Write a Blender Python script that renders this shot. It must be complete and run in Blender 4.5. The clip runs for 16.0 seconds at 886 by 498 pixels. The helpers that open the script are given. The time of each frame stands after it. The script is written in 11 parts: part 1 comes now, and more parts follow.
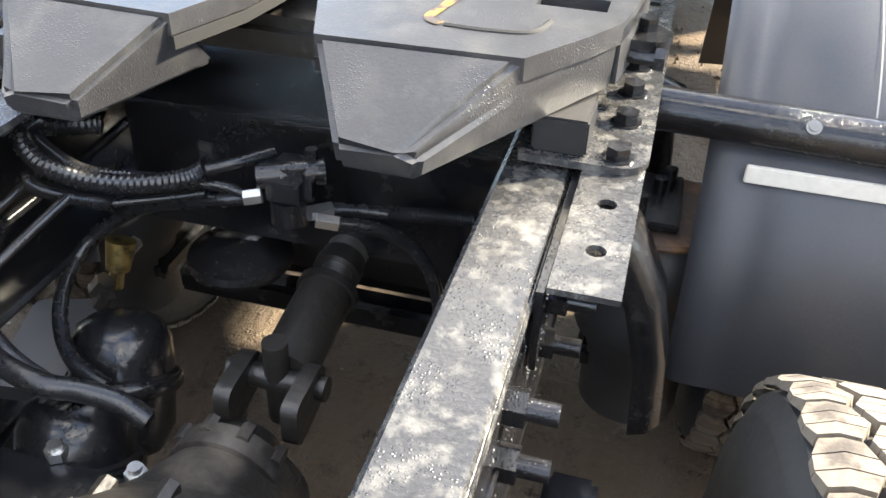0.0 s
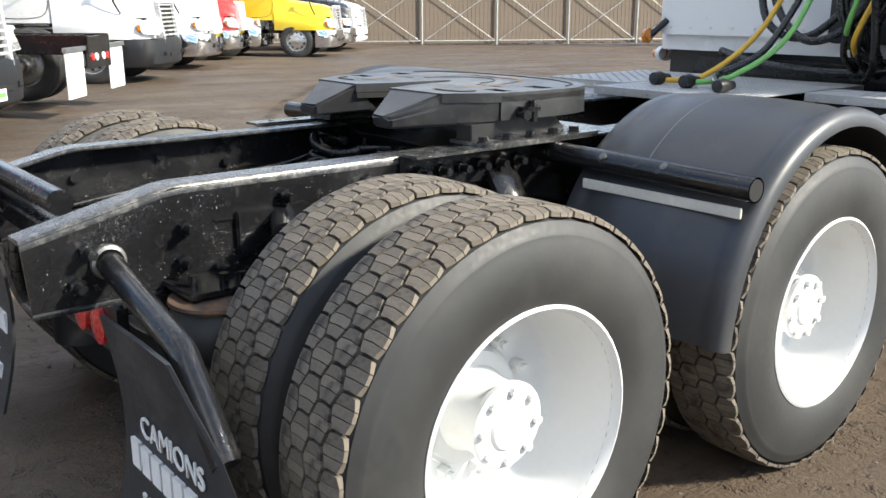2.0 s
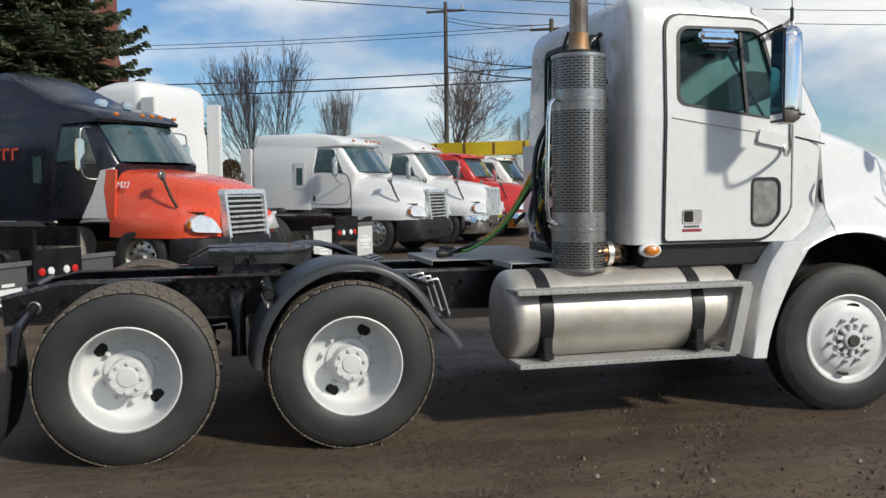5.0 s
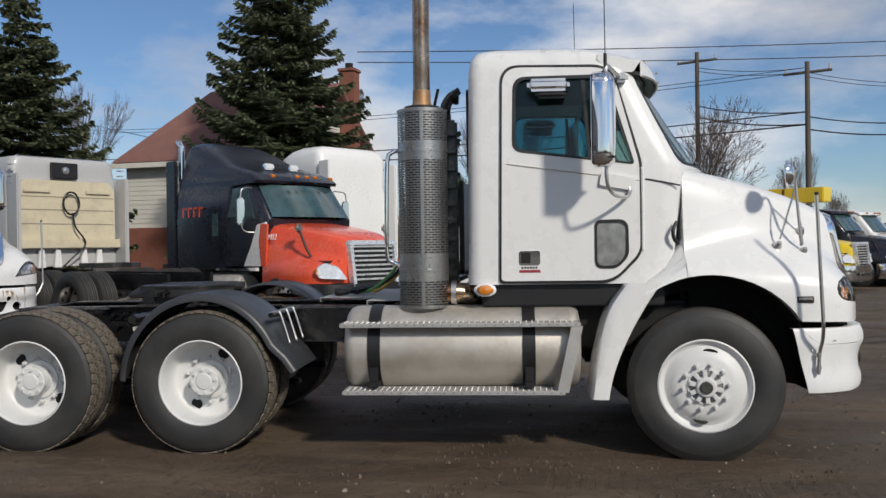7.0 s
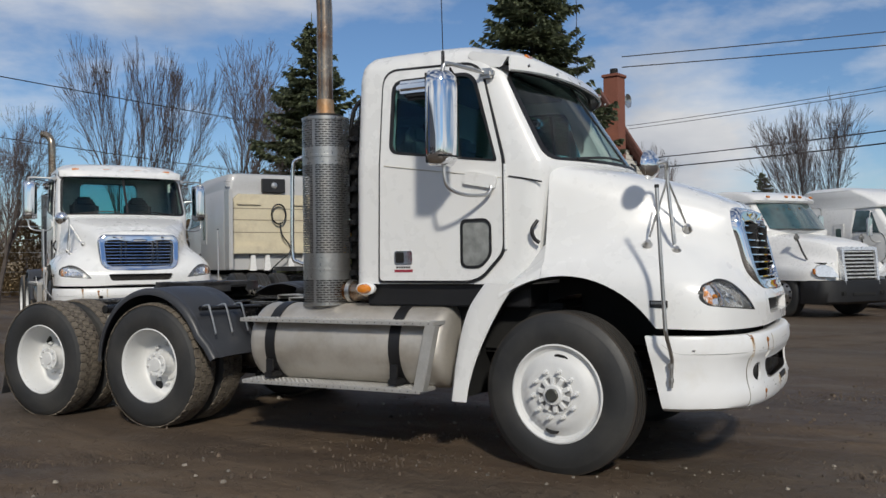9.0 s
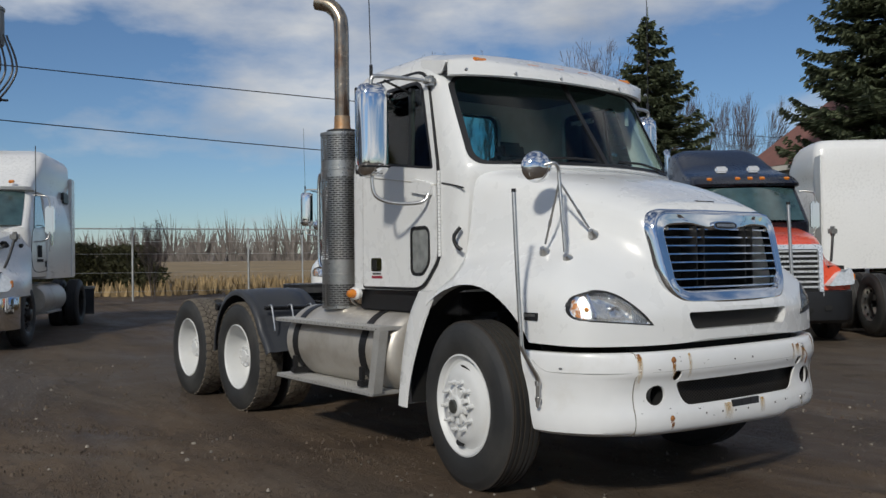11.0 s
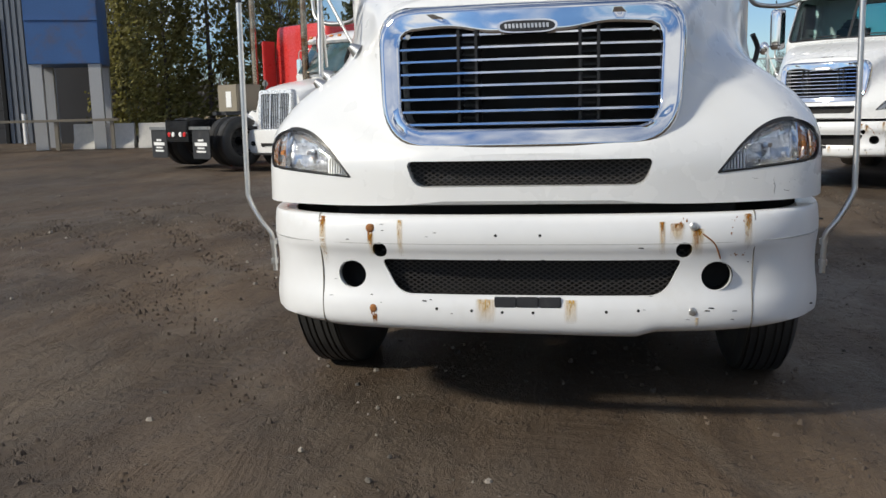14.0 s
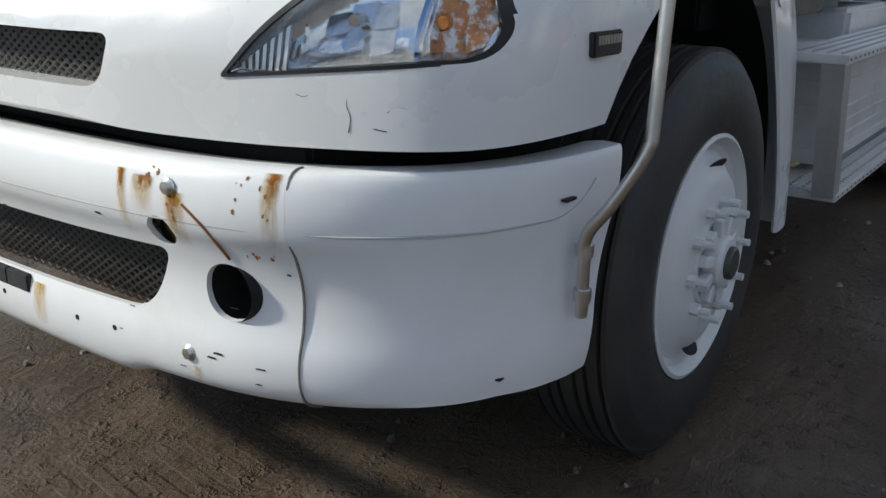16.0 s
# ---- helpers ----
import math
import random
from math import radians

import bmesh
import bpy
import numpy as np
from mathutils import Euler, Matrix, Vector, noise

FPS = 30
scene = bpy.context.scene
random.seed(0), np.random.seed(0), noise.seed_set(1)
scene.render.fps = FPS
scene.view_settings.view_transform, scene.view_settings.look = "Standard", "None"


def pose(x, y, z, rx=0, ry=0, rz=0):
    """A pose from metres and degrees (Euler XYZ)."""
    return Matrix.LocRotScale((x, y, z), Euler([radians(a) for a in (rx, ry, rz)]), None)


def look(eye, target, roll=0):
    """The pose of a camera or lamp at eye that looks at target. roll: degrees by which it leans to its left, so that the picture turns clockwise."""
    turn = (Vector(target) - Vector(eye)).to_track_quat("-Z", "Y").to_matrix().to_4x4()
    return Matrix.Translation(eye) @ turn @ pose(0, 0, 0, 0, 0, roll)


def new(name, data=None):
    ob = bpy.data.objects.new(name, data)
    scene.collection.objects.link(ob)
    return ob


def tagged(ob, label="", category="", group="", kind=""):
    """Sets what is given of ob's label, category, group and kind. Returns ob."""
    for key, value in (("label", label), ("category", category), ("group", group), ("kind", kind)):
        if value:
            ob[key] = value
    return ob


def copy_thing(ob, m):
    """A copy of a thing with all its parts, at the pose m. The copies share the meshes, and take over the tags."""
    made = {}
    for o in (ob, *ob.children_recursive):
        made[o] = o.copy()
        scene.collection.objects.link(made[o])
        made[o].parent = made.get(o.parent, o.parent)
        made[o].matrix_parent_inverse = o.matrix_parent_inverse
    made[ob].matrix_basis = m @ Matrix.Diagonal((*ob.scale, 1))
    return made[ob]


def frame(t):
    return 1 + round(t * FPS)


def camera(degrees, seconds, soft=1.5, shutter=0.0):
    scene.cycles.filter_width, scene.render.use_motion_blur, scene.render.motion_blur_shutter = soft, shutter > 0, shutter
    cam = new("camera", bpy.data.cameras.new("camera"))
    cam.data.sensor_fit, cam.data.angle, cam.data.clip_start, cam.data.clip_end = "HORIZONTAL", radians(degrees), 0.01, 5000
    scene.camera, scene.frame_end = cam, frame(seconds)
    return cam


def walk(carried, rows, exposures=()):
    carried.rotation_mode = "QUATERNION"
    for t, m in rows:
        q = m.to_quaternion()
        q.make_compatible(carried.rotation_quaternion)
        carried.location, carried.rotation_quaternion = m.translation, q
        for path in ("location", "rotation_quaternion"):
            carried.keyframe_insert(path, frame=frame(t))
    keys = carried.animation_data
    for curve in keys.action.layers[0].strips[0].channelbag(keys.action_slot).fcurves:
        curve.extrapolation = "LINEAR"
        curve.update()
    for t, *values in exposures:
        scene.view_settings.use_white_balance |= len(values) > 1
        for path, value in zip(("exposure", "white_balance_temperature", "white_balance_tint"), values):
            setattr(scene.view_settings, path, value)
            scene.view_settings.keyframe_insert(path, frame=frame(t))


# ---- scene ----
cam = camera(53.0, 16.0)
PATH = [
    (0, (0.426, -1.163, 1.593), (0.02, 0.428, 0.451), 2.1),
    (0.5, (0.758, -1.39, 1.65), (0.1, 0.28, 0.768), 1.5),
    (1, (1.229, -1.556, 1.607), (0.162, 0.004, 0.953), 0.3),
    (1.5, (1.821, -1.802, 1.531), (0.507, -0.41, 0.953), 0.0),
    (2, (2.452, -1.973, 1.45), (0.966, -0.746, 0.919), 0.1),
    (2.5, (3.216, -2.037, 1.468), (1.582, -1.022, 0.921), -0.1),
    (3, (4.001, -2.04, 1.491), (2.296, -1.142, 0.954), -0.1),
    (3.5, (4.726, -1.783, 1.506), (2.974, -0.972, 0.986), -0.1),
    (4, (5.453, -1.394, 1.572), (3.641, -0.652, 1.162), -0.1),
    (4.5, (6.078, -0.887, 1.591), (4.205, -0.234, 1.336), -0.3),
    (4.7, (6.272, -0.622, 1.615), (4.376, -0.019, 1.413), -0.4),
    (6.8, (7.422, 2.644, 1.416), (5.425, 2.541, 1.409), -0.8),
    (7, (7.435, 2.936, 1.475), (5.441, 2.776, 1.468), -0.8),
    (7.5, (7.407, 3.813, 1.444), (5.435, 3.481, 1.444), -0.8),
    (8, (7.225, 4.649, 1.428), (5.302, 4.102, 1.433), -0.9),
    (8.5, (7.014, 5.483, 1.387), (5.138, 4.79, 1.405), -0.8),
    (9, (6.662, 6.234, 1.363), (4.882, 5.323, 1.387), -0.7),
    (9.2, (6.504, 6.536, 1.398), (4.775, 5.53, 1.426), -0.7),
    (11.3, (4.157, 9.016, 1.394), (3.083, 7.329, 1.428), -0.8),
    (11.5, (3.857, 9.165, 1.395), (2.85, 7.438, 1.434), -0.8),
    (12, (3.048, 9.47, 1.384), (2.238, 7.641, 1.425), -0.9),
    (12.5, (2.209, 9.544, 1.331), (1.62, 7.634, 1.375), -0.9),
    (13, (1.381, 9.493, 1.289), (1.043, 7.522, 1.284), -1.0),
    (13.5, (0.613, 9.231, 1.246), (0.584, 7.242, 1.042), -1.1),
    (14, (-0.232, 8.878, 1.281), (0.091, 6.929, 0.972), -1.4),
    (14.5, (-0.884, 8.33, 1.228), (-0.238, 6.464, 0.912), -1.2),
    (15, (-1.327, 7.77, 1.203), (-0.476, 5.994, 0.852), -0.6),
    (15.5, (-1.682, 7.117, 1.189), (-0.639, 5.469, 0.747), -0.3),
    (16, (-1.929, 6.424, 1.220), (-0.802, 4.895, 0.595), 0.5),
]
EXPOSE = [(0.0, 3.45, 7400, 8.0), (0.5, 3.12, 7350, 7.5), (1.0, 2.60, 7050, 7.0), (1.5, 2.22, 6850, 6.5), (2.0, 1.75, 6750, 6.0), (2.5, 1.28, 6700, 5.0), (3.0, 1.03, 6650, 4.0), (3.5, 0.84, 6620, 4.7), (4.0, 0.55, 6580, 5.3), (4.5, 0.35, 6550, 6.0), (7.0, 0.0, 6600, 10.0), (9.0, -0.07, 6550, 9.0), (11.5, -0.3, 6470, 8.0), (12.5, -0.3, 6500, 8.0), (13.0, -0.18, 6550, 8.0), (13.5, 0.13, 6600, 8.0), (14.0, 0.3, 6650, 8.0), (14.5, 0.32, 6620, 8.0), (15.0, 0.35, 6600, 8.0), (15.5, 0.39, 6520, 6.5), (16.0, 0.52, 6450, 5.0)]
walk(cam, [(t, look(eye, target, roll)) for t, eye, target, roll in PATH], EXPOSE)

# ---- world and sun ----
SUN = Vector((0.629, 0.474, 0.510)).normalized()
world = bpy.data.worlds.new("world")
scene.world = world
world.use_nodes = True
wn, wl = world.node_tree.nodes, world.node_tree.links
wn.clear()
w_out, w_bg = wn.new("ShaderNodeOutputWorld"), wn.new("ShaderNodeBackground")
sky = wn.new("ShaderNodeTexSky")
sky.sky_type, sky.sun_disc = "NISHITA", False
sky.sun_elevation, sky.sun_rotation = radians(33), radians(53)
sky.air_density, sky.dust_density, sky.ozone_density = 1.0, 0.1, 3.0
tc, mp = wn.new("ShaderNodeTexCoord"), wn.new("ShaderNodeMapping")
mp.inputs["Scale"].default_value = (1.0, 1.0, 2.6)
mp.inputs["Location"].default_value = (1.35, 0.75, 0.4)
cl, cl2 = wn.new("ShaderNodeTexNoise"), wn.new("ShaderNodeTexNoise")
cl.inputs["Scale"].default_value, cl.inputs["Detail"].default_value, cl.inputs["Roughness"].default_value = 2.3, 10, 0.56
cl2.inputs["Scale"].default_value, cl2.inputs["Detail"].default_value = 3.2, 6
ramp, ramp2 = wn.new("ShaderNodeValToRGB"), wn.new("ShaderNodeValToRGB")
ramp.color_ramp.elements[0].position, ramp.color_ramp.elements[1].position = 0.45, 0.63
ramp2.color_ramp.elements[0].position, ramp2.color_ramp.elements[1].position = 0.35, 0.7
ramp2.color_ramp.elements[0].color, ramp2.color_ramp.elements[1].color = (5.8, 6.1, 6.8, 1), (11.5, 11.4, 11.3, 1)
mixc = wn.new("ShaderNodeMix")
mixc.data_type = "RGBA"
wl.new(tc.outputs["Generated"], mp.inputs["Vector"])
wl.new(mp.outputs["Vector"], cl.inputs["Vector"]), wl.new(mp.outputs["Vector"], cl2.inputs["Vector"])
wl.new(cl.outputs["Fac"], ramp.inputs["Fac"]), wl.new(cl2.outputs["Fac"], ramp2.inputs["Fac"])
wl.new(ramp.outputs["Color"], mixc.inputs["Factor"])
tint = wn.new("ShaderNodeMix")
tint.data_type, tint.blend_type = "RGBA", "MULTIPLY"
tint.inputs["Factor"].default_value, tint.inputs["B"].default_value = 1.0, (0.77, 0.895, 1.06, 1)
wl.new(sky.outputs["Color"], tint.inputs["A"])
wl.new(tint.outputs["Result"], mixc.inputs["A"]), wl.new(ramp2.outputs["Color"], mixc.inputs["B"])
wl.new(mixc.outputs["Result"], w_bg.inputs["Color"])
w_bg.inputs["Strength"].default_value = 0.083
wl.new(w_bg.outputs["Background"], w_out.inputs["Surface"])
sun_data = bpy.data.lights.new("sun", "SUN")
sun_data.energy, sun_data.angle, sun_data.color = 3.1, radians(4.5), (1.0, 0.94, 0.84)
sun = new("sun", sun_data)
sun.matrix_world = look(SUN * 60, (0, 0, 0))


# ---- materials ----
def mat(name, base, rough=0.5, metal=0.0, vary=0.12, scale=6.0, fine=60.0, bump=0.0, dist=0.004, dirt=None, dirt_at=(0.55, 0.75), dirt_scale=2.0,
        coat=0.0, island=0.0, rough_vary=0.1, spec=0.5, drops=0.0):
    """A Principled surface with colour variation at two scales, optional stains of the colour dirt, and fine relief."""
    m = bpy.data.materials.new(name)
    m.use_nodes = True
    n, l = m.node_tree.nodes, m.node_tree.links
    p = n["Principled BSDF"]
    t = n.new("ShaderNodeTexCoord")
    big, small = n.new("ShaderNodeTexNoise"), n.new("ShaderNodeTexNoise")
    big.inputs["Scale"].default_value, big.inputs["Detail"].default_value = scale, 4
    small.inputs["Scale"].default_value, small.inputs["Detail"].default_value = fine, 3
    l.new(t.outputs["Object"], big.inputs["Vector"]), l.new(t.outputs["Object"], small.inputs["Vector"])
    add = n.new("ShaderNodeMath")
    add.operation = "ADD"
    l.new(big.outputs["Fac"], add.inputs[0]), l.new(small.outputs["Fac"], add.inputs[1])
    val = n.new("ShaderNodeMapRange")
    val.inputs["From Min"].default_value, val.inputs["From Max"].default_value = 0.6, 1.4
    val.inputs["To Min"].default_value, val.inputs["To Max"].default_value = 1 - vary, 1 + vary
    l.new(add.outputs[0], val.inputs["Value"])
    last = val.outputs["Result"]
    if island:
        ge, im = n.new("ShaderNodeNewGeometry"), n.new("ShaderNodeMapRange")
        im.inputs["To Min"].default_value, im.inputs["To Max"].default_value = 1 - island, 1 + island
        l.new(ge.outputs["Random Per Island"], im.inputs["Value"])
        mu = n.new("ShaderNodeMath")
        mu.operation = "MULTIPLY"
        l.new(last, mu.inputs[0]), l.new(im.outputs["Result"], mu.inputs[1])
        last = mu.outputs[0]
    mul = n.new("ShaderNodeVectorMath")
    mul.operation = "SCALE"
    mul.inputs[0].default_value = base
    l.new(last, mul.inputs["Scale"])
    col = mul.outputs[0]
    if dirt:
        dn, dr, dm = n.new("ShaderNodeTexNoise"), n.new("ShaderNodeMapRange"), n.new("ShaderNodeMix")
        dn.inputs["Scale"].default_value, dn.inputs["Detail"].default_value, dn.inputs["Roughness"].default_value = dirt_scale, 8, 0.62
        dr.inputs["From Min"].default_value, dr.inputs["From Max"].default_value = dirt_at
        dm.data_type = "RGBA"
        dm.inputs["B"].default_value = (*dirt, 1)
        l.new(t.outputs["Object"], dn.inputs["Vector"])
        l.new(dn.outputs["Fac"], dr.inputs["Value"]), l.new(dr.outputs["Result"], dm.inputs["Factor"])
        l.new(col, dm.inputs["A"])
        col = dm.outputs["Result"]
    l.new(col, p.inputs["Base Color"])
    rv = n.new("ShaderNodeMapRange")
    rv.inputs["From Min"].default_value, rv.inputs["From Max"].default_value = 0.6, 1.4
    rv.inputs["To Min"].default_value, rv.inputs["To Max"].default_value = max(0.02, rough - rough_vary), min(1, rough + rough_vary)
    l.new(add.outputs[0], rv.inputs["Value"]), l.new(rv.outputs["Result"], p.inputs["Roughness"])
    p.inputs["Metallic"].default_value, p.inputs["Coat Weight"].default_value = metal, coat
    p.inputs["Specular IOR Level"].default_value, p.inputs["Coat Roughness"].default_value = spec, 0.08
    if bump:
        b = n.new("ShaderNodeBump")
        b.inputs["Strength"].default_value, b.inputs["Distance"].default_value = bump, dist
        l.new(small.outputs["Fac"], b.inputs["Height"]), l.new(b.outputs["Normal"], p.inputs["Normal"])
        if drops:
            # beads of water: small round bumps where a wider noise lets them
            v, vr, mk, mm, b2 = n.new("ShaderNodeTexVoronoi"), n.new("ShaderNodeMapRange"), n.new("ShaderNodeMapRange"), n.new("ShaderNodeMath"), n.new("ShaderNodeBump")
            v.inputs["Scale"].default_value = drops
            vr.inputs["From Min"].default_value, vr.inputs["From Max"].default_value = 0.36, 0.12
            mk.inputs["From Min"].default_value, mk.inputs["From Max"].default_value = 0.45, 0.6
            mm.operation = "MULTIPLY"
            b2.inputs["Strength"].default_value, b2.inputs["Distance"].default_value = 0.6, 0.0013
            l.new(t.outputs["Object"], v.inputs["Vector"]), l.new(v.outputs["Distance"], vr.inputs["Value"]), l.new(big.outputs["Fac"], mk.inputs["Value"])
            l.new(vr.outputs["Result"], mm.inputs[0]), l.new(mk.outputs["Result"], mm.inputs[1]), l.new(mm.outputs[0], b2.inputs["Height"])
            l.new(b.outputs["Normal"], b2.inputs["Normal"]), l.new(b2.outputs["Normal"], p.inputs["Normal"])
    return m


def glass(name, tint, gloss=0.02, ior=1.45, base=0.0):
    m = bpy.data.materials.new(name)
    m.use_nodes = True
    n, l = m.node_tree.nodes, m.node_tree.links
    n.remove(n["Principled BSDF"])
    tr, gl, fr, mx = n.new("ShaderNodeBsdfTransparent"), n.new("ShaderNodeBsdfGlossy"), n.new("ShaderNodeFresnel"), n.new("ShaderNodeMixShader")
    tr.inputs["Color"].default_value = (*tint, 1)
    gl.inputs["Roughness"].default_value, fr.inputs["IOR"].default_value = gloss, ior
    l.new(fr.outputs[0], mx.inputs["Fac"]), l.new(tr.outputs[0], mx.inputs[1]), l.new(gl.outputs[0], mx.inputs[2])
    l.new(mx.outputs[0], n["Material Output"].inputs["Surface"])
    return m


WHITE = mat("white_paint", (0.72, 0.725, 0.72), 0.28, vary=0.02, scale=1.3, fine=9, coat=0.5, rough_vary=0.03, dirt=(0.72, 0.71, 0.68), dirt_at=(0.58, 1.0), dirt_scale=1.6)
BUMPER_WHITE = mat("bumper_paint", (0.71, 0.715, 0.715), 0.36, vary=0.03, scale=2, fine=14, coat=0.2, rough_vary=0.04, dirt=(0.58, 0.56, 0.52), dirt_at=(0.58, 0.9), dirt_scale=3)
WHEEL_WHITE = mat("wheel_paint", (0.64, 0.645, 0.64), 0.45, vary=0.03, scale=4, fine=50, dirt=(0.58, 0.55, 0.50), dirt_at=(0.58, 0.85), dirt_scale=6)
FRAME_BLACK = mat("frame_paint", (0.009, 0.009, 0.010), 0.20, vary=0.4, scale=5, fine=90, bump=0.15, dist=0.002, dirt=(0.05, 0.047, 0.042), dirt_at=(0.58, 0.85), dirt_scale=24, drops=210)
FLANGE = mat("wet_flange_paint", (0.03, 0.03, 0.031), 0.24, vary=0.4, scale=14, fine=160, bump=0.35, dist=0.002, dirt=(0.16, 0.155, 0.14), dirt_at=(0.50, 0.78), dirt_scale=34, rough_vary=0.14, drops=230)
PLATE_BLACK = mat("fifth_wheel_paint", (0.026, 0.026, 0.028), 0.38, vary=0.3, scale=9, fine=220, bump=0.3, dist=0.001, dirt=(0.065, 0.063, 0.058), dirt_at=(0.50, 0.85), dirt_scale=14, drops=260)
PLASTIC = mat("fender_plastic", (0.034, 0.036, 0.041), 0.40, vary=0.2, scale=3, fine=200, bump=0.1, dist=0.001, dirt=(0.075, 0.072, 0.068), dirt_at=(0.58, 0.95), dirt_scale=4)
BLACK = mat("black_plastic", (0.010, 0.010, 0.011), 0.45, vary=0.2, scale=4, fine=80)
# near black: shade put into openings and under parts, also black print and chips
DARK = mat("shade_and_mark_black", (0.006, 0.006, 0.006), 0.8, vary=0.3, scale=4, fine=30)
SCUFFED = mat("scuffed_plastic", (0.22, 0.22, 0.21), 0.6)
RUBBER = mat("tyre_rubber", (0.024, 0.0245, 0.025), 0.58, vary=0.16, scale=4, fine=70, bump=0.12, dist=0.002, dirt=(0.058, 0.055, 0.050), dirt_at=(0.45, 0.85), dirt_scale=3)
TREAD = mat("dusty_tread", (0.134, 0.113, 0.088), 0.85, vary=0.25, scale=9, fine=120, bump=0.4, dist=0.003, dirt=(0.045, 0.036, 0.03), dirt_at=(0.53, 0.64), dirt_scale=16, island=0.16)
GROOVE = mat("groove_rubber", (0.034, 0.028, 0.023), 0.9, vary=0.3, scale=9, fine=60)
FLAP = mat("mudflap_rubber", (0.022, 0.023, 0.026), 0.5, vary=0.25, scale=4, fine=60, dirt=(0.08, 0.075, 0.07), dirt_at=(0.55, 0.85), dirt_scale=5)
ALU = mat("tank_aluminium", (0.60, 0.565, 0.51), 0.50, metal=0.7, vary=0.08, scale=2, fine=30, dirt=(0.40, 0.35, 0.28), dirt_at=(0.5, 0.85), dirt_scale=3.5)
STEEL = mat("bright_steel", (0.60, 0.59, 0.57), 0.35, metal=1.0, vary=0.1, scale=4, fine=60)
TREADPLATE = mat("tread_plate", (0.44, 0.435, 0.42), 0.48, metal=0.45, vary=0.1, scale=4, fine=60, bump=0.4, dist=0.003, dirt=(0.36, 0.34, 0.31), dirt_at=(0.5, 0.8), dirt_scale=5)
CHROME = mat("chrome", (0.80, 0.81, 0.83), 0.05, metal=1.0, vary=0.02, scale=3, fine=30, rough_vary=0.03)
DULL_BOLT = mat("dull_bolt", (0.16, 0.16, 0.155), 0.45, metal=0.6, vary=0.2)
RUSTY_IRON = mat("rusty_iron", (0.05, 0.032, 0.022), 0.7, vary=0.3, scale=12, fine=60, dirt=(0.17, 0.085, 0.035), dirt_at=(0.5, 0.7), dirt_scale=12)
GREASE = mat("greasy_iron", (0.022, 0.020, 0.018), 0.38, vary=0.4, scale=6, fine=60, bump=0.4, dist=0.004, dirt=(0.12, 0.10, 0.08), dirt_at=(0.56, 0.75), dirt_scale=6)
GREY_METAL = mat("worn_grey_metal", (0.22, 0.22, 0.21), 0.35, metal=0.5, vary=0.2, scale=8, fine=60, dirt=(0.05, 0.045, 0.04), dirt_at=(0.5, 0.75), dirt_scale=10)
HOSE = mat("rubber_hose", (0.014, 0.014, 0.015), 0.26, vary=0.2, scale=5, fine=60)
YELLOW = mat("yellow_hose", (0.62, 0.36, 0.03), 0.45, vary=0.1)
GREEN = mat("green_hose", (0.16, 0.42, 0.10), 0.45, vary=0.1)
ORANGE = mat("amber_lens", (0.62, 0.20, 0.015), 0.22, vary=0.15, scale=20, fine=150, bump=0.4, coat=0.6)
RED_LENS = mat("red_lens", (0.55, 0.02, 0.02), 0.25, vary=0.1, coat=0.5)
RUST = mat("rust", (0.26, 0.105, 0.03), 0.85, vary=0.4, scale=12, fine=90, bump=0.5, dist=0.002)
STEP_ALU = mat("step_aluminium", (0.66, 0.66, 0.65), 0.45, metal=0.25, vary=0.08, scale=4, fine=60, bump=0.2, dist=0.002, dirt=(0.48, 0.46, 0.43), dirt_at=(0.5, 0.8), dirt_scale=5)


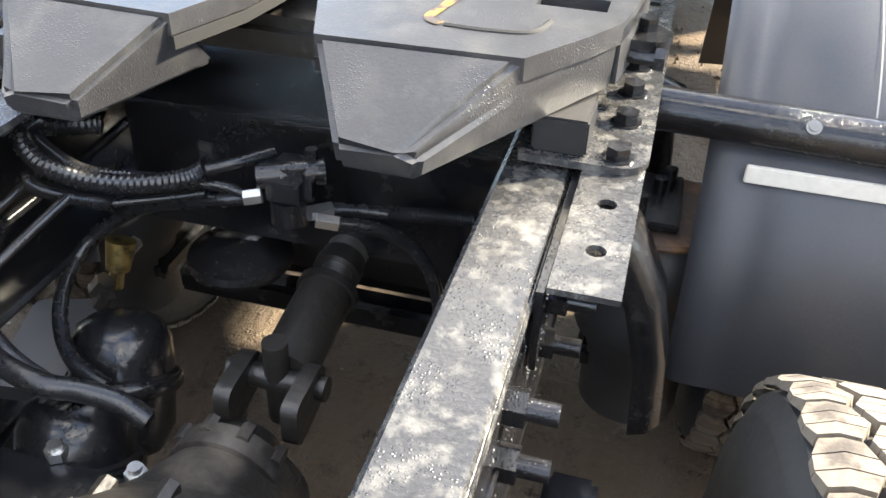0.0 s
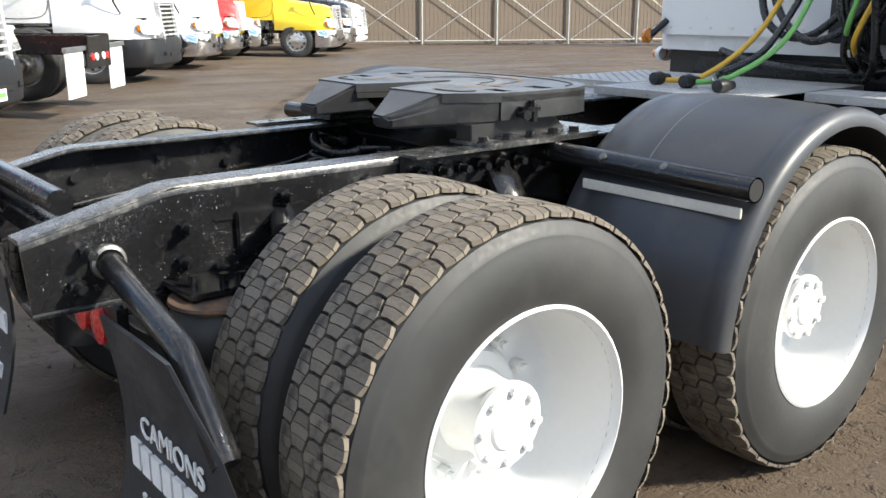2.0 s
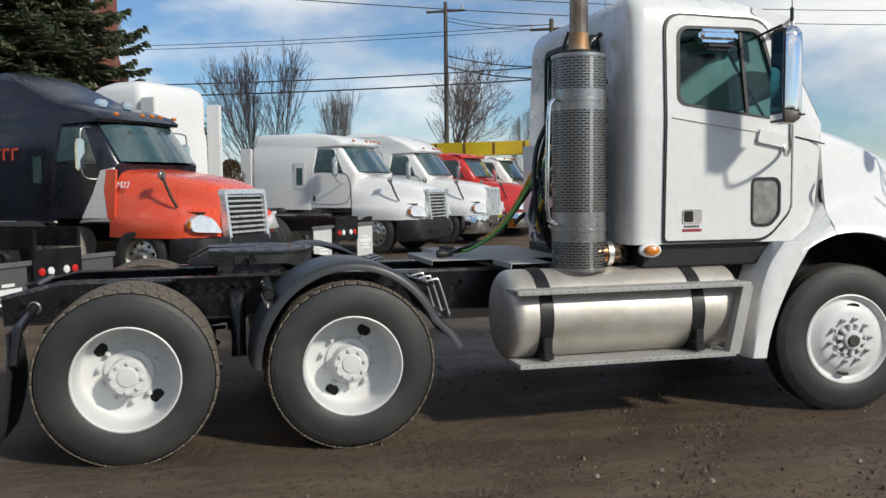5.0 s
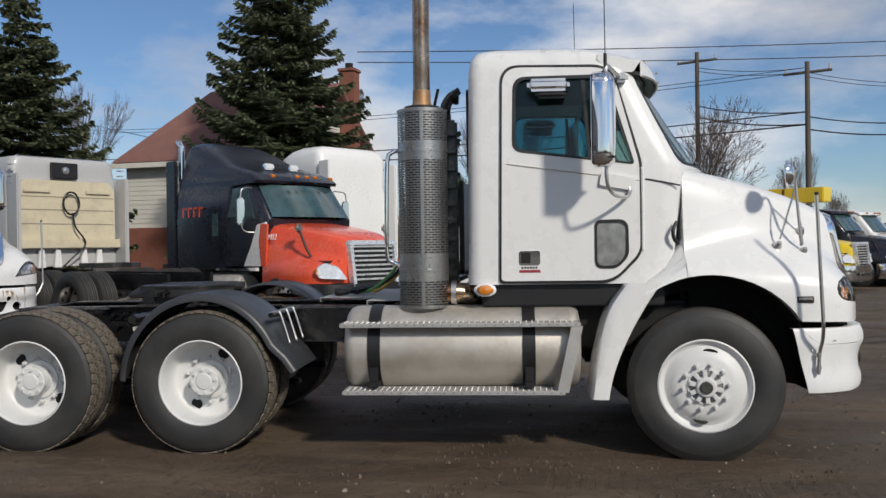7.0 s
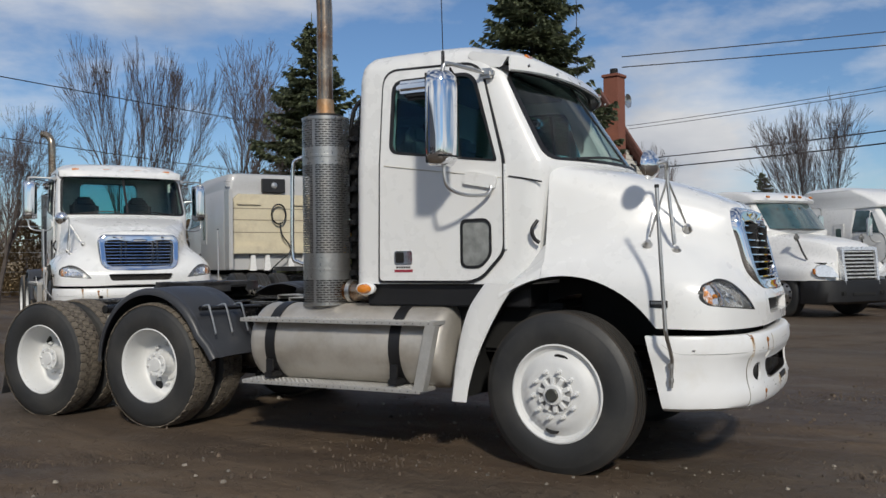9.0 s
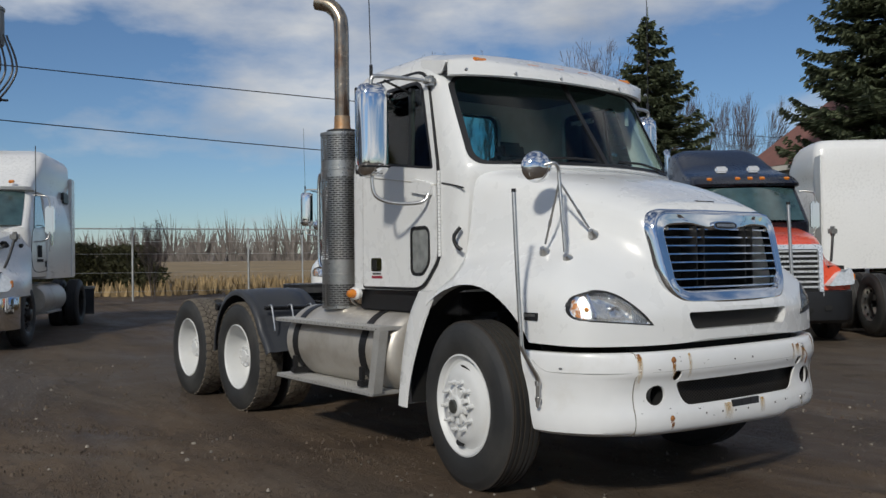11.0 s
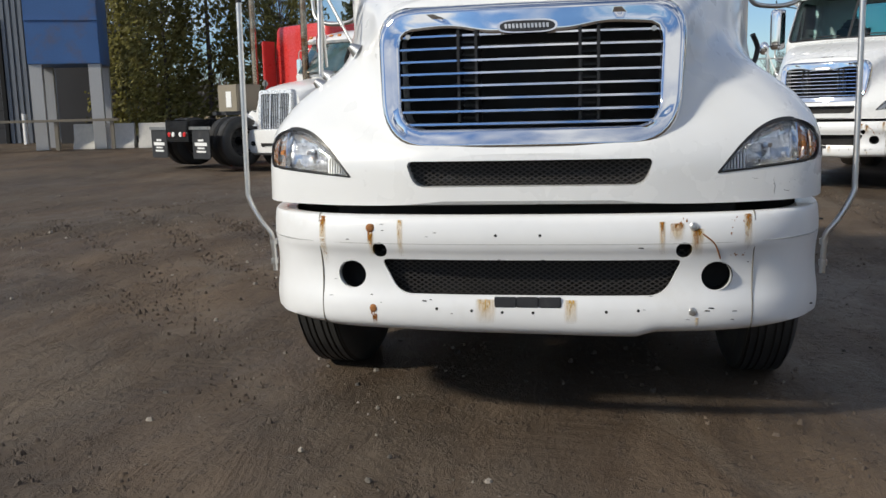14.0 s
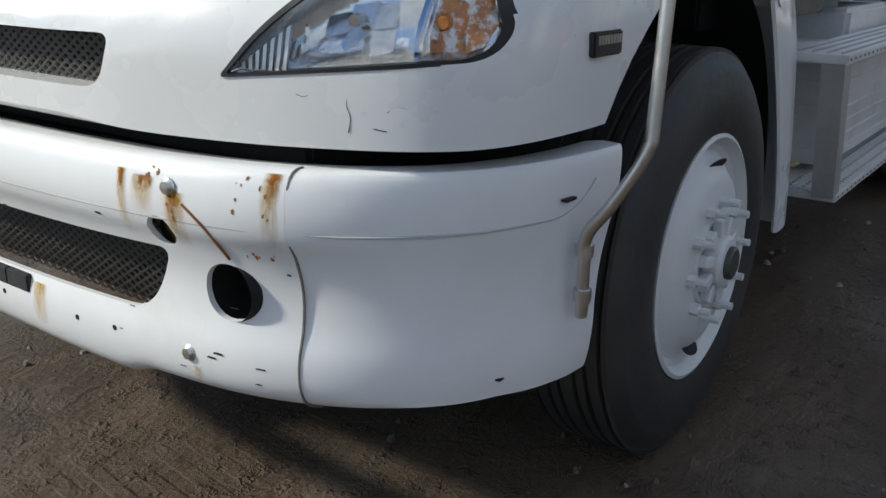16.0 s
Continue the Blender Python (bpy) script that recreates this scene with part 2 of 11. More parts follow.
def run_stain(name, tint, most):
    """A thin see-through rust run: thickest in the middle, fading down and to the sides, broken by streaks."""
    m = bpy.data.materials.new(name)
    m.use_nodes = True
    n, l = m.node_tree.nodes, m.node_tree.links
    t, sep, nz, mp = n.new("ShaderNodeTexCoord"), n.new("ShaderNodeSeparateXYZ"), n.new("ShaderNodeTexNoise"), n.new("ShaderNodeMapping")
    l.new(t.outputs["Generated"], sep.inputs[0])
    mp.inputs["Scale"].default_value = (1, 1, 0.16)
    l.new(t.outputs["Object"], mp.inputs["Vector"]), l.new(mp.outputs["Vector"], nz.inputs["Vector"])
    nz.inputs["Scale"].default_value, nz.inputs["Detail"].default_value, nz.inputs["Roughness"].default_value = 130, 6, 0.65

    def op(kind, a, b=None):
        q = n.new("ShaderNodeMath")
        q.operation, q.use_clamp = kind, kind == "MULTIPLY"
        for i, v in enumerate((a, b)):
            if isinstance(v, (int, float)):
                q.inputs[i].default_value = v
            elif v is not None:
                l.new(v, q.inputs[i])
        return q.outputs[0]
    side = op("SUBTRACT", 1.0, op("POWER", op("ABSOLUTE", op("SUBTRACT", op("MULTIPLY", sep.outputs[0], 1.0), 0.5)), 2.0))
    side = op("SUBTRACT", op("MULTIPLY", side, 1.0), 0.75)
    down = op("POWER", sep.outputs[2], 0.8)
    streak = n.new("ShaderNodeMapRange")
    streak.inputs["From Min"].default_value, streak.inputs["From Max"].default_value, streak.inputs["To Min"].default_value = 0.32, 0.62, 0.15
    l.new(nz.outputs["Fac"], streak.inputs["Value"])
    f = op("MULTIPLY", op("MULTIPLY", op("MULTIPLY", op("MULTIPLY", side, 4.0), down), streak.outputs["Result"]), most)
    d, tr, mx = n.new("ShaderNodeBsdfDiffuse"), n.new("ShaderNodeBsdfTransparent"), n.new("ShaderNodeMixShader")
    d.inputs["Color"].default_value = (*tint, 1)
    l.new(f, mx.inputs["Fac"]), l.new(tr.outputs[0], mx.inputs[1]), l.new(d.outputs[0], mx.inputs[2])
    l.new(mx.outputs[0], n["Material Output"].inputs["Surface"])
    return m


STAIN = run_stain("rust_run", (0.50, 0.30, 0.05), 0.85)
DEEP_STAIN = run_stain("deep_rust_run", (0.30, 0.11, 0.015), 1.0)
YELLOW_MARK = mat("worn_yellow_paint", (0.34, 0.165, 0.022), 0.6, vary=0.5, scale=14, fine=60, dirt=(0.045, 0.035, 0.028), dirt_at=(0.46, 0.53), dirt_scale=17)
SEAM_DARK = mat("dark_scrape", (0.12, 0.11, 0.10), 0.8, vary=0.3, scale=30)
PALE = mat("pale_trim", (0.55, 0.53, 0.48), 0.6, vary=0.15, scale=8, fine=60)
LABEL_WHITE = mat("white_print", (0.75, 0.75, 0.74), 0.6, vary=0.05)
INTERIOR = mat("cab_trim", (0.10, 0.105, 0.105), 0.7, vary=0.15, scale=5, fine=80)
STACK = mat("heat_stained_pipe", (0.40, 0.33, 0.25), 0.24, metal=0.95, vary=0.15, scale=2, fine=30, dirt=(0.16, 0.065, 0.025), dirt_at=(0.42, 0.66), dirt_scale=3.2)
GLASS = glass("tinted_glass", (0.46, 0.68, 0.69))
LAMP_SILVER = mat("lamp_reflector", (0.86, 0.87, 0.88), 0.14, metal=0.75, vary=0.12, scale=30, fine=120, bump=0.25, dist=0.004)
LAMP_CHROME = mat("lamp_mirror", (0.90, 0.91, 0.92), 0.10, metal=0.85, vary=0.05, scale=30, fine=120)
AMBER_FACET = mat("amber_reflector", (0.46, 0.17, 0.03), 0.2, metal=0.2, vary=0.5, scale=40, fine=90, dirt=(0.74, 0.75, 0.75), dirt_at=(0.50, 0.58), dirt_scale=30, coat=0.8, bump=0.4, dist=0.004)
DIM_AMBER = mat("inner_amber_lens", (0.50, 0.19, 0.035), 0.3, vary=0.15, scale=20, fine=90)
WIND_GLASS = glass("windscreen_glass", (0.56, 0.80, 0.80), 0.02, 1.5)
CLEAR = glass("lamp_lens", (0.95, 0.96, 0.97), 0.03, 1.35)
MIRROR = mat("mirror_glass", (0.85, 0.86, 0.88), 0.02, metal=1.0, vary=0.0, rough_vary=0.0)


def foliage(name, base, vary):
    """Leaves or needles that let part of the light through."""
    m = mat(name, base, 0.75, vary=vary, scale=0.9, fine=7, island=0.45)
    n, l = m.node_tree.nodes, m.node_tree.links
    p, tr, mx = n["Principled BSDF"], n.new("ShaderNodeBsdfTranslucent"), n.new("ShaderNodeMixShader")
    l.new(p.inputs["Base Color"].links[0].from_socket, tr.inputs["Color"])
    mx.inputs["Fac"].default_value = 0.42
    l.new(p.outputs[0], mx.inputs[1]), l.new(tr.outputs[0], mx.inputs[2]), l.new(mx.outputs[0], n["Material Output"].inputs["Surface"])
    return m


def slotted(name):
    """Steel sheet pierced by rows of short slots."""
    m = mat(name, (0.29, 0.285, 0.275), 0.34, metal=0.9, vary=0.14, scale=3, fine=50, dirt=(0.30, 0.27, 0.24), dirt_at=(0.5, 0.85), dirt_scale=3)
    n, l = m.node_tree.nodes, m.node_tree.links
    p, t = n["Principled BSDF"], n.new("ShaderNodeUVMap")
    br = n.new("ShaderNodeTexBrick")
    br.inputs["Scale"].default_value = 1.0
    br.inputs["Brick Width"].default_value, br.inputs["Row Height"].default_value = 0.050, 0.0180
    br.inputs["Mortar Size"].default_value, br.inputs["Mortar Smooth"].default_value = 0.0050, 0.0
    br.inputs["Color1"].default_value = br.inputs["Color2"].default_value = (0, 0, 0, 1)
    br.inputs["Mortar"].default_value = (1, 1, 1, 1)
    l.new(t.outputs["UV"], br.inputs["Vector"]), l.new(br.outputs["Color"], p.inputs["Alpha"])
    return m


SLOTTED = slotted("slotted_steel")
SHIELD_STEEL = mat("shield_steel", (0.40, 0.395, 0.38), 0.32, metal=0.9, vary=0.14, scale=3, fine=50, dirt=(0.28, 0.25, 0.22), dirt_at=(0.5, 0.85), dirt_scale=3)


def mesh_grid(name, base, size):
    """Black expanded mesh with open holes."""
    m = mat(name, base, 0.5, vary=0.1)
    n, l = m.node_tree.nodes, m.node_tree.links
    t, v = n.new("ShaderNodeTexCoord"), n.new("ShaderNodeTexVoronoi")
    sx, cx = n.new("ShaderNodeSeparateXYZ"), n.new("ShaderNodeCombineXYZ")
    v.voronoi_dimensions, v.feature = "2D", "DISTANCE_TO_EDGE"
    v.inputs["Scale"].default_value, v.inputs["Randomness"].default_value = 1 / size, 0.0
    r = n.new("ShaderNodeMath")
    r.operation = "LESS_THAN"
    r.inputs[1].default_value = 0.13
    turn = n.new("ShaderNodeMapping")
    turn.inputs["Rotation"].default_value, turn.inputs["Scale"].default_value = (0, radians(45), 0), (0.55, 1, 0.9)
    l.new(t.outputs["Object"], turn.inputs["Vector"])
    l.new(turn.outputs["Vector"], sx.inputs[0]), l.new(sx.outputs["X"], cx.inputs["X"]), l.new(sx.outputs["Z"], cx.inputs["Y"])
    l.new(cx.outputs[0], v.inputs["Vector"]), l.new(v.outputs["Distance"], r.inputs[0])
    l.new(r.outputs[0], n["Principled BSDF"].inputs["Alpha"])
    return m


MESH = mesh_grid("black_mesh", (0.03, 0.027, 0.025), 0.012)


# ---- building helpers ----
def part(name, bm, material, parent=None, label="", angle=40):
    """Links a bmesh as one mesh object under a thing or a part."""
    me = bpy.data.meshes.new(name)
    bmesh.ops.recalc_face_normals(bm, faces=bm.faces)
    bm.to_mesh(me)
    bm.free()
    for m in material if isinstance(material, (list, tuple)) else [material]:
        me.materials.append(m)
    me.shade_smooth()
    me.set_sharp_from_angle(angle=radians(angle))
    ob = new(name, me)
    if parent:
        ob.parent = parent
    if label:
        tagged(ob, label)
    return ob


def share(name, me, parent, m, label=""):
    """One more piece on a mesh that is already there."""
    ob = new(name, me)
    ob.parent, ob.matrix_basis = parent, m
    if label:
        tagged(ob, label)
    return ob


def box(bm, x0, x1, y0, y1, z0, z1, bevel=0.0, m=None, seg=2):
    r = bmesh.ops.create_cube(bm, size=1.0, matrix=Matrix.Translation(((x0 + x1) / 2, (y0 + y1) / 2, (z0 + z1) / 2)) @ Matrix.Diagonal((abs(x1 - x0), abs(y1 - y0), abs(z1 - z0), 1)))
    v = r["verts"]
    if bevel:
        e = list({e for q in v for e in q.link_edges})
        v = bmesh.ops.bevel(bm, geom=e, offset=bevel, segments=seg, affect="EDGES", clamp_overlap=True)["verts"]
    if m is not None:
        bmesh.ops.transform(bm, matrix=m, verts=list(v))
    return bm


def B(*a, **k):
    return box(bmesh.new(), *a, **k)


def rod(bm, a, b, r, seg=14, r2=None, cap=True):
    a, b = Vector(a), Vector(b)
    d = b - a
    m = Matrix.Translation((a + b) / 2) @ d.to_track_quat("Z", "Y").to_matrix().to_4x4()
    bmesh.ops.create_cone(bm, cap_ends=cap, segments=seg, radius1=r, radius2=r if r2 is None else r2, depth=d.length, matrix=m)
    return bm


def crv(pts, n):
    """A smooth line of n points through pts (Catmull-Rom)."""
    p = np.array(pts, float)
    k = len(p)
    out = []
    for t in np.linspace(0, k - 1, n):
        i = min(int(t), k - 2)
        u = t - i
        a, b, c, d = p[max(i - 1, 0)], p[i], p[i + 1], p[min(i + 2, k - 1)]
        out.append(0.5 * ((2 * b) + (c - a) * u + (2 * a - 5 * b + 4 * c - d) * u * u + (3 * b - a - 3 * c + d) * u ** 3))
    return np.array(out)


def tube(bm, pts, r, seg=10, n=None, cap=True, corr=0.0):
    """A round tube along a smooth line; corr gives corrugated hose its ribs."""
    p = crv(pts, n or max(2, 6 * (len(pts) - 1))) if len(pts) > 2 or n else np.array(pts, float)
    rings, side, seg = [], None, max(seg, 12) if 0.008 < r < 0.03 else seg
    for i, q in enumerate(p):
        d = Vector(p[min(i + 1, len(p) - 1)] - p[max(i - 1, 0)]).normalized()
        side = (Vector((0, 0, 1)) if abs(d.z) < 0.9 else Vector((1, 0, 0))) if side is None else side
        side = (side - d * side.dot(d)).normalized()
        up = d.cross(side)
        rr = r * (1 + corr * (i % 2))
        rings.append([bm.verts.new(Vector(q) + rr * (math.cos(a) * side + math.sin(a) * up)) for a in np.linspace(0, 2 * math.pi, seg, endpoint=False)])
    for a, b in zip(rings, rings[1:]):
        for i in range(seg):
            bm.faces.new((a[i], a[(i + 1) % seg], b[(i + 1) % seg], b[i]))
    if cap:
        bm.faces.new(rings[0][::-1]), bm.faces.new(rings[-1])
    return bm


def loft(bm, rings, closed=True, cap=True):
    vs = [[bm.verts.new(p) for p in ring] for ring in rings]
    k = len(vs[0])
    for a, b in zip(vs, vs[1:]):
        for i in range(k if closed else k - 1):
            bm.faces.new((a[i], a[(i + 1) % k], b[(i + 1) % k], b[i]))
    if cap and closed:
        bm.faces.new(vs[0][::-1]), bm.faces.new(vs[-1])
    return bm


def lathe(bm, prof, centre=(0, 0, 0), axis="x", seg=48, close=False):
    """Turns a profile of (radius, along) round an axis."""
    c = Vector(centre)
    rings = []
    for r, h in prof:
        ring = []
        for a in np.linspace(0, 2 * math.pi, seg, endpoint=False):
            u, v = r * math.cos(a), r * math.sin(a)
            ring.append(c + Vector({"x": (h, u, v), "y": (u, h, v), "z": (u, v, h)}[axis]))
        rings.append(ring)
    if close:
        rings.append(rings[0])
    vs = [[bm.verts.new(p) for p in ring] for ring in (rings[:-1] if close else rings)]
    if close:
        vs.append(vs[0])
    for a, b in zip(vs, vs[1:]):
        for i in range(seg):
            bm.faces.new((a[i], a[(i + 1) % seg], b[(i + 1) % seg], b[i]))
    return bm


def rounded(pts, r, n=5):
    """A closed outline in two dimensions with its corners rounded; r is one radius or one for each corner."""
    out, k = [], len(pts)
    for i, p in enumerate(pts):
        p, a, b = np.array(p, float), np.array(pts[i - 1], float), np.array(pts[(i + 1) % k], float)
        q = r[i] if isinstance(r, (list, tuple)) else r
        u, v = (a - p) / np.linalg.norm(a - p), (b - p) / np.linalg.norm(b - p)
        q = min(q, 0.49 * np.linalg.norm(a - p), 0.49 * np.linalg.norm(b - p))
        s, e = p + u * q, p + v * q
        out += [tuple((1 - t) ** 2 * s + 2 * t * (1 - t) * p + t * t * e) for t in np.linspace(0, 1, n)]
    return out


def prism(bm, outline, lo, hi, place, holes=(), step=0.0):
    """A plate: a two-dimensional outline with holes, from depth lo to hi; place maps (u, v, depth) into space."""
    loops = []
    for ring in (outline, *holes):
        pts = [np.array(p, float) for p in ring]
        if step:
            dense = []
            for a, b in zip(pts, pts[1:] + pts[:1]):
                m = max(1, int(np.linalg.norm(b - a) / step))
                dense += [a + (b - a) * i / m for i in range(m)]
            pts = dense
        loops.append(pts)
    flat, ring_edges = [], []
    for pts in loops:
        vs = [bm.verts.new((*p, 0)) for p in pts]
        es = [bm.edges.new((vs[i], vs[(i + 1) % len(vs)])) for i in range(len(vs))]
        flat.append(vs), ring_edges.extend(es)
    if holes:
        faces = [g for g in bmesh.ops.triangle_fill(bm, edges=ring_edges, use_beauty=True)["geom"] if isinstance(g, bmesh.types.BMFace)]
    else:
        faces = [bm.faces.new(flat[0])]
    top = {v: bm.verts.new((v.co.x, v.co.y, 1)) for vs in flat for v in vs}
    for face in faces:
        bm.faces.new([top[v] for v in face.verts])
    for vs in flat:
        for i in range(len(vs)):
            a, b = vs[i], vs[(i + 1) % len(vs)]
            bm.faces.new((a, b, top[b], top[a]))
    for v in [q for vs in flat for q in vs] + list(top.values()):
        u, w, d = v.co
        v.co = place(u, w, lo if d < 0.5 else hi)
    return bm


def cut(ob, *cutters, op="DIFFERENCE"):
    """Takes solids away from a mesh object and keeps the outcome as its mesh."""
    made = []
    for bm in cutters:
        me = bpy.data.meshes.new("cutter")
        bmesh.ops.recalc_face_normals(bm, faces=bm.faces)
        bm.to_mesh(me), bm.free()
        c = new("cutter", me)
        mod = ob.modifiers.new("cut", "BOOLEAN")
        mod.operation, mod.object, mod.solver = op, c, "EXACT"
        made.append(c)
    bpy.context.view_layer.update()
    got = bpy.data.meshes.new_from_object(ob.evaluated_get(bpy.context.evaluated_depsgraph_get()))
    ob.modifiers.clear()
    old, ob.data = ob.data, got
    got.name = old.name
    bpy.data.meshes.remove(old)
    for c in made:
        me = c.data
        bpy.data.objects.remove(c), bpy.data.meshes.remove(me)
    got.shade_smooth()
    got.set_sharp_from_angle(angle=radians(30))
    return ob


def words(text, size, material, parent, m, name="lettering", deep=0.002, squeeze=1.0):
    """Raised letters of the built-in font as a mesh, lying in the plane of m."""
    cu = bpy.data.curves.new("letters", "FONT")
    cu.body, cu.size, cu.extrude, cu.align_x, cu.align_y = text, size, deep, "CENTER", "CENTER"
    tmp = new("letters", cu)
    bpy.context.view_layer.update()
    me = bpy.data.meshes.new_from_object(tmp.evaluated_get(bpy.context.evaluated_depsgraph_get()))
    bpy.data.objects.remove(tmp), bpy.data.curves.remove(cu)
    me.materials.clear()
    me.materials.append(material)
    me.transform(m @ Matrix.Diagonal((squeeze, 1, 1, 1)))
    me.name = name
    ob = new(name, me)
    ob.parent = parent
    return ob


def joined(ob):
    """Marks a part made of pieces too small to pick apart."""
    return tagged(ob, kind="stuff")


def thing(name, label, category, group="", m=None, kind=""):
    ob = new(name)
    ob.empty_display_size = 0.2
    if m is not None:
        ob.matrix_basis = m
    return tagged(ob, label, category, group, kind)


# ---- the tractor truck ----
RX = -0.04          # sideways offset of the rear half
FR = -0.10           # sideways offset of the frame rails
HUB_R, HUB_F, TYRE_R = 0.508, 0.480, 0.525


def mesh_of(bm, name, material, angle=35):
    ob = part(name, bm, material, angle=angle)
    me = ob.data
    bpy.data.objects.remove(ob)
    return me


def tyre_mesh(kind, width, seg=72):
    """A truck tyre round the x axis, centred on its middle plane; kind is drive (blocks) or steer (ribs)."""
    R, h = TYRE_R, width / 2
    bm = bmesh.new()
    shoulder = R - (0.016 if kind == "drive" else 0.006)
    side = [(0.292, h - 0.035), (0.300, h - 0.024), (0.312, h - 0.018), (0.335, h - 0.009), (0.365, h - 0.002), (0.395, h), (0.43, h - 0.003), (0.455, h - 0.009), (0.466, h - 0.012), (0.469, h - 0.0125), (0.478, h - 0.018), (0.497, h - 0.027), (shoulder - 0.006, h - 0.040)]
    tread = []
    if kind == "drive":
        tread = [(shoulder, h - 0.05), (shoulder + 0.002, 0)]
    else:
        for c in (h - 0.052, h - 0.090, 0.022):
            tread += [(R - 0.002, c + 0.006), (R - 0.014, c + 0.004), (R - 0.014, c - 0.004), (R - 0.001, c - 0.006)]
    half = side + tread
    prof = half + [(r, -x) for r, x in reversed(half) if x != 0]
    lathe(bm, prof, seg=seg)
    for f in bm.faces:
        c = f.calc_center_median()
        r = math.hypot(c.y, c.z)
        f.material_index = 2 if r > (shoulder - 0.006 if kind == "drive" else R - 0.013) else 0
        if kind == "steer" and r > R - 0.004:
            f.material_index = 3
    me = bpy.data.meshes.new(kind + "_tyre")
    bmesh.ops.recalc_face_normals(bm, faces=bm.faces)
    bm.to_mesh(me), bm.free()
    for m in (RUBBER, TREAD, GROOVE, RUBBER):
        me.materials.append(m)
    me.shade_smooth(), me.set_sharp_from_angle(angle=radians(32))
    return me


TREAD_ROWS, TREAD_STEPS = 4, 42


def tread_block(bm, width, row, turn):
    """One siped, six-sided tread block in the given row of a drive tyre, turned round the x axis."""
    R, h = TYRE_R, width / 2
    shoulder = R - 0.016
    wrow = (width - 0.040) / TREAD_ROWS
    xc = -h + 0.020 + wrow * (row + 0.5)
    wide = lambda v: 1 - 0.42 * abs(v)
    hw, hl = wrow * 0.585, 2 * math.pi / TREAD_STEPS * 0.45

    def round_off(x):
        return 0.006 * (abs(xc) / h) ** 2 + 0.009 * max(0.0, (abs(x) - h + 0.050) / 0.028) ** 2
    for lo_v, hi_v in ((-1, -0.37), (-0.31, 0.31), (0.37, 1)):
        ring = [(-wide(lo_v), lo_v), (0, lo_v - 0.05), (wide(lo_v), lo_v)] + ([(1, 0)] if lo_v < 0 < hi_v else []) + [(wide(hi_v), hi_v), (0, hi_v - 0.05), (-wide(hi_v), hi_v)] + ([(-1, 0)] if lo_v < 0 < hi_v else [])
        ring = [(max(-h + 0.022, min(h - 0.022, xc + u * hw)), turn + v * hl) for u, v in ring]
        lo = [bm.verts.new((x, (shoulder - 0.004) * math.cos(a), (shoulder - 0.004) * math.sin(a))) for x, a in ring]
        top = [bm.verts.new((xc + (x - xc) * 0.95, (R - round_off(x)) * math.cos(a), (R - round_off(x)) * math.sin(a))) for x, a in ring]
        n = len(ring)
        bm.faces.new(top)
        for i in range(n):
            bm.faces.new((lo[i], lo[(i + 1) % n], top[(i + 1) % n], top[i]))
    return bm


def tread_mesh(width):
    """All tread blocks of a drive tyre in one mesh."""
    bm = bmesh.new()
    for row in range(TREAD_ROWS):
        for k in range(TREAD_STEPS):
            tread_block(bm, width, row, 2 * math.pi * (k + 0.5 * (row % 2)) / TREAD_STEPS)
    return mesh_of(bm, "tread", TREAD, 32)


DRIVE_TYRE, STEER_TYRE = tyre_mesh("drive", 0.275), tyre_mesh("steer", 0.285)
DRIVE_TREAD = tread_mesh(0.275)
TREAD_BLOCKS = [mesh_of(tread_block(bmesh.new(), 0.275, row, 0.0), "tread_block", TREAD, 32) for row in range(TREAD_ROWS)]


def ring_of_bolts(bm, n, radius, x0, x1, r, phase=0.0, seg=6):
    for k in range(n):
        a = 2 * math.pi * k / n + phase
        y, z = radius * math.cos(a), radius * math.sin(a)
        rod(bm, (x0, y, z), (x1, y, z), r, seg)


# rear outer wheel: a deep dish; the middle plane of its tyre is x = 0
bm = lathe(bmesh.new(), [(0.296, -0.13), (0.300, 0.095), (0.308, 0.108), (0.311, 0.122), (0.303, 0.126), (0.294, 0.112), (0.290, 0.09), (0.284, 0.0), (0.280, -0.05), (0.273, -0.08), (0.262, -0.095), (0.25, -0.101), (0.20, -0.104), (0.155, -0.104), (0.152, -0.10), (0.10, -0.098)], seg=56)
DISH = mesh_of(bm, "rim", WHEEL_WHITE)
bm = bmesh.new()
lathe(bm, [(0.142, -0.10), (0.142, -0.085), (0.108, -0.080), (0.096, -0.06), (0.094, 0.022), (0.106, 0.026), (0.107, 0.040), (0.102, 0.044), (0.060, 0.045), (0.054, 0.053), (0.02, 0.056), (0.0, 0.056)], seg=40)
REAR_HUB = mesh_of(bm, "hub", WHEEL_WHITE)
# front wheel: a convex disc with the studs standing out
bm = lathe(bmesh.new(), [(0.296, -0.13), (0.300, 0.10), (0.314, 0.118), (0.318, 0.132), (0.308, 0.136), (0.298, 0.122), (0.290, 0.108), (0.272, 0.100), (0.255, 0.108), (0.225, 0.135), (0.185, 0.147), (0.10, 0.148)], seg=56)
DISC = mesh_of(bm, "rim", WHEEL_WHITE)
bm = bmesh.new()
lathe(bm, [(0.125, 0.146), (0.122, 0.156), (0.112, 0.156), (0.112, 0.147)], seg=36)
FRONT_HUB = mesh_of(bm, "hub", WHEEL_WHITE)
bm = lathe(bmesh.new(), [(0.070, 0.146), (0.068, 0.186), (0.060, 0.194), (0.043, 0.195)], seg=24)
HUB_BOSS = mesh_of(bm, "hub_boss", WHEEL_WHITE)
bm = lathe(bmesh.new(), [(0.043, 0.190), (0.042, 0.206), (0.036, 0.210), (0.0, 0.209)], seg=24)
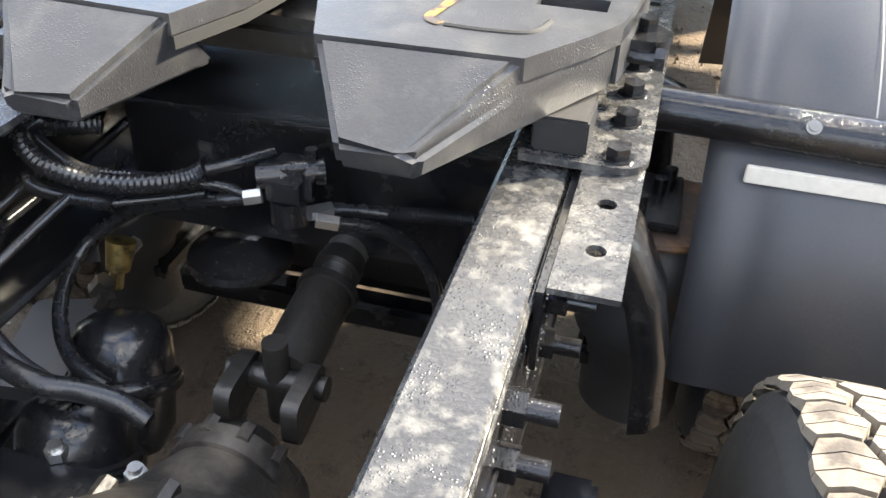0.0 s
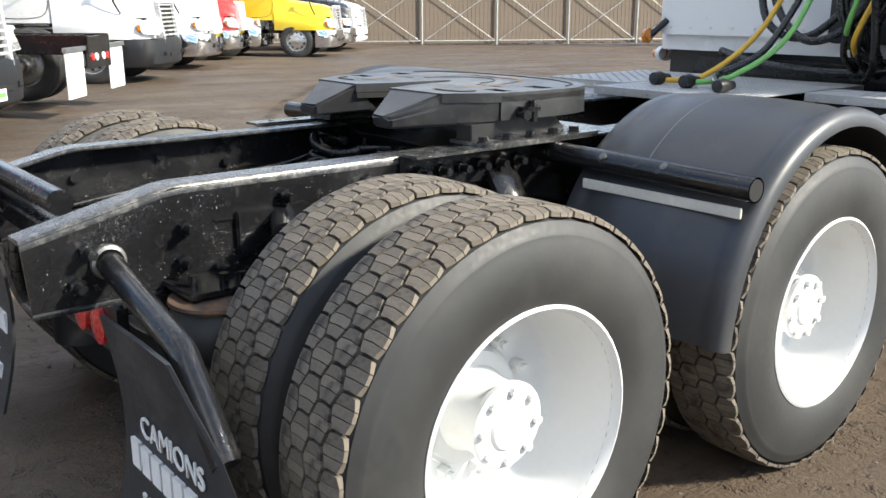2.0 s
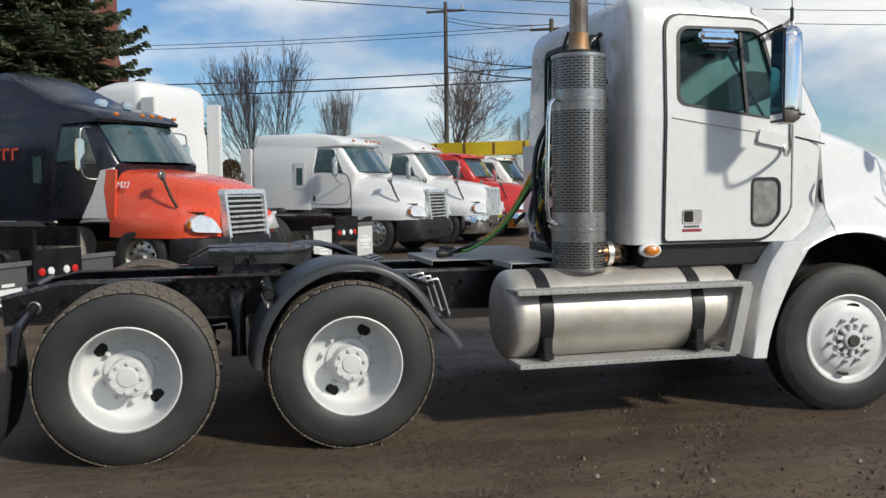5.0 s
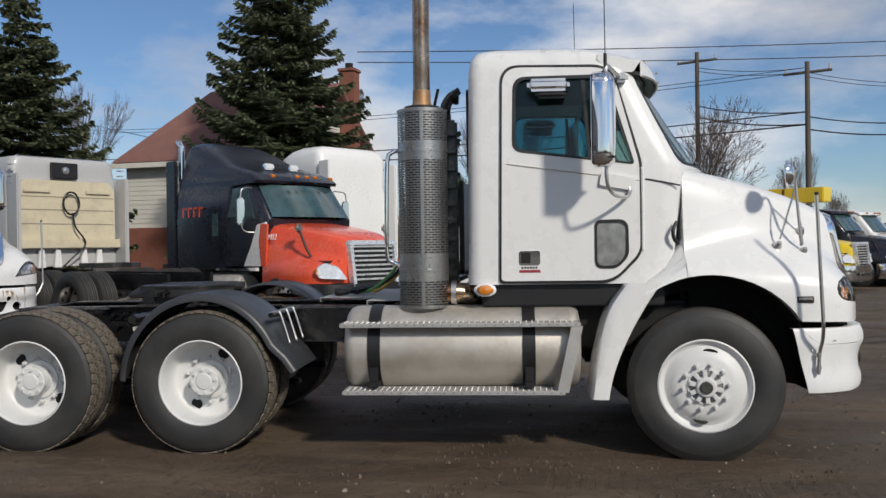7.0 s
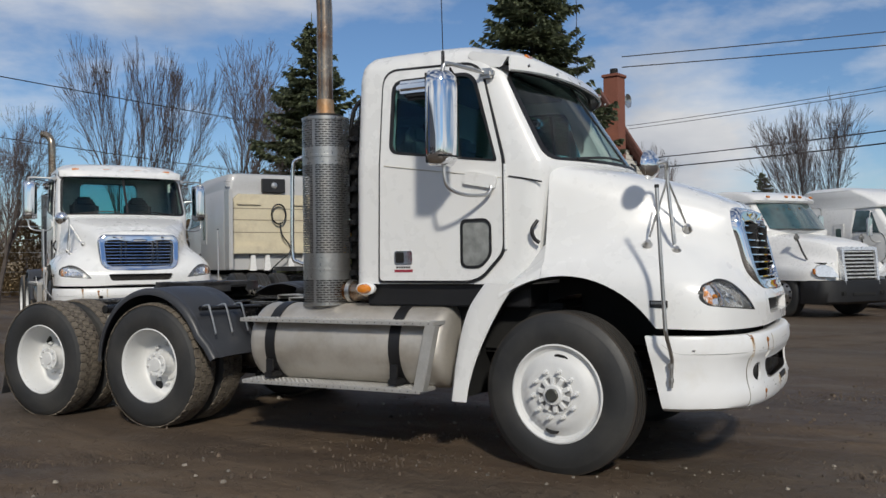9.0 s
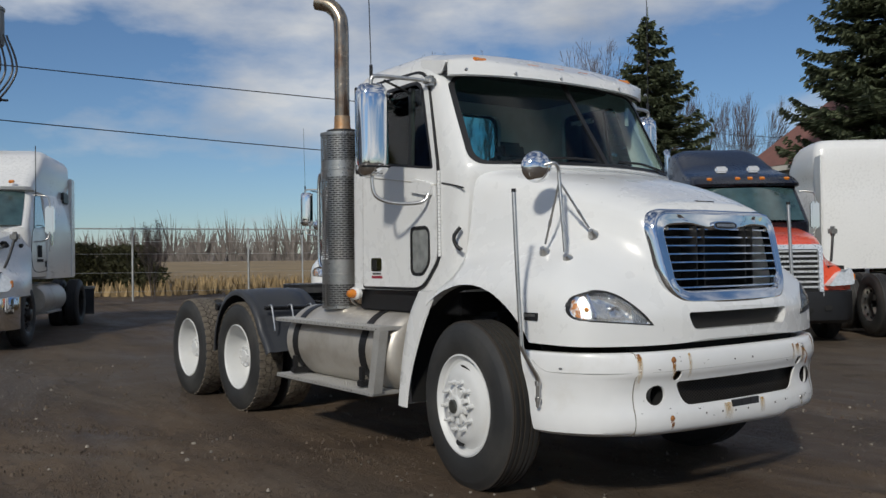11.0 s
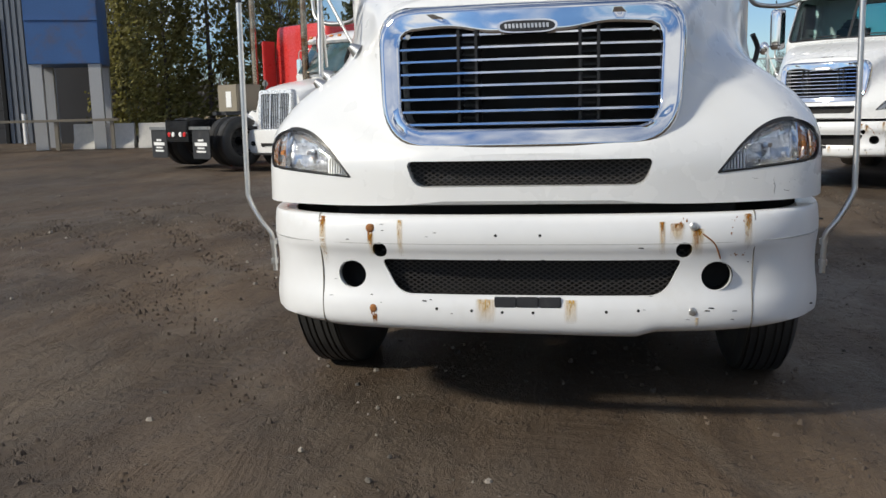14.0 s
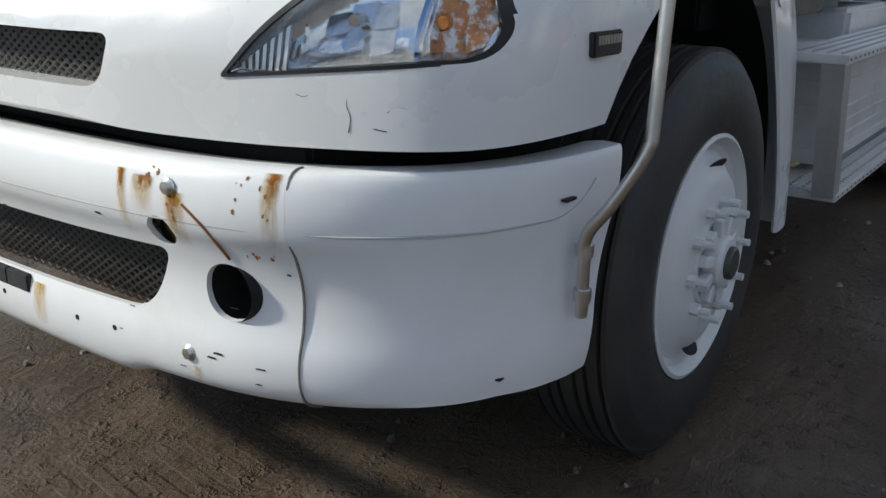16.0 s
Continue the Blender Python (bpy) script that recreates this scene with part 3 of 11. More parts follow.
HUB_TIN = mat("hub_cap_grey", (0.085, 0.088, 0.08), 0.4, metal=0.5, vary=0.2)
AXLE_BOLT = mesh_of(rod(bmesh.new(), (0.038, 0, 0), (0.058, 0, 0), 0.0115, 6), "axle_bolt", WHEEL_WHITE)
DISH_NUT = mesh_of(rod(rod(bmesh.new(), (0, 0, 0), (0.03, 0, 0), 0.017, 6), (0.03, 0, 0), (0.045, 0, 0), 0.010, 8), "wheel_nut", WHEEL_WHITE)
DISC_NUT = mesh_of(rod(rod(bmesh.new(), (0, 0, 0), (0.024, 0, 0), 0.0165, 6), (0.022, 0, 0), (0.052, 0, 0), 0.010, 8), "wheel_nut", WHEEL_WHITE)
HUB_LUG = mesh_of(B(0.148, 0.178, 0.064, 0.114, -0.015, 0.015, 0.004, seg=1), "hub_lug", WHEEL_WHITE)
# ring between the lugs, its grey is shade put into the colour
HUB_SHADE = mesh_of(lathe(bmesh.new(), [(0.112, 0.1475), (0.112, 0.149), (0.055, 0.150)], seg=36), "hub_recess", mat("hub_recess_shade", (0.24, 0.24, 0.24), 0.7))
CAP = mesh_of(bm, "oil_cap", HUB_TIN)
# no opening is cut: a near-black disc paints the shaded hand hole
HAND = mesh_of(rod(bmesh.new(), (0, 0, 0), (0.002, 0, 0), 0.038, 24), "hand_hole", DARK)

truck = thing("tractor_truck", "white day cab tractor truck with black frame parked on a muddy yard", "truck")


def wheel(x, y, z, kind, side, turn=0.0):
    """side is 1 for the right of the truck and -1 for the left."""
    w = part("wheel", lathe(bmesh.new(), [(0.06, -0.12), (0.06, -0.03)], seg=16), FRAME_BLACK, truck)
    w.matrix_basis = pose(x, y, z, 0, 0, (0 if side > 0 else 180) + ((-6 if side > 0 else 1) if kind == "front" else 0)) @ pose(0, 0, 0, turn) @ (Matrix.Diagonal((1, 1.022, 1.022, 1)) if kind == "front" else Matrix())
    share("tyre", STEER_TYRE if kind == "front" else DRIVE_TYRE, w, Matrix(), "ribbed steer tyre" if kind == "front" else "dusty block-tread drive tyre")
    if kind != "front" and side > 0 and y < 0:
        # the tyres that are passed at arm's length carry their blocks one by one
        for row in range(TREAD_ROWS):
            for k in range(TREAD_STEPS):
                share("tread_block", TREAD_BLOCKS[row], w, Matrix.Rotation(2 * math.pi * (k + 0.5 * (row % 2)) / TREAD_STEPS, 4, "X"))
    elif kind != "front":
        joined(share("tread", DRIVE_TREAD, w, Matrix()))
    if kind == "inner":
        share("rim", DISH, w, Matrix.Rotation(math.pi, 4, "Z"))
        return
    share("rim", DISC if kind == "front" else DISH, w, Matrix(), "white painted steel rim")
    hub = share("hub", FRONT_HUB if kind == "front" else REAR_HUB, w, Matrix())
    if kind == "front":
        share("oil_cap", CAP, hub, Matrix())
        share("hub_boss", HUB_BOSS, hub, Matrix())
        share("hub_recess", HUB_SHADE, hub, Matrix())
    for k in range(10):
        spin = Matrix.Rotation(2 * math.pi * k / 10 + 0.2, 4, "X")
        if kind == "front":
            share("wheel_nut", DISC_NUT, hub, spin @ Matrix.Translation((0.146, 0.150, 0)))
            share("hub_lug", HUB_LUG, hub, spin @ Matrix.Rotation(0.314, 4, "X"))
        else:
            share("wheel_nut", DISH_NUT, hub, spin @ Matrix.Translation((-0.103, 0.168, 0)))
            if k < 8:
                share("axle_bolt", AXLE_BOLT, hub, Matrix.Rotation(2 * math.pi * k / 8, 4, "X") @ Matrix.Translation((0, 0.086, 0)))
    for k in range(2):
        a = math.pi * k + 0.9
        share("hand_hole", HAND, w, Matrix.Translation((0.1255 if kind == "front" else -0.1025, (0.238 if kind == "front" else 0.215) * math.cos(a), (0.238 if kind == "front" else 0.215) * math.sin(a))) @ Matrix.Rotation(a, 4, "X") @ (Matrix.Rotation(radians(-42 if kind == "front" else 2), 4, "Z") @ Matrix.Diagonal((1, 0.66, 1.25, 1) if kind == "front" else (1, 1.0, 1.15, 1))))


for y, turn in ((-0.66, -95), (0.66, 9)):
    for side in (1, -1):
        wheel(RX + side * 1.10, y, HUB_R, "outer", side, turn * side)
        wheel(RX + side * 0.765, y, HUB_R, "inner", side, 11)
for side in (1, -1):
    wheel(side * 1.045, 4.255, HUB_F, "front", side, 30)

# ---- frame ----
for side in (1, -1):
    def put(u, v, d, s=side):
        return (FR + s * d, u, v)
    rail = part("frame_rail", prism(bmesh.new(), [(-1.465, 0.747), (5.2, 0.70), (5.2, 0.97), (2.6, 1.0), (-1.105, 1.004), (-1.475, 0.918)], 0.425, 0.433, put), FRAME_BLACK, truck, "black painted steel frame rail")
    for nm, line, mt in (("top_flange", [(-1.475, 0.918), (-1.13, 0.999), (-1.08, 1.004), (2.6, 1.0), (5.2, 0.97)], FLANGE), ("bottom_flange", [(-1.465, 0.749), (5.2, 0.702)], FRAME_BLACK)):
        bm = bmesh.new()
        rings = []
        for (y, z) in line:
            rings.append([Vector((FR + side * a, y, z + b)) for a, b in ((0.338, 0), (0.345, 0.007), (0.415, 0.008), (0.428, 0.006), (0.4345, -0.004), (0.4345, -0.016), (0.424, -0.016), (0.424, -0.004), (0.34, -0.005))])
        part(nm, loft(bm, rings), mt, rail, "wet worn top flange" if nm == "top_flange" else "")
    if side > 0:
        # beads of water down the web, their sky glint painted as pale colour
        rd, bv, bf = random.Random(77), [], []
        for _ in range(2600):
            y, z = rd.uniform(-1.44, 1.3), rd.uniform(0.775, 0.990)
            if noise.noise((y * 5, z * 6, 3)) + 0.35 * noise.noise((y * 26, z * 5, 8)) < rd.uniform(-0.15, 0.55) or z > 0.915 + 0.25 * (y + 1.46):
                continue
            x0 = 0.445 if -0.40 < y < 1.05 and z > 0.90 else 0.433
            r, b = 0.0006 + 0.0013 * rd.random() ** 2, len(bv)
            tall = r * (1 + 2.5 * rd.random() ** 4)
            bv += [(FR + x0, y + r, z), (FR + x0, y, z + tall), (FR + x0, y - r, z), (FR + x0, y, z - tall), (FR + x0 + r * 0.7, y, z)]
            bf += [(b + i, b + (i + 1) % 4, b + 4) for i in range(4)]
        me = bpy.data.meshes.new("bead_pattern")
        me.from_pydata(bv, [], bf)
        bd = bmesh.new()
        bd.from_mesh(me)
        joined(part("bead_pattern", bd, mat("bead_glint", (0.24, 0.24, 0.235), 0.2, vary=0.2, scale=20, fine=90), rail))
    part("angle_leg", prism(bmesh.new(), [(-0.40, 0.90), (1.05, 0.90), (1.05, 1.012), (-0.40, 1.012)], 0.436, 0.445, put), FRAME_BLACK, rail)
    holes = [[(0.489 + 0.0125 * math.cos(a), y + 0.0125 * math.sin(a)) for a in np.linspace(0, 2 * math.pi, 12, endpoint=False)] for y in (-0.315, -0.21, 0.44, 0.548, 0.655, 0.762, 0.87, 0.975)]
    bm = prism(bmesh.new(), [(0.447, -0.40), (0.527, -0.40), (0.527, 1.05), (0.447, 1.05)], 1.012, 1.020, lambda u, v, d, s=side: (FR + s * u, v, d), holes)
    part("angle_plate", bm, FLANGE, rail, "drilled mounting angle, scuffed black")
    foot = rounded([(0.36, -0.135), (0.530, -0.135), (0.530, 0.40), (0.36, 0.40)], [0.004, 0.045, 0.02, 0.004], 6)
    pins = [[(u + 0.008 * math.cos(a), y + 0.008 * math.sin(a)) for a in np.linspace(0, 2 * math.pi, 10, endpoint=False)] for u, y in ((0.497, 0.045), (0.497, 0.145))]
    part("mounting_foot", prism(bmesh.new(), foot, 1.0205, 1.031, lambda u, v, d, s=side: (FR + s * u, v, d), pins), FLANGE, rail, "scuffed black fifth wheel mounting foot")
    for y in (-0.107, 0.0, 0.103, 0.207, 0.31):
        bm = rod(bmesh.new(), (FR + side * 0.489, y, 1.030), (FR + side * 0.489, y, 1.034), 0.022, 16)
        rod(bm, (FR + side * 0.489, y, 1.034), (FR + side * 0.489, y, 1.050), 0.0175, 6)
        part("plate_bolt", bm, FRAME_BLACK, rail)
    # weld ridge along the web
    part("web_ridge", B(FR + side * 0.433, FR + side * 0.439, -1.0, -0.56, 0.900, 0.908, 0.002), FRAME_BLACK, rail)
    for y, z in ((-0.517, 0.953), (-0.542, 0.897), (-0.79, 0.945), (-1.08, 0.90), (-1.09, 0.81), (-1.33, 0.88), (-1.36, 0.80), (-0.99, 0.78), (-0.33, 0.955), (-0.25, 0.955), (-0.17, 0.955), (-0.09, 0.955), (-0.01, 0.955), (0.07, 0.955), (-0.30, 0.86), (-0.10, 0.86), (0.06, 0.86), (0.16, 0.94), (0.36, 0.93), (0.5, 0.93), (0.62, 0.85), (0.85, 0.93), (0.95, 0.85), (1.2, 0.92), (1.35, 0.85), (1.6, 0.92), (1.9, 0.87)):
        x = 0.445 if -0.40 < y < 1.05 and z > 0.90 else 0.433
        bm = rod(bmesh.new(), (FR + side * x, y, z), (FR + side * (x + 0.022), y, z), 0.021, 6)
        rod(bm, (FR + side * (x + 0.02), y, z), (FR + side * (x + 0.055), y, z), 0.0125, 10)
        rod(bm, (FR + side * (x - 0.025), y, z), (FR + side * (x - 0.008), y, z), 0.018, 6)
        part("rail_bolt", bm, FRAME_BLACK, rail)
    # suspension hanger, air spring, shock and radius parts beside the rail
    rws = []
    for k, (x, z, hw, th) in enumerate(((0.447, 0.93, 0.055, 0.02), (0.462, 0.90, 0.060, 0.035), (0.490, 0.84, 0.058, 0.05), (0.535, 0.74, 0.050, 0.055), (0.565, 0.62, 0.046, 0.05), (0.575, 0.48, 0.050, 0.05))):
        rws.append([Vector((FR + side * (x + u * th), 0.0 + v * hw, z + 0.4 * u * th)) for u, v in ((0, -1), (0.6, -1), (1, -0.6), (1, 0.6), (0.6, 1), (0, 1))])
    part("spring_hanger", loft(bmesh.new(), rws), FRAME_BLACK, truck, "curved cast black suspension hanger", 50)
    for yc in (-1.06, 0.26):
        bm = lathe(bmesh.new(), [(0.0, 0.735), (0.115, 0.735), (0.118, 0.72), (0.135, 0.70), (0.14, 0.66), (0.135, 0.62), (0.118, 0.60), (0.13, 0.57), (0.137, 0.53), (0.13, 0.49), (0.10, 0.45), (0.10, 0.30), (0, 0.30)], (FR + side * 0.57, yc, 0), "z", 28)
        bag = part("air_spring", bm, RUBBER, truck, "black rubber air spring")
        part("bead_plate", lathe(bmesh.new(), [(0, 0.749), (0.125, 0.749), (0.128, 0.742), (0.125, 0.735), (0, 0.735)], (FR + side * 0.57, yc, 0), "z", 28), RUSTY_IRON, bag, "rusty steel bead plate")
        bm = bmesh.new()
        for dy in (-0.05, 0.02, 0.06):
            rod(bm, (FR + side * (0.55 + dy * 0.4), yc + dy, 0.75), (FR + side * (0.55 + dy * 0.4), yc + dy, 0.80), 0.012, 10)
        box(bm, FR + side * 0.43, FR + side * 0.60, yc - 0.09, yc + 0.09, 0.755, 0.77, 0.003)
        part("mount_bracket", bm, FRAME_BLACK, bag)
    for yc in (-0.86, 0.46):
        bm = rod(bmesh.new(), (FR + side * 0.44, yc + 0.06, 0.885), (FR + side * 0.56, yc, 0.865), 0.038, 18)
        rod(bm, (FR + side * 0.55, yc + 0.005, 0.866), (FR + side * 0.59, yc - 0.02, 0.858), 0.022, 8)
        box(bm, FR + side * 0.43, FR + side * 0.45, yc - 0.08, yc + 0.14, 0.80, 0.92, 0.004)
        part("shock_mount", bm, FRAME_BLACK, truck)
        part("shock_absorber", rod(rod(bmesh.new(), (FR + side * 0.53, yc, 0.85), (FR + side * 0.55, yc + 0.05, 0.62), 0.035, 16), (FR + side * 0.55, yc + 0.05, 0.62), (FR + side * 0.56, yc + 0.09, 0.36), 0.028, 16), FRAME_BLACK, truck)
    for yc in (-0.66, 0.66):
        part("spring_beam", B(FR + side * 0.50 - 0.045, FR + side * 0.50 + 0.045, yc - 0.45, yc + 0.55, 0.38, 0.43, 0.012), FRAME_BLACK, truck)

# cross members, axles and drive line
for y, z0, z1 in ((-1.30, 0.80, 0.90), (0.62, 0.78, 1.0), (1.95, 0.76, 0.99)):
    bm = B(FR - 0.425, FR + 0.425, y - 0.05, y + 0.05, z1 - 0.012, z1, 0.003)
    box(bm, FR - 0.425, FR + 0.425, y - 0.008, y + 0.008, z0, z1 - 0.012)
    part("cross_member", bm, FRAME_BLACK, truck)
part("rear_cross_tube", rod(bmesh.new(), (FR - 0.43, -1.31, 0.955), (FR + 0.2, -1.31, 0.955), 0.035), FRAME_BLACK, truck)
bm = prism(bmesh.new(), rounded([(-0.32, 0.30), (-0.06, 0.45), (-0.06, 0.62), (-0.32, 0.70), (-0.43, 0.62), (-0.43, 0.36)], 0.04), -0.23, 0.14, lambda u, v, d: (d, u * 0.4 + 0.28, v + 0.22))
part("cross_member", bm, FRAME_BLACK, truck)
for yc in (-0.66, 0.66):
    bm = rod(bmesh.new(), (FR - 0.85, yc, HUB_R), (FR + 0.85, yc, HUB_R), 0.075, 20)
    lathe(bm, [(0.0, -0.21), (0.10, -0.20), (0.17, -0.15), (0.205, -0.08), (0.21, 0.0), (0.205, 0.08), (0.16, 0.15), (0.12, 0.22), (0.10, 0.30), (0.0, 0.31)], (FR + 0.03, yc, HUB_R + 0.02), "y", 32)
    axle = part("drive_axle", bm, GREASE, truck, "greasy black drive axle")
    bm = bmesh.new()
    for k in range(12):
        a = 2 * math.pi * k / 12
        rod(bm, (FR + 0.03 + 0.185 * math.cos(a), yc + 0.08, HUB_R + 0.02 + 0.185 * math.sin(a)), (FR + 0.03 + 0.185 * math.cos(a), yc + 0.125, HUB_R + 0.02 + 0.185 * math.sin(a)), 0.014, 6)
    joined(part("carrier_bolts", bm, GREASE, axle))
    for side in (1, -1):
        bm = lathe(bmesh.new(), [(0, -0.14), (0.07, -0.135), (0.082, -0.11), (0.082, -0.015), (0.090, -0.01), (0.090, 0.01), (0.082, 0.015), (0.082, 0.08), (0.06, 0.12), (0.0, 0.125)], (FR + side * 0.27, yc - 0.29, HUB_R + 0.13), "y", 26)
        part("brake_chamber", bm, FRAME_BLACK, axle, "black brake chamber")
# drive shaft between the axles: pinion carrier, yoke, sleeve and bright spline
bm = rod(bmesh.new(), (-0.049, -0.25, 0.656), (-0.047, -0.075, 0.685), 0.046, 22)
rod(bm, (-0.047, -0.085, 0.683), (-0.047, -0.070, 0.686), 0.052, 22)
shaft = part("drive_shaft", bm, GREASE, truck, "greasy drive shaft with universal joints")
part("spline", rod(bmesh.new(), (-0.047, -0.08, 0.684), (-0.047, -0.02, 0.696), 0.028, 18), STEEL, shaft, "bright bare spline")
part("boot", rod(rod(bmesh.new(), (-0.047, -0.035, 0.694), (-0.047, -0.015, 0.697), 0.042, 20), (-0.047, -0.012, 0.697), (-0.047, 0.002, 0.700), 0.039, 20), GREASE, shaft)
part("front_tube", rod(bmesh.new(), (-0.047, -0.002, 0.699), (-0.047, 0.30, 0.72), 0.037, 20), GREY_METAL, shaft, "worn grey shaft tube")
bm = bmesh.new()
for sx in (1, -1):
    prism(bm, rounded([(-0.345, 0.60), (-0.345, 0.68), (-0.235, 0.685), (-0.235, 0.62)], 0.022, 4), 0.040, 0.066, lambda u, v, d, s=sx: (-0.055 + s * d, u, v))
rod(bm, (-0.135, -0.262, 0.652), (0.025, -0.262, 0.652), 0.020, 14)
rod(bm, (-0.055, -0.262, 0.575), (-0.055, -0.262, 0.725), 0.020, 14)
part("yoke", bm, GREASE, shaft)
bm = lathe(bmesh.new(), [(0.0, 0.075), (0.055, 0.075), (0.06, 0.06), (0.075, 0.05), (0.085, 0.03), (0.092, 0.028), (0.092, -0.01), (0.085, -0.012), (0.10, -0.05), (0.13, -0.14)], (-0.075, -0.41, 0.575), "y", 30)
carrier = part("pinion_carrier", bm, GREASE, truck, "black cast pinion carrier")
for k in range(10):
    a = 0.628 * k
    part("carrier_bolt", rod(bmesh.new(), (-0.075 + 0.089 * math.cos(a), -0.40, 0.575 + 0.089 * math.sin(a)), (-0.075 + 0.089 * math.cos(a), -0.372, 0.575 + 0.089 * math.sin(a)), 0.011, 6), GREASE, carrier)
# cover plate on the axle housing with two bright bolts
cover = part("housing_cover", B(-0.40, -0.15, -0.62, -0.475, 0.60, 0.63, 0.012), FRAME_BLACK, truck, "glossy black housing cover")
for x, y, z in ((-0.292, -0.478, 0.632), (-0.165, -0.482, 0.632)):
    part("cover_bolt", rod(rod(bmesh.new(), (x, y, z), (x, y, z + 0.016), 0.016, 6), (x, y, z + 0.016), (x, y, z + 0.026), 0.010, 10), STEEL, cover)
part("air_tank", lathe(bmesh.new(), [(0, -0.30), (0.07, -0.29), (0.11, -0.24), (0.115, 0.24), (0.07, 0.29), (0, 0.30)], (FR - 0.06, 0.95, 0.82), "x", 26), FRAME_BLACK, truck, "black air reservoir")
# spring brake cans lying under the far rail
for x, y, z, r in ((-0.335, -0.262, 0.575, 0.082), (-0.31, -0.43, 0.56, 0.085)):
    bm = lathe(bmesh.new(), [(0, 0.115), (r * 0.45, 0.112), (r * 0.80, 0.095), (r * 0.97, 0.065), (r, 0.03), (r, 0.012), (r * 1.10, 0.008), (r * 1.12, -0.006), (r * 1.10, -0.02), (r, -0.024), (r * 0.97, -0.08), (r * 0.7, -0.12), (0, -0.125)], (0, 0, 0), "z", 34)
    bmesh.ops.transform(bm, matrix=pose(x, y, z, -28, -12), verts=bm.verts)
    can = part("brake_can", bm, FRAME_BLACK, truck, "glossy black spring brake can")
    bm = lathe(bmesh.new(), [(r * 1.125, 0.004), (r * 1.16, 0.0), (r * 1.16, -0.014), (r * 1.125, -0.018)], (0, 0, 0), "z", 34)
    bmesh.ops.transform(bm, matrix=pose(x, y, z, -28, -12), verts=bm.verts)
    part("clamp_ring", bm, FRAME_BLACK, can)
part("axle_bracket", prism(bmesh.new(), rounded([(-0.62, -0.10), (-0.50, -0.06), (-0.44, -0.30), (-0.56, -0.32)], 0.02, 4), 0.52, 0.55, lambda u, v, d: (u, v, d)), PLASTIC, truck, "dull grey axle bracket")
part("lower_beam", B(-0.45, 0.22, 0.10, 0.16, 0.46, 0.52, 0.01), FRAME_BLACK, truck)
part("chamber_plate", lathe(bmesh.new(), [(0, 0.035), (0.05, 0.035), (0.07, 0.02), (0.092, 0.012), (0.096, 0.0), (0.092, -0.010), (0, -0.012)], (-0.25, 0.01, 0.655), "z", 32), FRAME_BLACK, truck, "flat black diaphragm housing")
# brass fitting, relay valve and the hoses that loop between them
BRASS = mat("brass", (0.42, 0.31, 0.12), 0.35, metal=0.85, vary=0.25, scale=20, fine=90, dirt=(0.03, 0.028, 0.02), dirt_at=(0.5, 0.7), dirt_scale=30)
bm = rod(bmesh.new(), (-0.407, -0.128, 0.685), (-0.402, -0.110, 0.735), 0.020, 14, 0.026)
rod(bm, (-0.410, -0.140, 0.655), (-0.407, -0.128, 0.690), 0.013, 8)
part("brass_fitting", bm, BRASS, truck, "tarnished brass air fitting")
for a, b, r in (((-0.415, -0.09, 0.69), (-0.395, -0.08, 0.715), 0.013), ((-0.425, -0.17, 0.665), (-0.405, -0.165, 0.69), 0.017), ((-0.418, -0.18, 0.645), (-0.40, -0.175, 0.67), 0.015)):
    part("air_fitting", rod(bmesh.new(), a, b, r, 6), STEEL if r < 0.014 else GREASE, truck)
bm = B(-0.115, -0.035, -0.155, -0.075, 0.885, 0.945, 0.014)
rod(bm, (-0.12, -0.145, 0.93), (-0.03, -0.10, 0.93), 0.020, 12)
rod(bm, (-0.08, -0.12, 0.85), (-0.08, -0.12, 0.89), 0.032, 16)
rod(bm, (-0.05, -0.10, 0.94), (-0.05, -0.10, 0.965), 0.010, 6)
valve = part("relay_valve", bm, FRAME_BLACK, truck, "black air relay valve")
for a, b, r in (((-0.132, -0.166, 0.903), (-0.108, -0.156, 0.906), 0.0125), ((-0.044, -0.137, 0.876), (-0.020, -0.108, 0.871), 0.013), ((-0.030, -0.142, 0.870), (0.0, -0.130, 0.862), 0.0125)):
    part("hose_nut", rod(bmesh.new(), a, b, r, 6), STEEL, valve)
part("hose_clip", B(-0.196, -0.172, -0.166, -0.160, 0.935, 0.985, 0.002), FRAME_BLACK, truck)
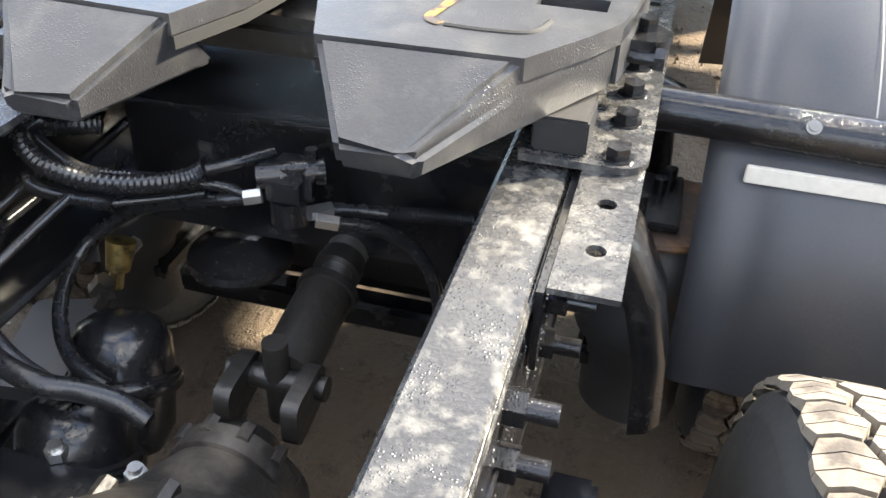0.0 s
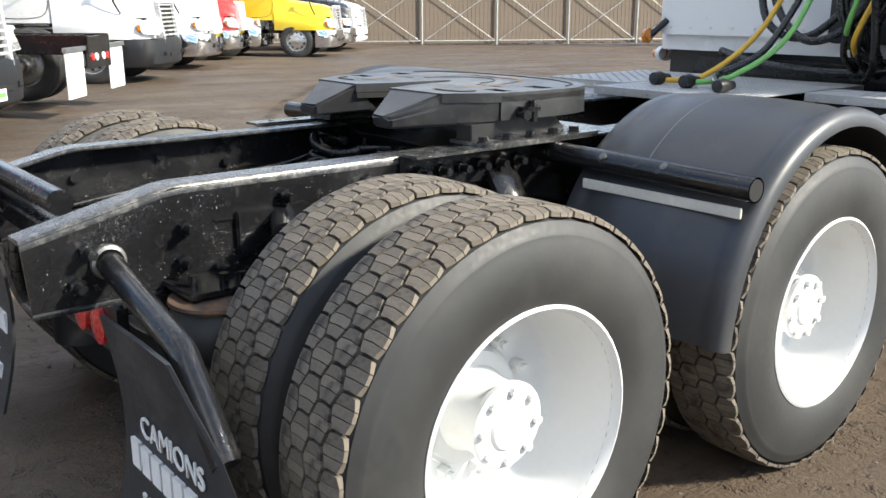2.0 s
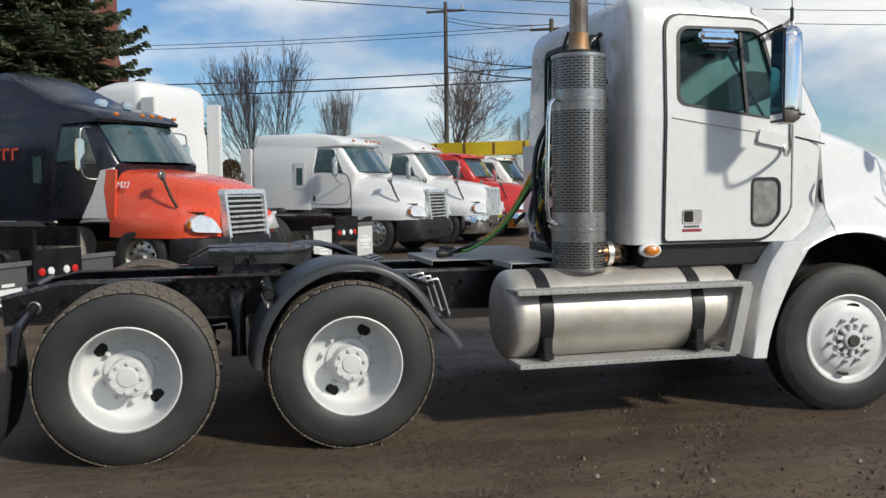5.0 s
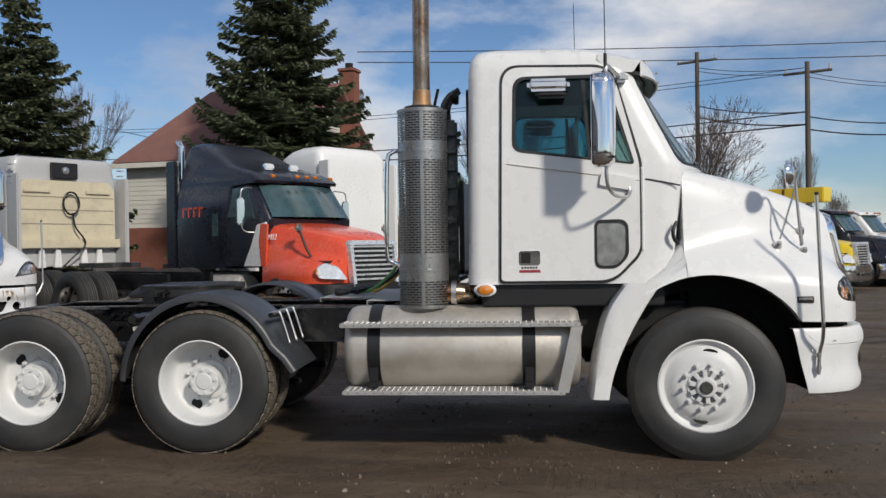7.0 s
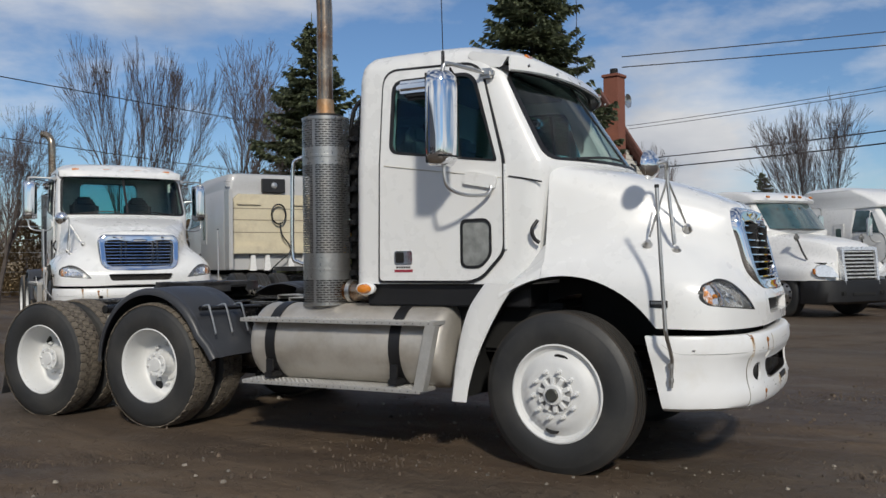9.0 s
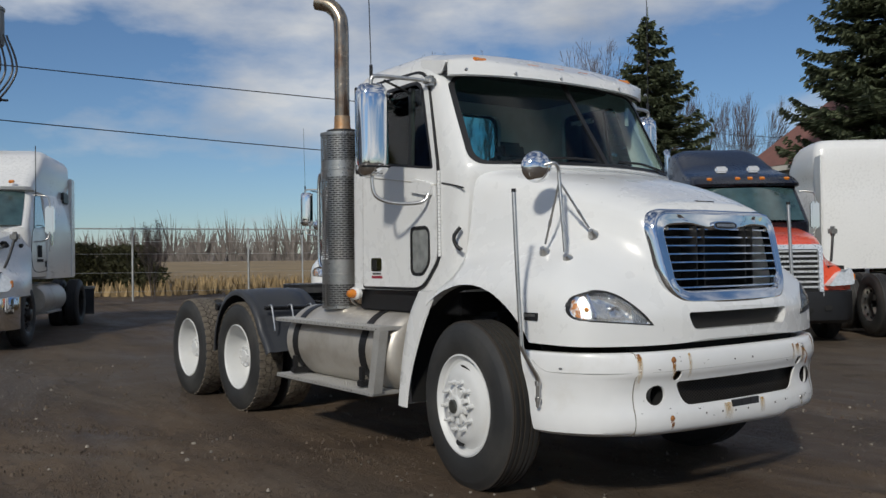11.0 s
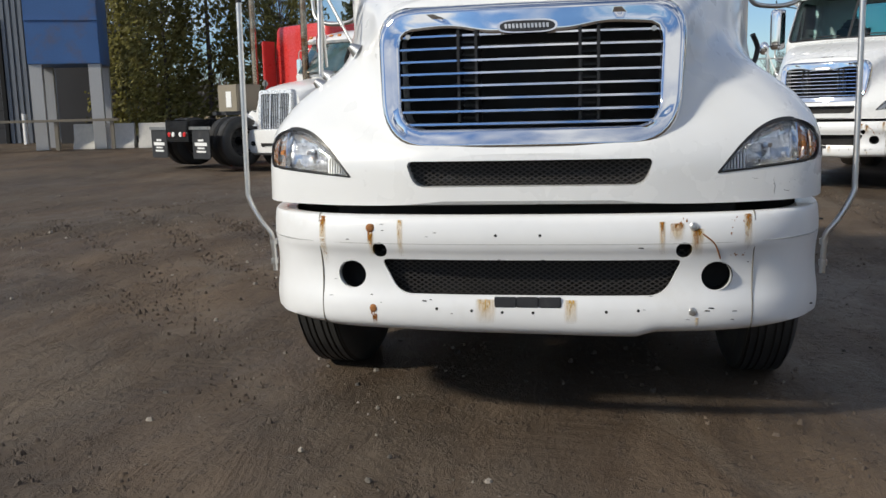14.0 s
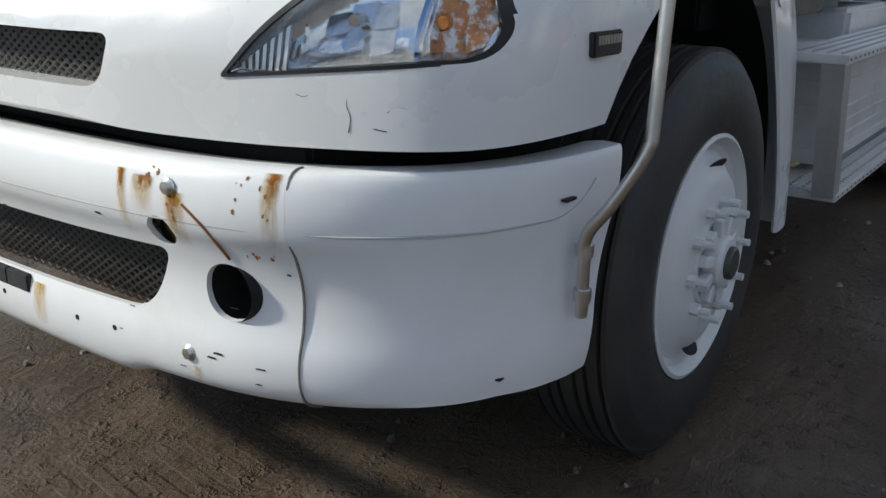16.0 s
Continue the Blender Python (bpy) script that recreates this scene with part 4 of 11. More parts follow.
for pts, r, corr in (([(-0.40, -0.10, 0.945), (-0.444, -0.135, 0.955), (-0.467, -0.165, 0.972), (-0.454, -0.214, 0.972), (-0.406, -0.239, 0.95), (-0.347, -0.230, 0.93), (-0.278, -0.211, 0.925), (-0.213, -0.194, 0.935), (-0.179, -0.180, 0.95)], 0.0135, 0.16),
                     ([(-0.179, -0.180, 0.95), (-0.142, -0.156, 0.955), (-0.109, -0.103, 0.95)], 0.0085, 0.0),
                     ([(-0.44, -0.12, 0.94), (-0.466, -0.169, 0.958), (-0.419, -0.195, 0.943), (-0.358, -0.212, 0.933), (-0.29, -0.198, 0.928), (-0.207, -0.182, 0.928)], 0.009, 0.16),
                     ([(-0.13, -0.13, 0.885), (-0.175, -0.143, 0.88), (-0.246, -0.139, 0.86), (-0.34, -0.124, 0.82), (-0.402, -0.136, 0.78), (-0.439, -0.172, 0.74), (-0.431, -0.24, 0.71), (-0.401, -0.295, 0.68), (-0.355, -0.332, 0.66), (-0.295, -0.347, 0.645)], 0.0125, 0.0),
                     ([(-0.46, -0.21, 0.905), (-0.441, -0.228, 0.90), (-0.383, -0.231, 0.895), (-0.316, -0.22, 0.89)], 0.011, 0.16),
                     ([(-0.316, -0.22, 0.89), (-0.247, -0.18, 0.89), (-0.193, -0.166, 0.90)], 0.007, 0.0),
                     ([(-0.21, -0.18, 0.925), (-0.187, -0.172, 0.92), (-0.155, -0.158, 0.91), (-0.125, -0.162, 0.904)], 0.0075, 0.0),
                     ([(-0.020, -0.108, 0.871), (0.022, -0.088, 0.865), (0.072, -0.076, 0.86)], 0.010, 0.0),
                     ([(0.06, -0.079, 0.861), (0.13, -0.055, 0.856), (0.215, -0.034, 0.85), (0.31, -0.01, 0.85)], 0.0115, 0.16),
                     ([(0.0, -0.130, 0.862), (0.051, -0.096, 0.84), (0.09, -0.076, 0.81), (0.121, -0.068, 0.77), (0.139, -0.06, 0.70), (0.14, -0.03, 0.58)], 0.011, 0.0),
                     ([(-0.47, -0.40, 0.80), (-0.402, -0.432, 0.76), (-0.356, -0.448, 0.75), (-0.303, -0.451, 0.74), (-0.261, -0.43, 0.72), (-0.221, -0.417, 0.70), (-0.181, -0.416, 0.675)], 0.0165, 0.0),
                     ([(-0.47, -0.37, 0.82), (-0.43, -0.40, 0.78), (-0.37, -0.425, 0.75), (-0.31, -0.43, 0.72), (-0.29, -0.40, 0.68)], 0.012, 0.0),
                     ([(-0.46, -1.2, 0.77), (-0.47, -0.8, 0.82), (-0.44, -0.45, 0.84), (-0.409, -0.383, 0.86), (-0.393, -0.30, 0.88), (-0.375, -0.24, 0.90)], 0.008, 0.0),
                     ([(-0.48, -1.2, 0.81), (-0.49, -0.8, 0.85), (-0.485, -0.40, 0.865), (-0.456, -0.233, 0.90), (-0.433, -0.191, 0.92)], 0.007, 0.0),
                     ([(-0.49, -1.15, 0.79), (-0.495, -0.7, 0.83), (-0.49, -0.35, 0.84), (-0.47, -0.1, 0.86), (-0.46, 0.2, 0.88)], 0.009, 0.16)):
    part("air_hose", tube(bmesh.new(), pts, r, 10, 110 if corr else 10 * len(pts), corr=corr), HOSE, truck, "ribbed black air hose" if corr else "")
part("bridge_plate", prism(bmesh.new(), [(-0.44, -0.055), (0.24, -0.065), (0.24, 0.30), (-0.44, 0.30)], 0.972, 0.980, lambda u, v, d: (u, v, d)), FRAME_BLACK, truck, "black cross plate between the rails")
part("bridge_web", B(-0.44, 0.24, 0.02, 0.03, 0.70, 0.972), FRAME_BLACK, truck)

# tail lamps in a bar under the frame end
bar = part("tail_light_bar", B(FR - 0.36, FR + 0.36, -1.245, -1.215, 0.54, 0.70, 0.01), FRAME_BLACK, truck)
for x in (-0.23, -0.08, 0.08, 0.223):
    part("tail_light", lathe(bmesh.new(), [(0.056, 0.0), (0.053, -0.012), (0.03, -0.018), (0, -0.02)], (FR + x, -1.246, 0.615), "y", 24), RED_LENS, bar, "red round tail light")

# ---- mud flaps on their tubes ----
for side in (1, -1):
    pts = [(FR + side * 0.433, -1.28, 0.845), (FR + side * 0.65, -1.29, 0.808), (FR + side * 0.855, -1.30, 0.771), (FR + side * 0.895, -1.30, 0.757), (FR + side * 0.925, -1.30, 0.729), (FR + side * 1.073, -1.30, 0.575)]
    arm = part("flap_arm", tube(bmesh.new(), pts, 0.032, 14, 26), FRAME_BLACK, truck, "bent black steel tube")
    part("arm_flange", lathe(bmesh.new(), [(0.03, -0.0), (0.045, 0.0), (0.043, 0.010), (0.035, 0.014)], (FR + side * 0.436, -1.28, 0.845), "x", 18), DULL_BOLT, arm)
    rows = []
    for i, z in enumerate(np.linspace(0.76, 0.14, 9)):
        bulge = 0.05 * math.sin(i / 8 * math.pi) - 0.03 * i / 8
        out = np.interp(z, [0.56, 0.74], [1.075, 0.88])
        rows.append([Vector((RX + side * x, -1.345 + bulge + d, z)) for x, d in ((0.50, 0), (0.74, 0.004), (out, 0), (out + 0.01, -0.004), (out, -0.010), (0.74, -0.008), (0.50, -0.010))])
    flap = part("mudflap", loft(bmesh.new(), rows), FLAP, truck, "black rubber mudflap with white print")

    def lay(z, side=side):
        i = (0.76 - z) / 0.62 * 8
        return -1.357 + 0.05 * math.sin(i / 8 * math.pi) - 0.03 * i / 8
    xc = RX + side * 0.79
    words("CAMIONS", 0.075, LABEL_WHITE, flap, Matrix.Translation((xc, lay(0.52) - 0.004, 0.52)) @ Matrix.Rotation(radians(90), 4, "X"))
    words("SAINTE-JULIE", 0.055, LABEL_WHITE, flap, Matrix.Translation((xc, lay(0.34) - 0.004, 0.34)) @ Matrix.Rotation(radians(90), 4, "X"))
    for k in range(8):
        part("name_bar", B(xc - 0.235 + 0.060 * k, xc - 0.188 + 0.060 * k, lay(0.43) - 0.006, lay(0.43) + 0.004, 0.395, 0.465), LABEL_WHITE, flap)
    for k in range(11):
        if k not in (4, 8):
            part("number_bar", B(xc - 0.22 + 0.04 * k, xc - 0.19 + 0.04 * k, lay(0.26) - 0.006, lay(0.26) + 0.006, 0.235, 0.285), LABEL_WHITE, flap)

# ---- fifth wheel ----
FX = -0.10
fifth = part("fifth_wheel", bmesh.new(), PLATE_BLACK, truck, "greasy black fifth wheel coupling plate")
half = [(0.034, 0.13), (0.040, 0.05), (0.056, -0.06), (0.100, -0.183), (0.365, -0.172), (0.430, -0.075), (0.466, -0.010), (0.482, 0.10), (0.487, 0.24), (0.480, 0.32), (0.452, 0.40), (0.395, 0.46), (0.25, 0.53), (0.12, 0.548), (0.0, 0.552)]
outline = [(x, y) for x, y in half] + [(-x, y) for x, y in reversed(half[:-1])] + [(-0.022, 0.158), (0, 0.168), (0.022, 0.158)]
holes = []
for sx in (1, -1):
    for (x0, x1, y0, y1) in ((0.343, 0.440, 0.020, 0.068), (0.343, 0.437, 0.20, 0.255)):
        holes.append([(sx * x0, y0), (sx * x1, y0), (sx * x1, y1), (sx * x0, y1)])
    holes.append([(sx * 0.18, 0.128), (sx * 0.307, 0.128), (sx * 0.307, 0.142), (sx * 0.18, 0.142)])
bm = prism(bmesh.new(), outline, 1.148, 1.178, lambda u, v, d: (FX + u, v, d), holes)
part("top_plate", bm, PLATE_BLACK, fifth, "worn dark steel top plate")
part("under_plate", prism(bmesh.new(), [(x * 0.985, y) for x, y in outline], 1.128, 1.146, lambda u, v, d: (FX + u, v * 0.99, d)), DARK, fifth)
for sx in (1, -1):
    # ramp horn that slopes down behind the plate
    bm = bmesh.new()
    a = [(0.100, -0.180, 1.1765), (0.362, -0.170, 1.1765), (0.466, -0.012, 1.1765), (0.462, -0.005, 1.080), (0.085, -0.10, 1.080)]
    b = [(0.172, -0.312, 1.104), (0.250, -0.328, 1.104), (0.278, -0.312, 1.100), (0.272, -0.310, 1.066), (0.175, -0.308, 1.066)]
    mid = [tuple(0.5 * np.array(p) + 0.5 * np.array(q)) for p, q in zip(a, b)]
    loft(bm, [[Vector((FX + sx * p[0], p[1], p[2])) for p in r] for r in (a, mid, b)])
    bmesh.ops.recalc_face_normals(bm, faces=bm.faces)
    bmesh.ops.bevel(bm, geom=list(bm.edges), offset=0.008, segments=2, affect="EDGES", clamp_overlap=True)
    part("ramp_horn", bm, PLATE_BLACK, fifth)
    bm = bmesh.new()
    rim = [(x, y) for x, y in half if y > -0.02 and x > 0.11]
    rings = []
    for x, y in rim:
        d = Vector((x, y - 0.1)).normalized() * 0.012
        rings.append([Vector((FX + sx * (x - d.x * o), y - d.y * o, z)) for o, z in ((0.0, 1.168), (0.0, 1.09), (1, 1.09), (1, 1.16))])
    part("skirt", loft(bm, rings), PLATE_BLACK, fifth)
    # saddle bracket with its lock plate and bolts
    bm = prism(bmesh.new(), rounded([(-0.06, 1.032), (0.34, 1.032), (0.22, 1.14), (0.04, 1.14)], 0.015), 0.36, 0.42, lambda u, v, d, s=sx: (FX + s * d, u, v))
    part("saddle_bracket", bm, PLATE_BLACK, fifth)
    bm = prism(bmesh.new(), rounded([(0.44, 0.055), (0.520, 0.055), (0.535, 0.10), (0.500, 0.135), (0.44, 0.135)], 0.014, 4), 1.118, 1.132, lambda u, v, d, s=sx: (FX + s * u, v, d))
    rod(bm, (FX + sx * 0.495, 0.105, 1.132), (FX + sx * 0.495, 0.105, 1.150), 0.015, 6)
    rod(bm, (FX + sx * 0.45, 0.058, 1.108), (FX + sx * 0.525, 0.050, 1.108), 0.010, 10)
    rod(bm, (FX + sx * 0.512, 0.051, 1.108), (FX + sx * 0.527, 0.050, 1.108), 0.018, 6)
    rod(bm, (FX + sx * 0.515, 0.088, 1.085), (FX + sx * 0.515, 0.088, 1.118), 0.014, 10)
    part("lock_bracket", bm, FRAME_BLACK, fifth)
    part("stop_block", B(FX + sx * 0.375, FX + sx * 0.448, -0.122, -0.02, 1.0315, 1.082, 0.003), BLACK, fifth, "black square stop block")
    bm = bmesh.new()
    line = crv([(0.240, -0.098), (0.220, -0.082), (0.228, -0.03), (0.246, 0.05), (0.254, 0.115), (0.240, 0.20), (0.211, 0.276), (0.180, 0.34), (0.146, 0.390)], 34)
    rws = []
    for i in range(len(line)):
        d = line[min(i + 1, len(line) - 1)] - line[max(i - 1, 0)]
        nrm = np.array([-d[1], d[0]]) / np.linalg.norm(d) * 0.007
        rws.append([Vector((FX + sx * q[0], q[1], 1.1795)) for q in (line[i] - nrm, line[i] + nrm)])
    loft(bm, rws, closed=False, cap=False)
    part("yellow_groove", bm, YELLOW_MARK, fifth, "worn yellow paint in the grease groove")
    part("groove", tube(bmesh.new(), [(FX + sx * x, y, 1.1755) for x, y in ((0.245, -0.099), (0.30, -0.100), (0.356, -0.088), (0.374, -0.040))], 0.006, 8, 18), DARK, fifth)
    part("groove", tube(bmesh.new(), [(FX + sx * x, y, 1.1755) for x, y in ((0.43, 0.33), (0.38, 0.41), (0.24, 0.475), (0.10, 0.498), (0.0, 0.50))], 0.006, 8, 22), DARK, fifth)
part("arc_groove", tube(bmesh.new(), [(FX + 0.165 * math.cos(a), 0.13 + 0.21 * math.sin(a), 1.176) for a in np.linspace(0.2, math.pi - 0.2, 14)], 0.0045, 6, 40), DARK, fifth)
bm = bmesh.new()
for k in range(10):
    box(bm, FX - 0.135 + 0.027 * k, FX - 0.113 + 0.027 * k, 0.386, 0.412, 1.1785, 1.1800)
joined(part("cast_mark", bm, YELLOW_MARK, fifth))
part("saddle_beam", B(FX - 0.36, FX + 0.36, 0.03, 0.20, 1.035, 1.10, 0.02), GREASE, fifth, "greasy cast saddle under the plate")
part("release_handle", tube(bmesh.new(), [(FX - 0.47, 0.2, 1.12), (FX - 0.62, 0.24, 1.10), (FX - 0.70, 0.25, 1.10)], 0.012, 8), FRAME_BLACK, fifth)

# ---- drive-axle fenders with their cross tube ----
for side in (1, -1):
    cy, cz, R = 0.66, HUB_R, 0.648
    line = [(cy + 0.605 * math.cos(a), cz + 0.642 * math.sin(a)) for a in np.radians(np.linspace(178, 26, 40))]
    line += [(1.30, 0.70), (1.37, 0.60)]
    line = [(cy - 0.605, cz + 0.02)] + line
    rings = []
    for i, (y, z) in enumerate(line):
        a, b = np.array(line[max(i - 1, 0)]), np.array(line[min(i + 1, len(line) - 1)])
        t = (b - a) / np.linalg.norm(b - a)
        nx = np.array([-t[1], t[0]])
        if nx @ (np.array([y, z]) - np.array([cy, cz])) < 0:
            nx = -nx
        prof = [(0.56, -0.012), (0.575, 0.0), (0.62, 0.002), (0.66, 0.0), (0.668, 0.006), (0.80, 0.010), (0.96, 0.010), (1.09, 0.004), (1.14, -0.006), (1.165, -0.004), (1.19, 0.006), (1.215, -0.002), (1.228, -0.022), (1.228, -0.05), (1.218, -0.05), (1.212, -0.02), (1.18, -0.008), (1.0, 0.0), (0.6, -0.008)]
        rings.append([Vector((RX + side * x, *(np.array([y, z]) + nx * d))) for x, d in prof])
    fender = part("drive_fender", loft(bmesh.new(), rings), PLASTIC, truck, "dusty black plastic quarter fender")
    # a pale scuff runs over the crown
    ln = [(cy + 0.6165 * math.cos(a), cz + 0.6535 * math.sin(a)) for a in np.radians(np.linspace(136, 95, 16))]
    bm = loft(bmesh.new(), [[Vector((RX + side * (0.80 + 0.003 * math.sin(9 * y) + w), y, z)) for w in (-0.0015, 0.0015)] for y, z in ln], closed=False)
    part("scuff_line", bm, SCUFFED, fender)
    bm = B(RX + side * 0.62, RX + side * 1.19, 0.150, 0.160, 0.885, 0.915, 0.002)
    part("support_strip", bm, PALE, fender, "pale aluminium strip")
    bm = rod(bmesh.new(), (FR + side * 0.44, 0.195, 0.975), (RX + side * 1.225, 0.160, 0.970), 0.0365, 20, cap=False)
    rod(bm, (FR + side * 0.44, 0.195, 0.975), (RX + side * 1.224, 0.160, 0.970), 0.030, 20)
    arm = part("fender_tube", bm, FRAME_BLACK, truck, "black steel fender support tube")
    part("tube_bore", rod(bmesh.new(), (RX + side * 1.214, 0.1605, 0.970), (RX + side * 1.2255, 0.160, 0.970), 0.0305, 20), DARK, arm)
    for x in (0.70, 0.93, 1.16):
        part("tube_screw", rod(rod(bmesh.new(), (RX + side * x, 0.152, 0.993), (RX + side * x, 0.147, 0.998), 0.012, 14), (RX + side * x, 0.147, 0.998), (RX + side * x, 0.1455, 0.9995), 0.007, 10), DULL_BOLT, arm)
    for x in (0.72, 0.92, 1.12):
        pts = [(RX + side * x, 1.15, 1.00), (RX + side * x, 1.21, 1.015), (RX + side * x, 1.235, 0.99), (RX + side * x, 1.295, 0.80), (RX + side * (x + 0.01), 1.30, 0.79)]
        part("fender_clip", tube(bmesh.new(), pts, 0.008, 8, 18), STEEL, fender, "bent bright steel strap")
    part("front_support", rod(bmesh.new(), (FR + side * 0.44, 1.17, 0.97), (RX + side * 1.16, 1.17, 0.99), 0.02, 12), FRAME_BLACK, truck)
part("fender_hook", tube(bmesh.new(), [(RX - 0.75, 0.35, 1.06), (RX - 0.66, 0.33, 1.11), (RX - 0.55, 0.33, 1.10), (RX - 0.60, 0.36, 1.10)], 0.01, 8), STEEL, truck)

# ---- deck plates behind the cab ----
for nm, x0, x1, y0, y1 in (("deck_plate", -0.45, 0.365, 1.37, 2.42), ("side_deck", 0.39, 0.80, 1.82, 2.12), ("side_deck", -0.98, -0.47, 1.62, 2.42)):
    bm = B(x0, x1, y0, y1, 1.066, 1.072, 0.001, seg=1)
    box(bm, x0, x1, y0, y0 + 0.004, 1.035, 1.066)
    box(bm, x0, x1, y1 - 0.004, y1, 1.035, 1.066)
    deck = part(nm, bm, TREADPLATE, truck, "bright aluminium tread plate deck")
    bm = bmesh.new()
    k = 0
    for yy in np.arange(y0 + 0.03, y1 - 0.02, 0.034):
        for xx in np.arange(x0 + 0.03, x1 - 0.02, 0.034):
            k += 1
            a = 0.785 if (k + int(yy * 29)) % 2 else -0.785
            c, s = math.cos(a) * 0.011, math.sin(a) * 0.011
            q = [bm.verts.new((xx + u, yy + v, z)) for u, v, z in ((-c + s * 0.3, -s - c * 0.3, 1.0722), (c + s * 0.3, s - c * 0.3, 1.0722), (c - s * 0.3, s + c * 0.3, 1.0722), (-c - s * 0.3, -s + c * 0.3, 1.0722))]
            r = [bm.verts.new((xx + u, yy + v, 1.0752)) for u, v in ((-c * 0.8, -s * 0.8), (c * 0.8, s * 0.8))]
            bm.faces.new((q[0], q[1], r[1], r[0])), bm.faces.new((q[2], q[3], r[0], r[1])), bm.faces.new((q[1], q[2], r[1])), bm.faces.new((q[3], q[0], r[0]))
    joined(part("raised_pattern", bm, TREADPLATE, deck))
    bm = bmesh.new()
    for xx in np.arange(x0 + 0.06, x1, 0.13):
        rod(bm, (xx, y0 - 0.003, 1.05), (xx, y0 + 0.004, 1.05), 0.007, 8)
    joined(part("deck_rivets", bm, STEEL, deck))
part("battery_box", B(-1.02, -0.60, 1.55, 2.35, 0.62, 1.03, 0.02), STEP_ALU, truck, "aluminium step box")
part("deck_support", B(0.42, 0.78, 1.86, 1.91, 0.98, 1.034, 0.003), FRAME_BLACK, truck)

# ---- fuel tanks with steps ----
for side in (1, -1):
    def put2(u, v, d, s=side):
        return (s * u, d, v)
    prof = [(0.0, 0), (0.20, 0.0), (0.262, 0.012), (0.29, 0.035), (0.302, 0.065), (0.304, 0.09)]
    y0, y1 = 1.70, 3.40
    body = [(r, y0 + h) for r, h in prof] + [(r, y1 - h) for r, h in reversed(prof)]
    if side < 0:
        tank = part("step_box", B(-1.16, -0.62, y0 + 0.05, y1 - 0.42, 0.49, 0.90, 0.015), STEP_ALU, truck, "grey metal battery box with steps")
        for k in range(7):
            part("box_rib", B(-1.166, -1.156, y0 + 0.08, y1 - 0.45, 0.53 + 0.052 * k, 0.545 + 0.052 * k, 0.003), STEP_ALU, tank)
            part("end_rib", B(-1.14, -0.66, y1 - 0.424, y1 - 0.414, 0.53 + 0.052 * k, 0.545 + 0.052 * k, 0.003), STEP_ALU, tank)
    else:
        tank = part("fuel_tank", lathe(bmesh.new(), body, (side * 0.885, 0, 0.735), "y", 56), ALU, truck, "brushed aluminium fuel tank")
    for yc in (1.93, 3.03) if side > 0 else ():
        rings = []
        for a in np.radians(np.linspace(-100, 110, 26)):
            rings.append([Vector((side * (0.885 + r * math.cos(a)), yc + w, 0.735 + r * math.sin(a))) for r, w in ((0.306, -0.045), (0.312, -0.045), (0.312, 0.045), (0.306, 0.045))])
        part("tank_strap", loft(bmesh.new(), rings), BLACK, tank, "black rubber-lined strap")
        bm = B(side * 1.06, side * 1.22, yc - 0.035, yc + 0.035, 0.475, 0.52, 0.006)
        box(bm, side * 1.18, side * 1.205, yc - 0.03, yc + 0.03, 0.52, 0.62, 0.004)
        part("step_bracket", bm, BLACK, tank)
    for nm, z, xa, xb, ya, yb in (("upper_step", 0.935, 1.045, 1.265, 1.70, 3.385), ("lower_step", 0.462, 1.02, 1.265, 1.715, 3.275)):
        bm = B(side * xa, side * xb, ya, yb, z - 0.03, z, 0.004)
        step = part(nm, bm, TREADPLATE if side > 0 else STEP_ALU, tank, "punched aluminium step")
        bm = bmesh.new()
        for yy in np.arange(ya + 0.03, yb - 0.02, 0.04):
            for xx in (xb - 0.03, xb - 0.075, xb - 0.12, xb - 0.165):
                bmesh.ops.create_cone(bm, cap_ends=True, segments=8, radius1=0.0085, radius2=0.006, depth=0.006, matrix=Matrix.Translation((side * xx, yy, z + 0.002)))
        joined(part("step_studs", bm, TREADPLATE, step))
        bm = bmesh.new()
        for yy in np.arange(ya + 0.04, yb, 0.062):
            rod(bm, (side * (xb - 0.001), yy, z - 0.014), (side * (xb + 0.002), yy, z - 0.014), 0.004, 8)
        joined(part("step_rivets", bm, BLACK, step))
    bm = prism(bmesh.new(), [(3.22, 0.45), (3.30, 0.45), (3.40, 0.905), (3.32, 0.905)], 1.19, 1.262, lambda u, v, d, s=side: (s * d, u, v))
    part("step_riser", bm, TREADPLATE, tank, "aluminium end riser between the steps")
    if side < 0:
        continue
    bm = rod(bmesh.new(), (side * 0.93, 2.83, 1.03), (side * 0.93, 2.83, 1.055), 0.06, 24)
    rod(bm, (side * 0.93, 2.83, 1.055), (side * 0.93, 2.83, 1.082), 0.048, 12)
    part("fuel_cap", bm, STEEL, tank, "bright fuel cap")

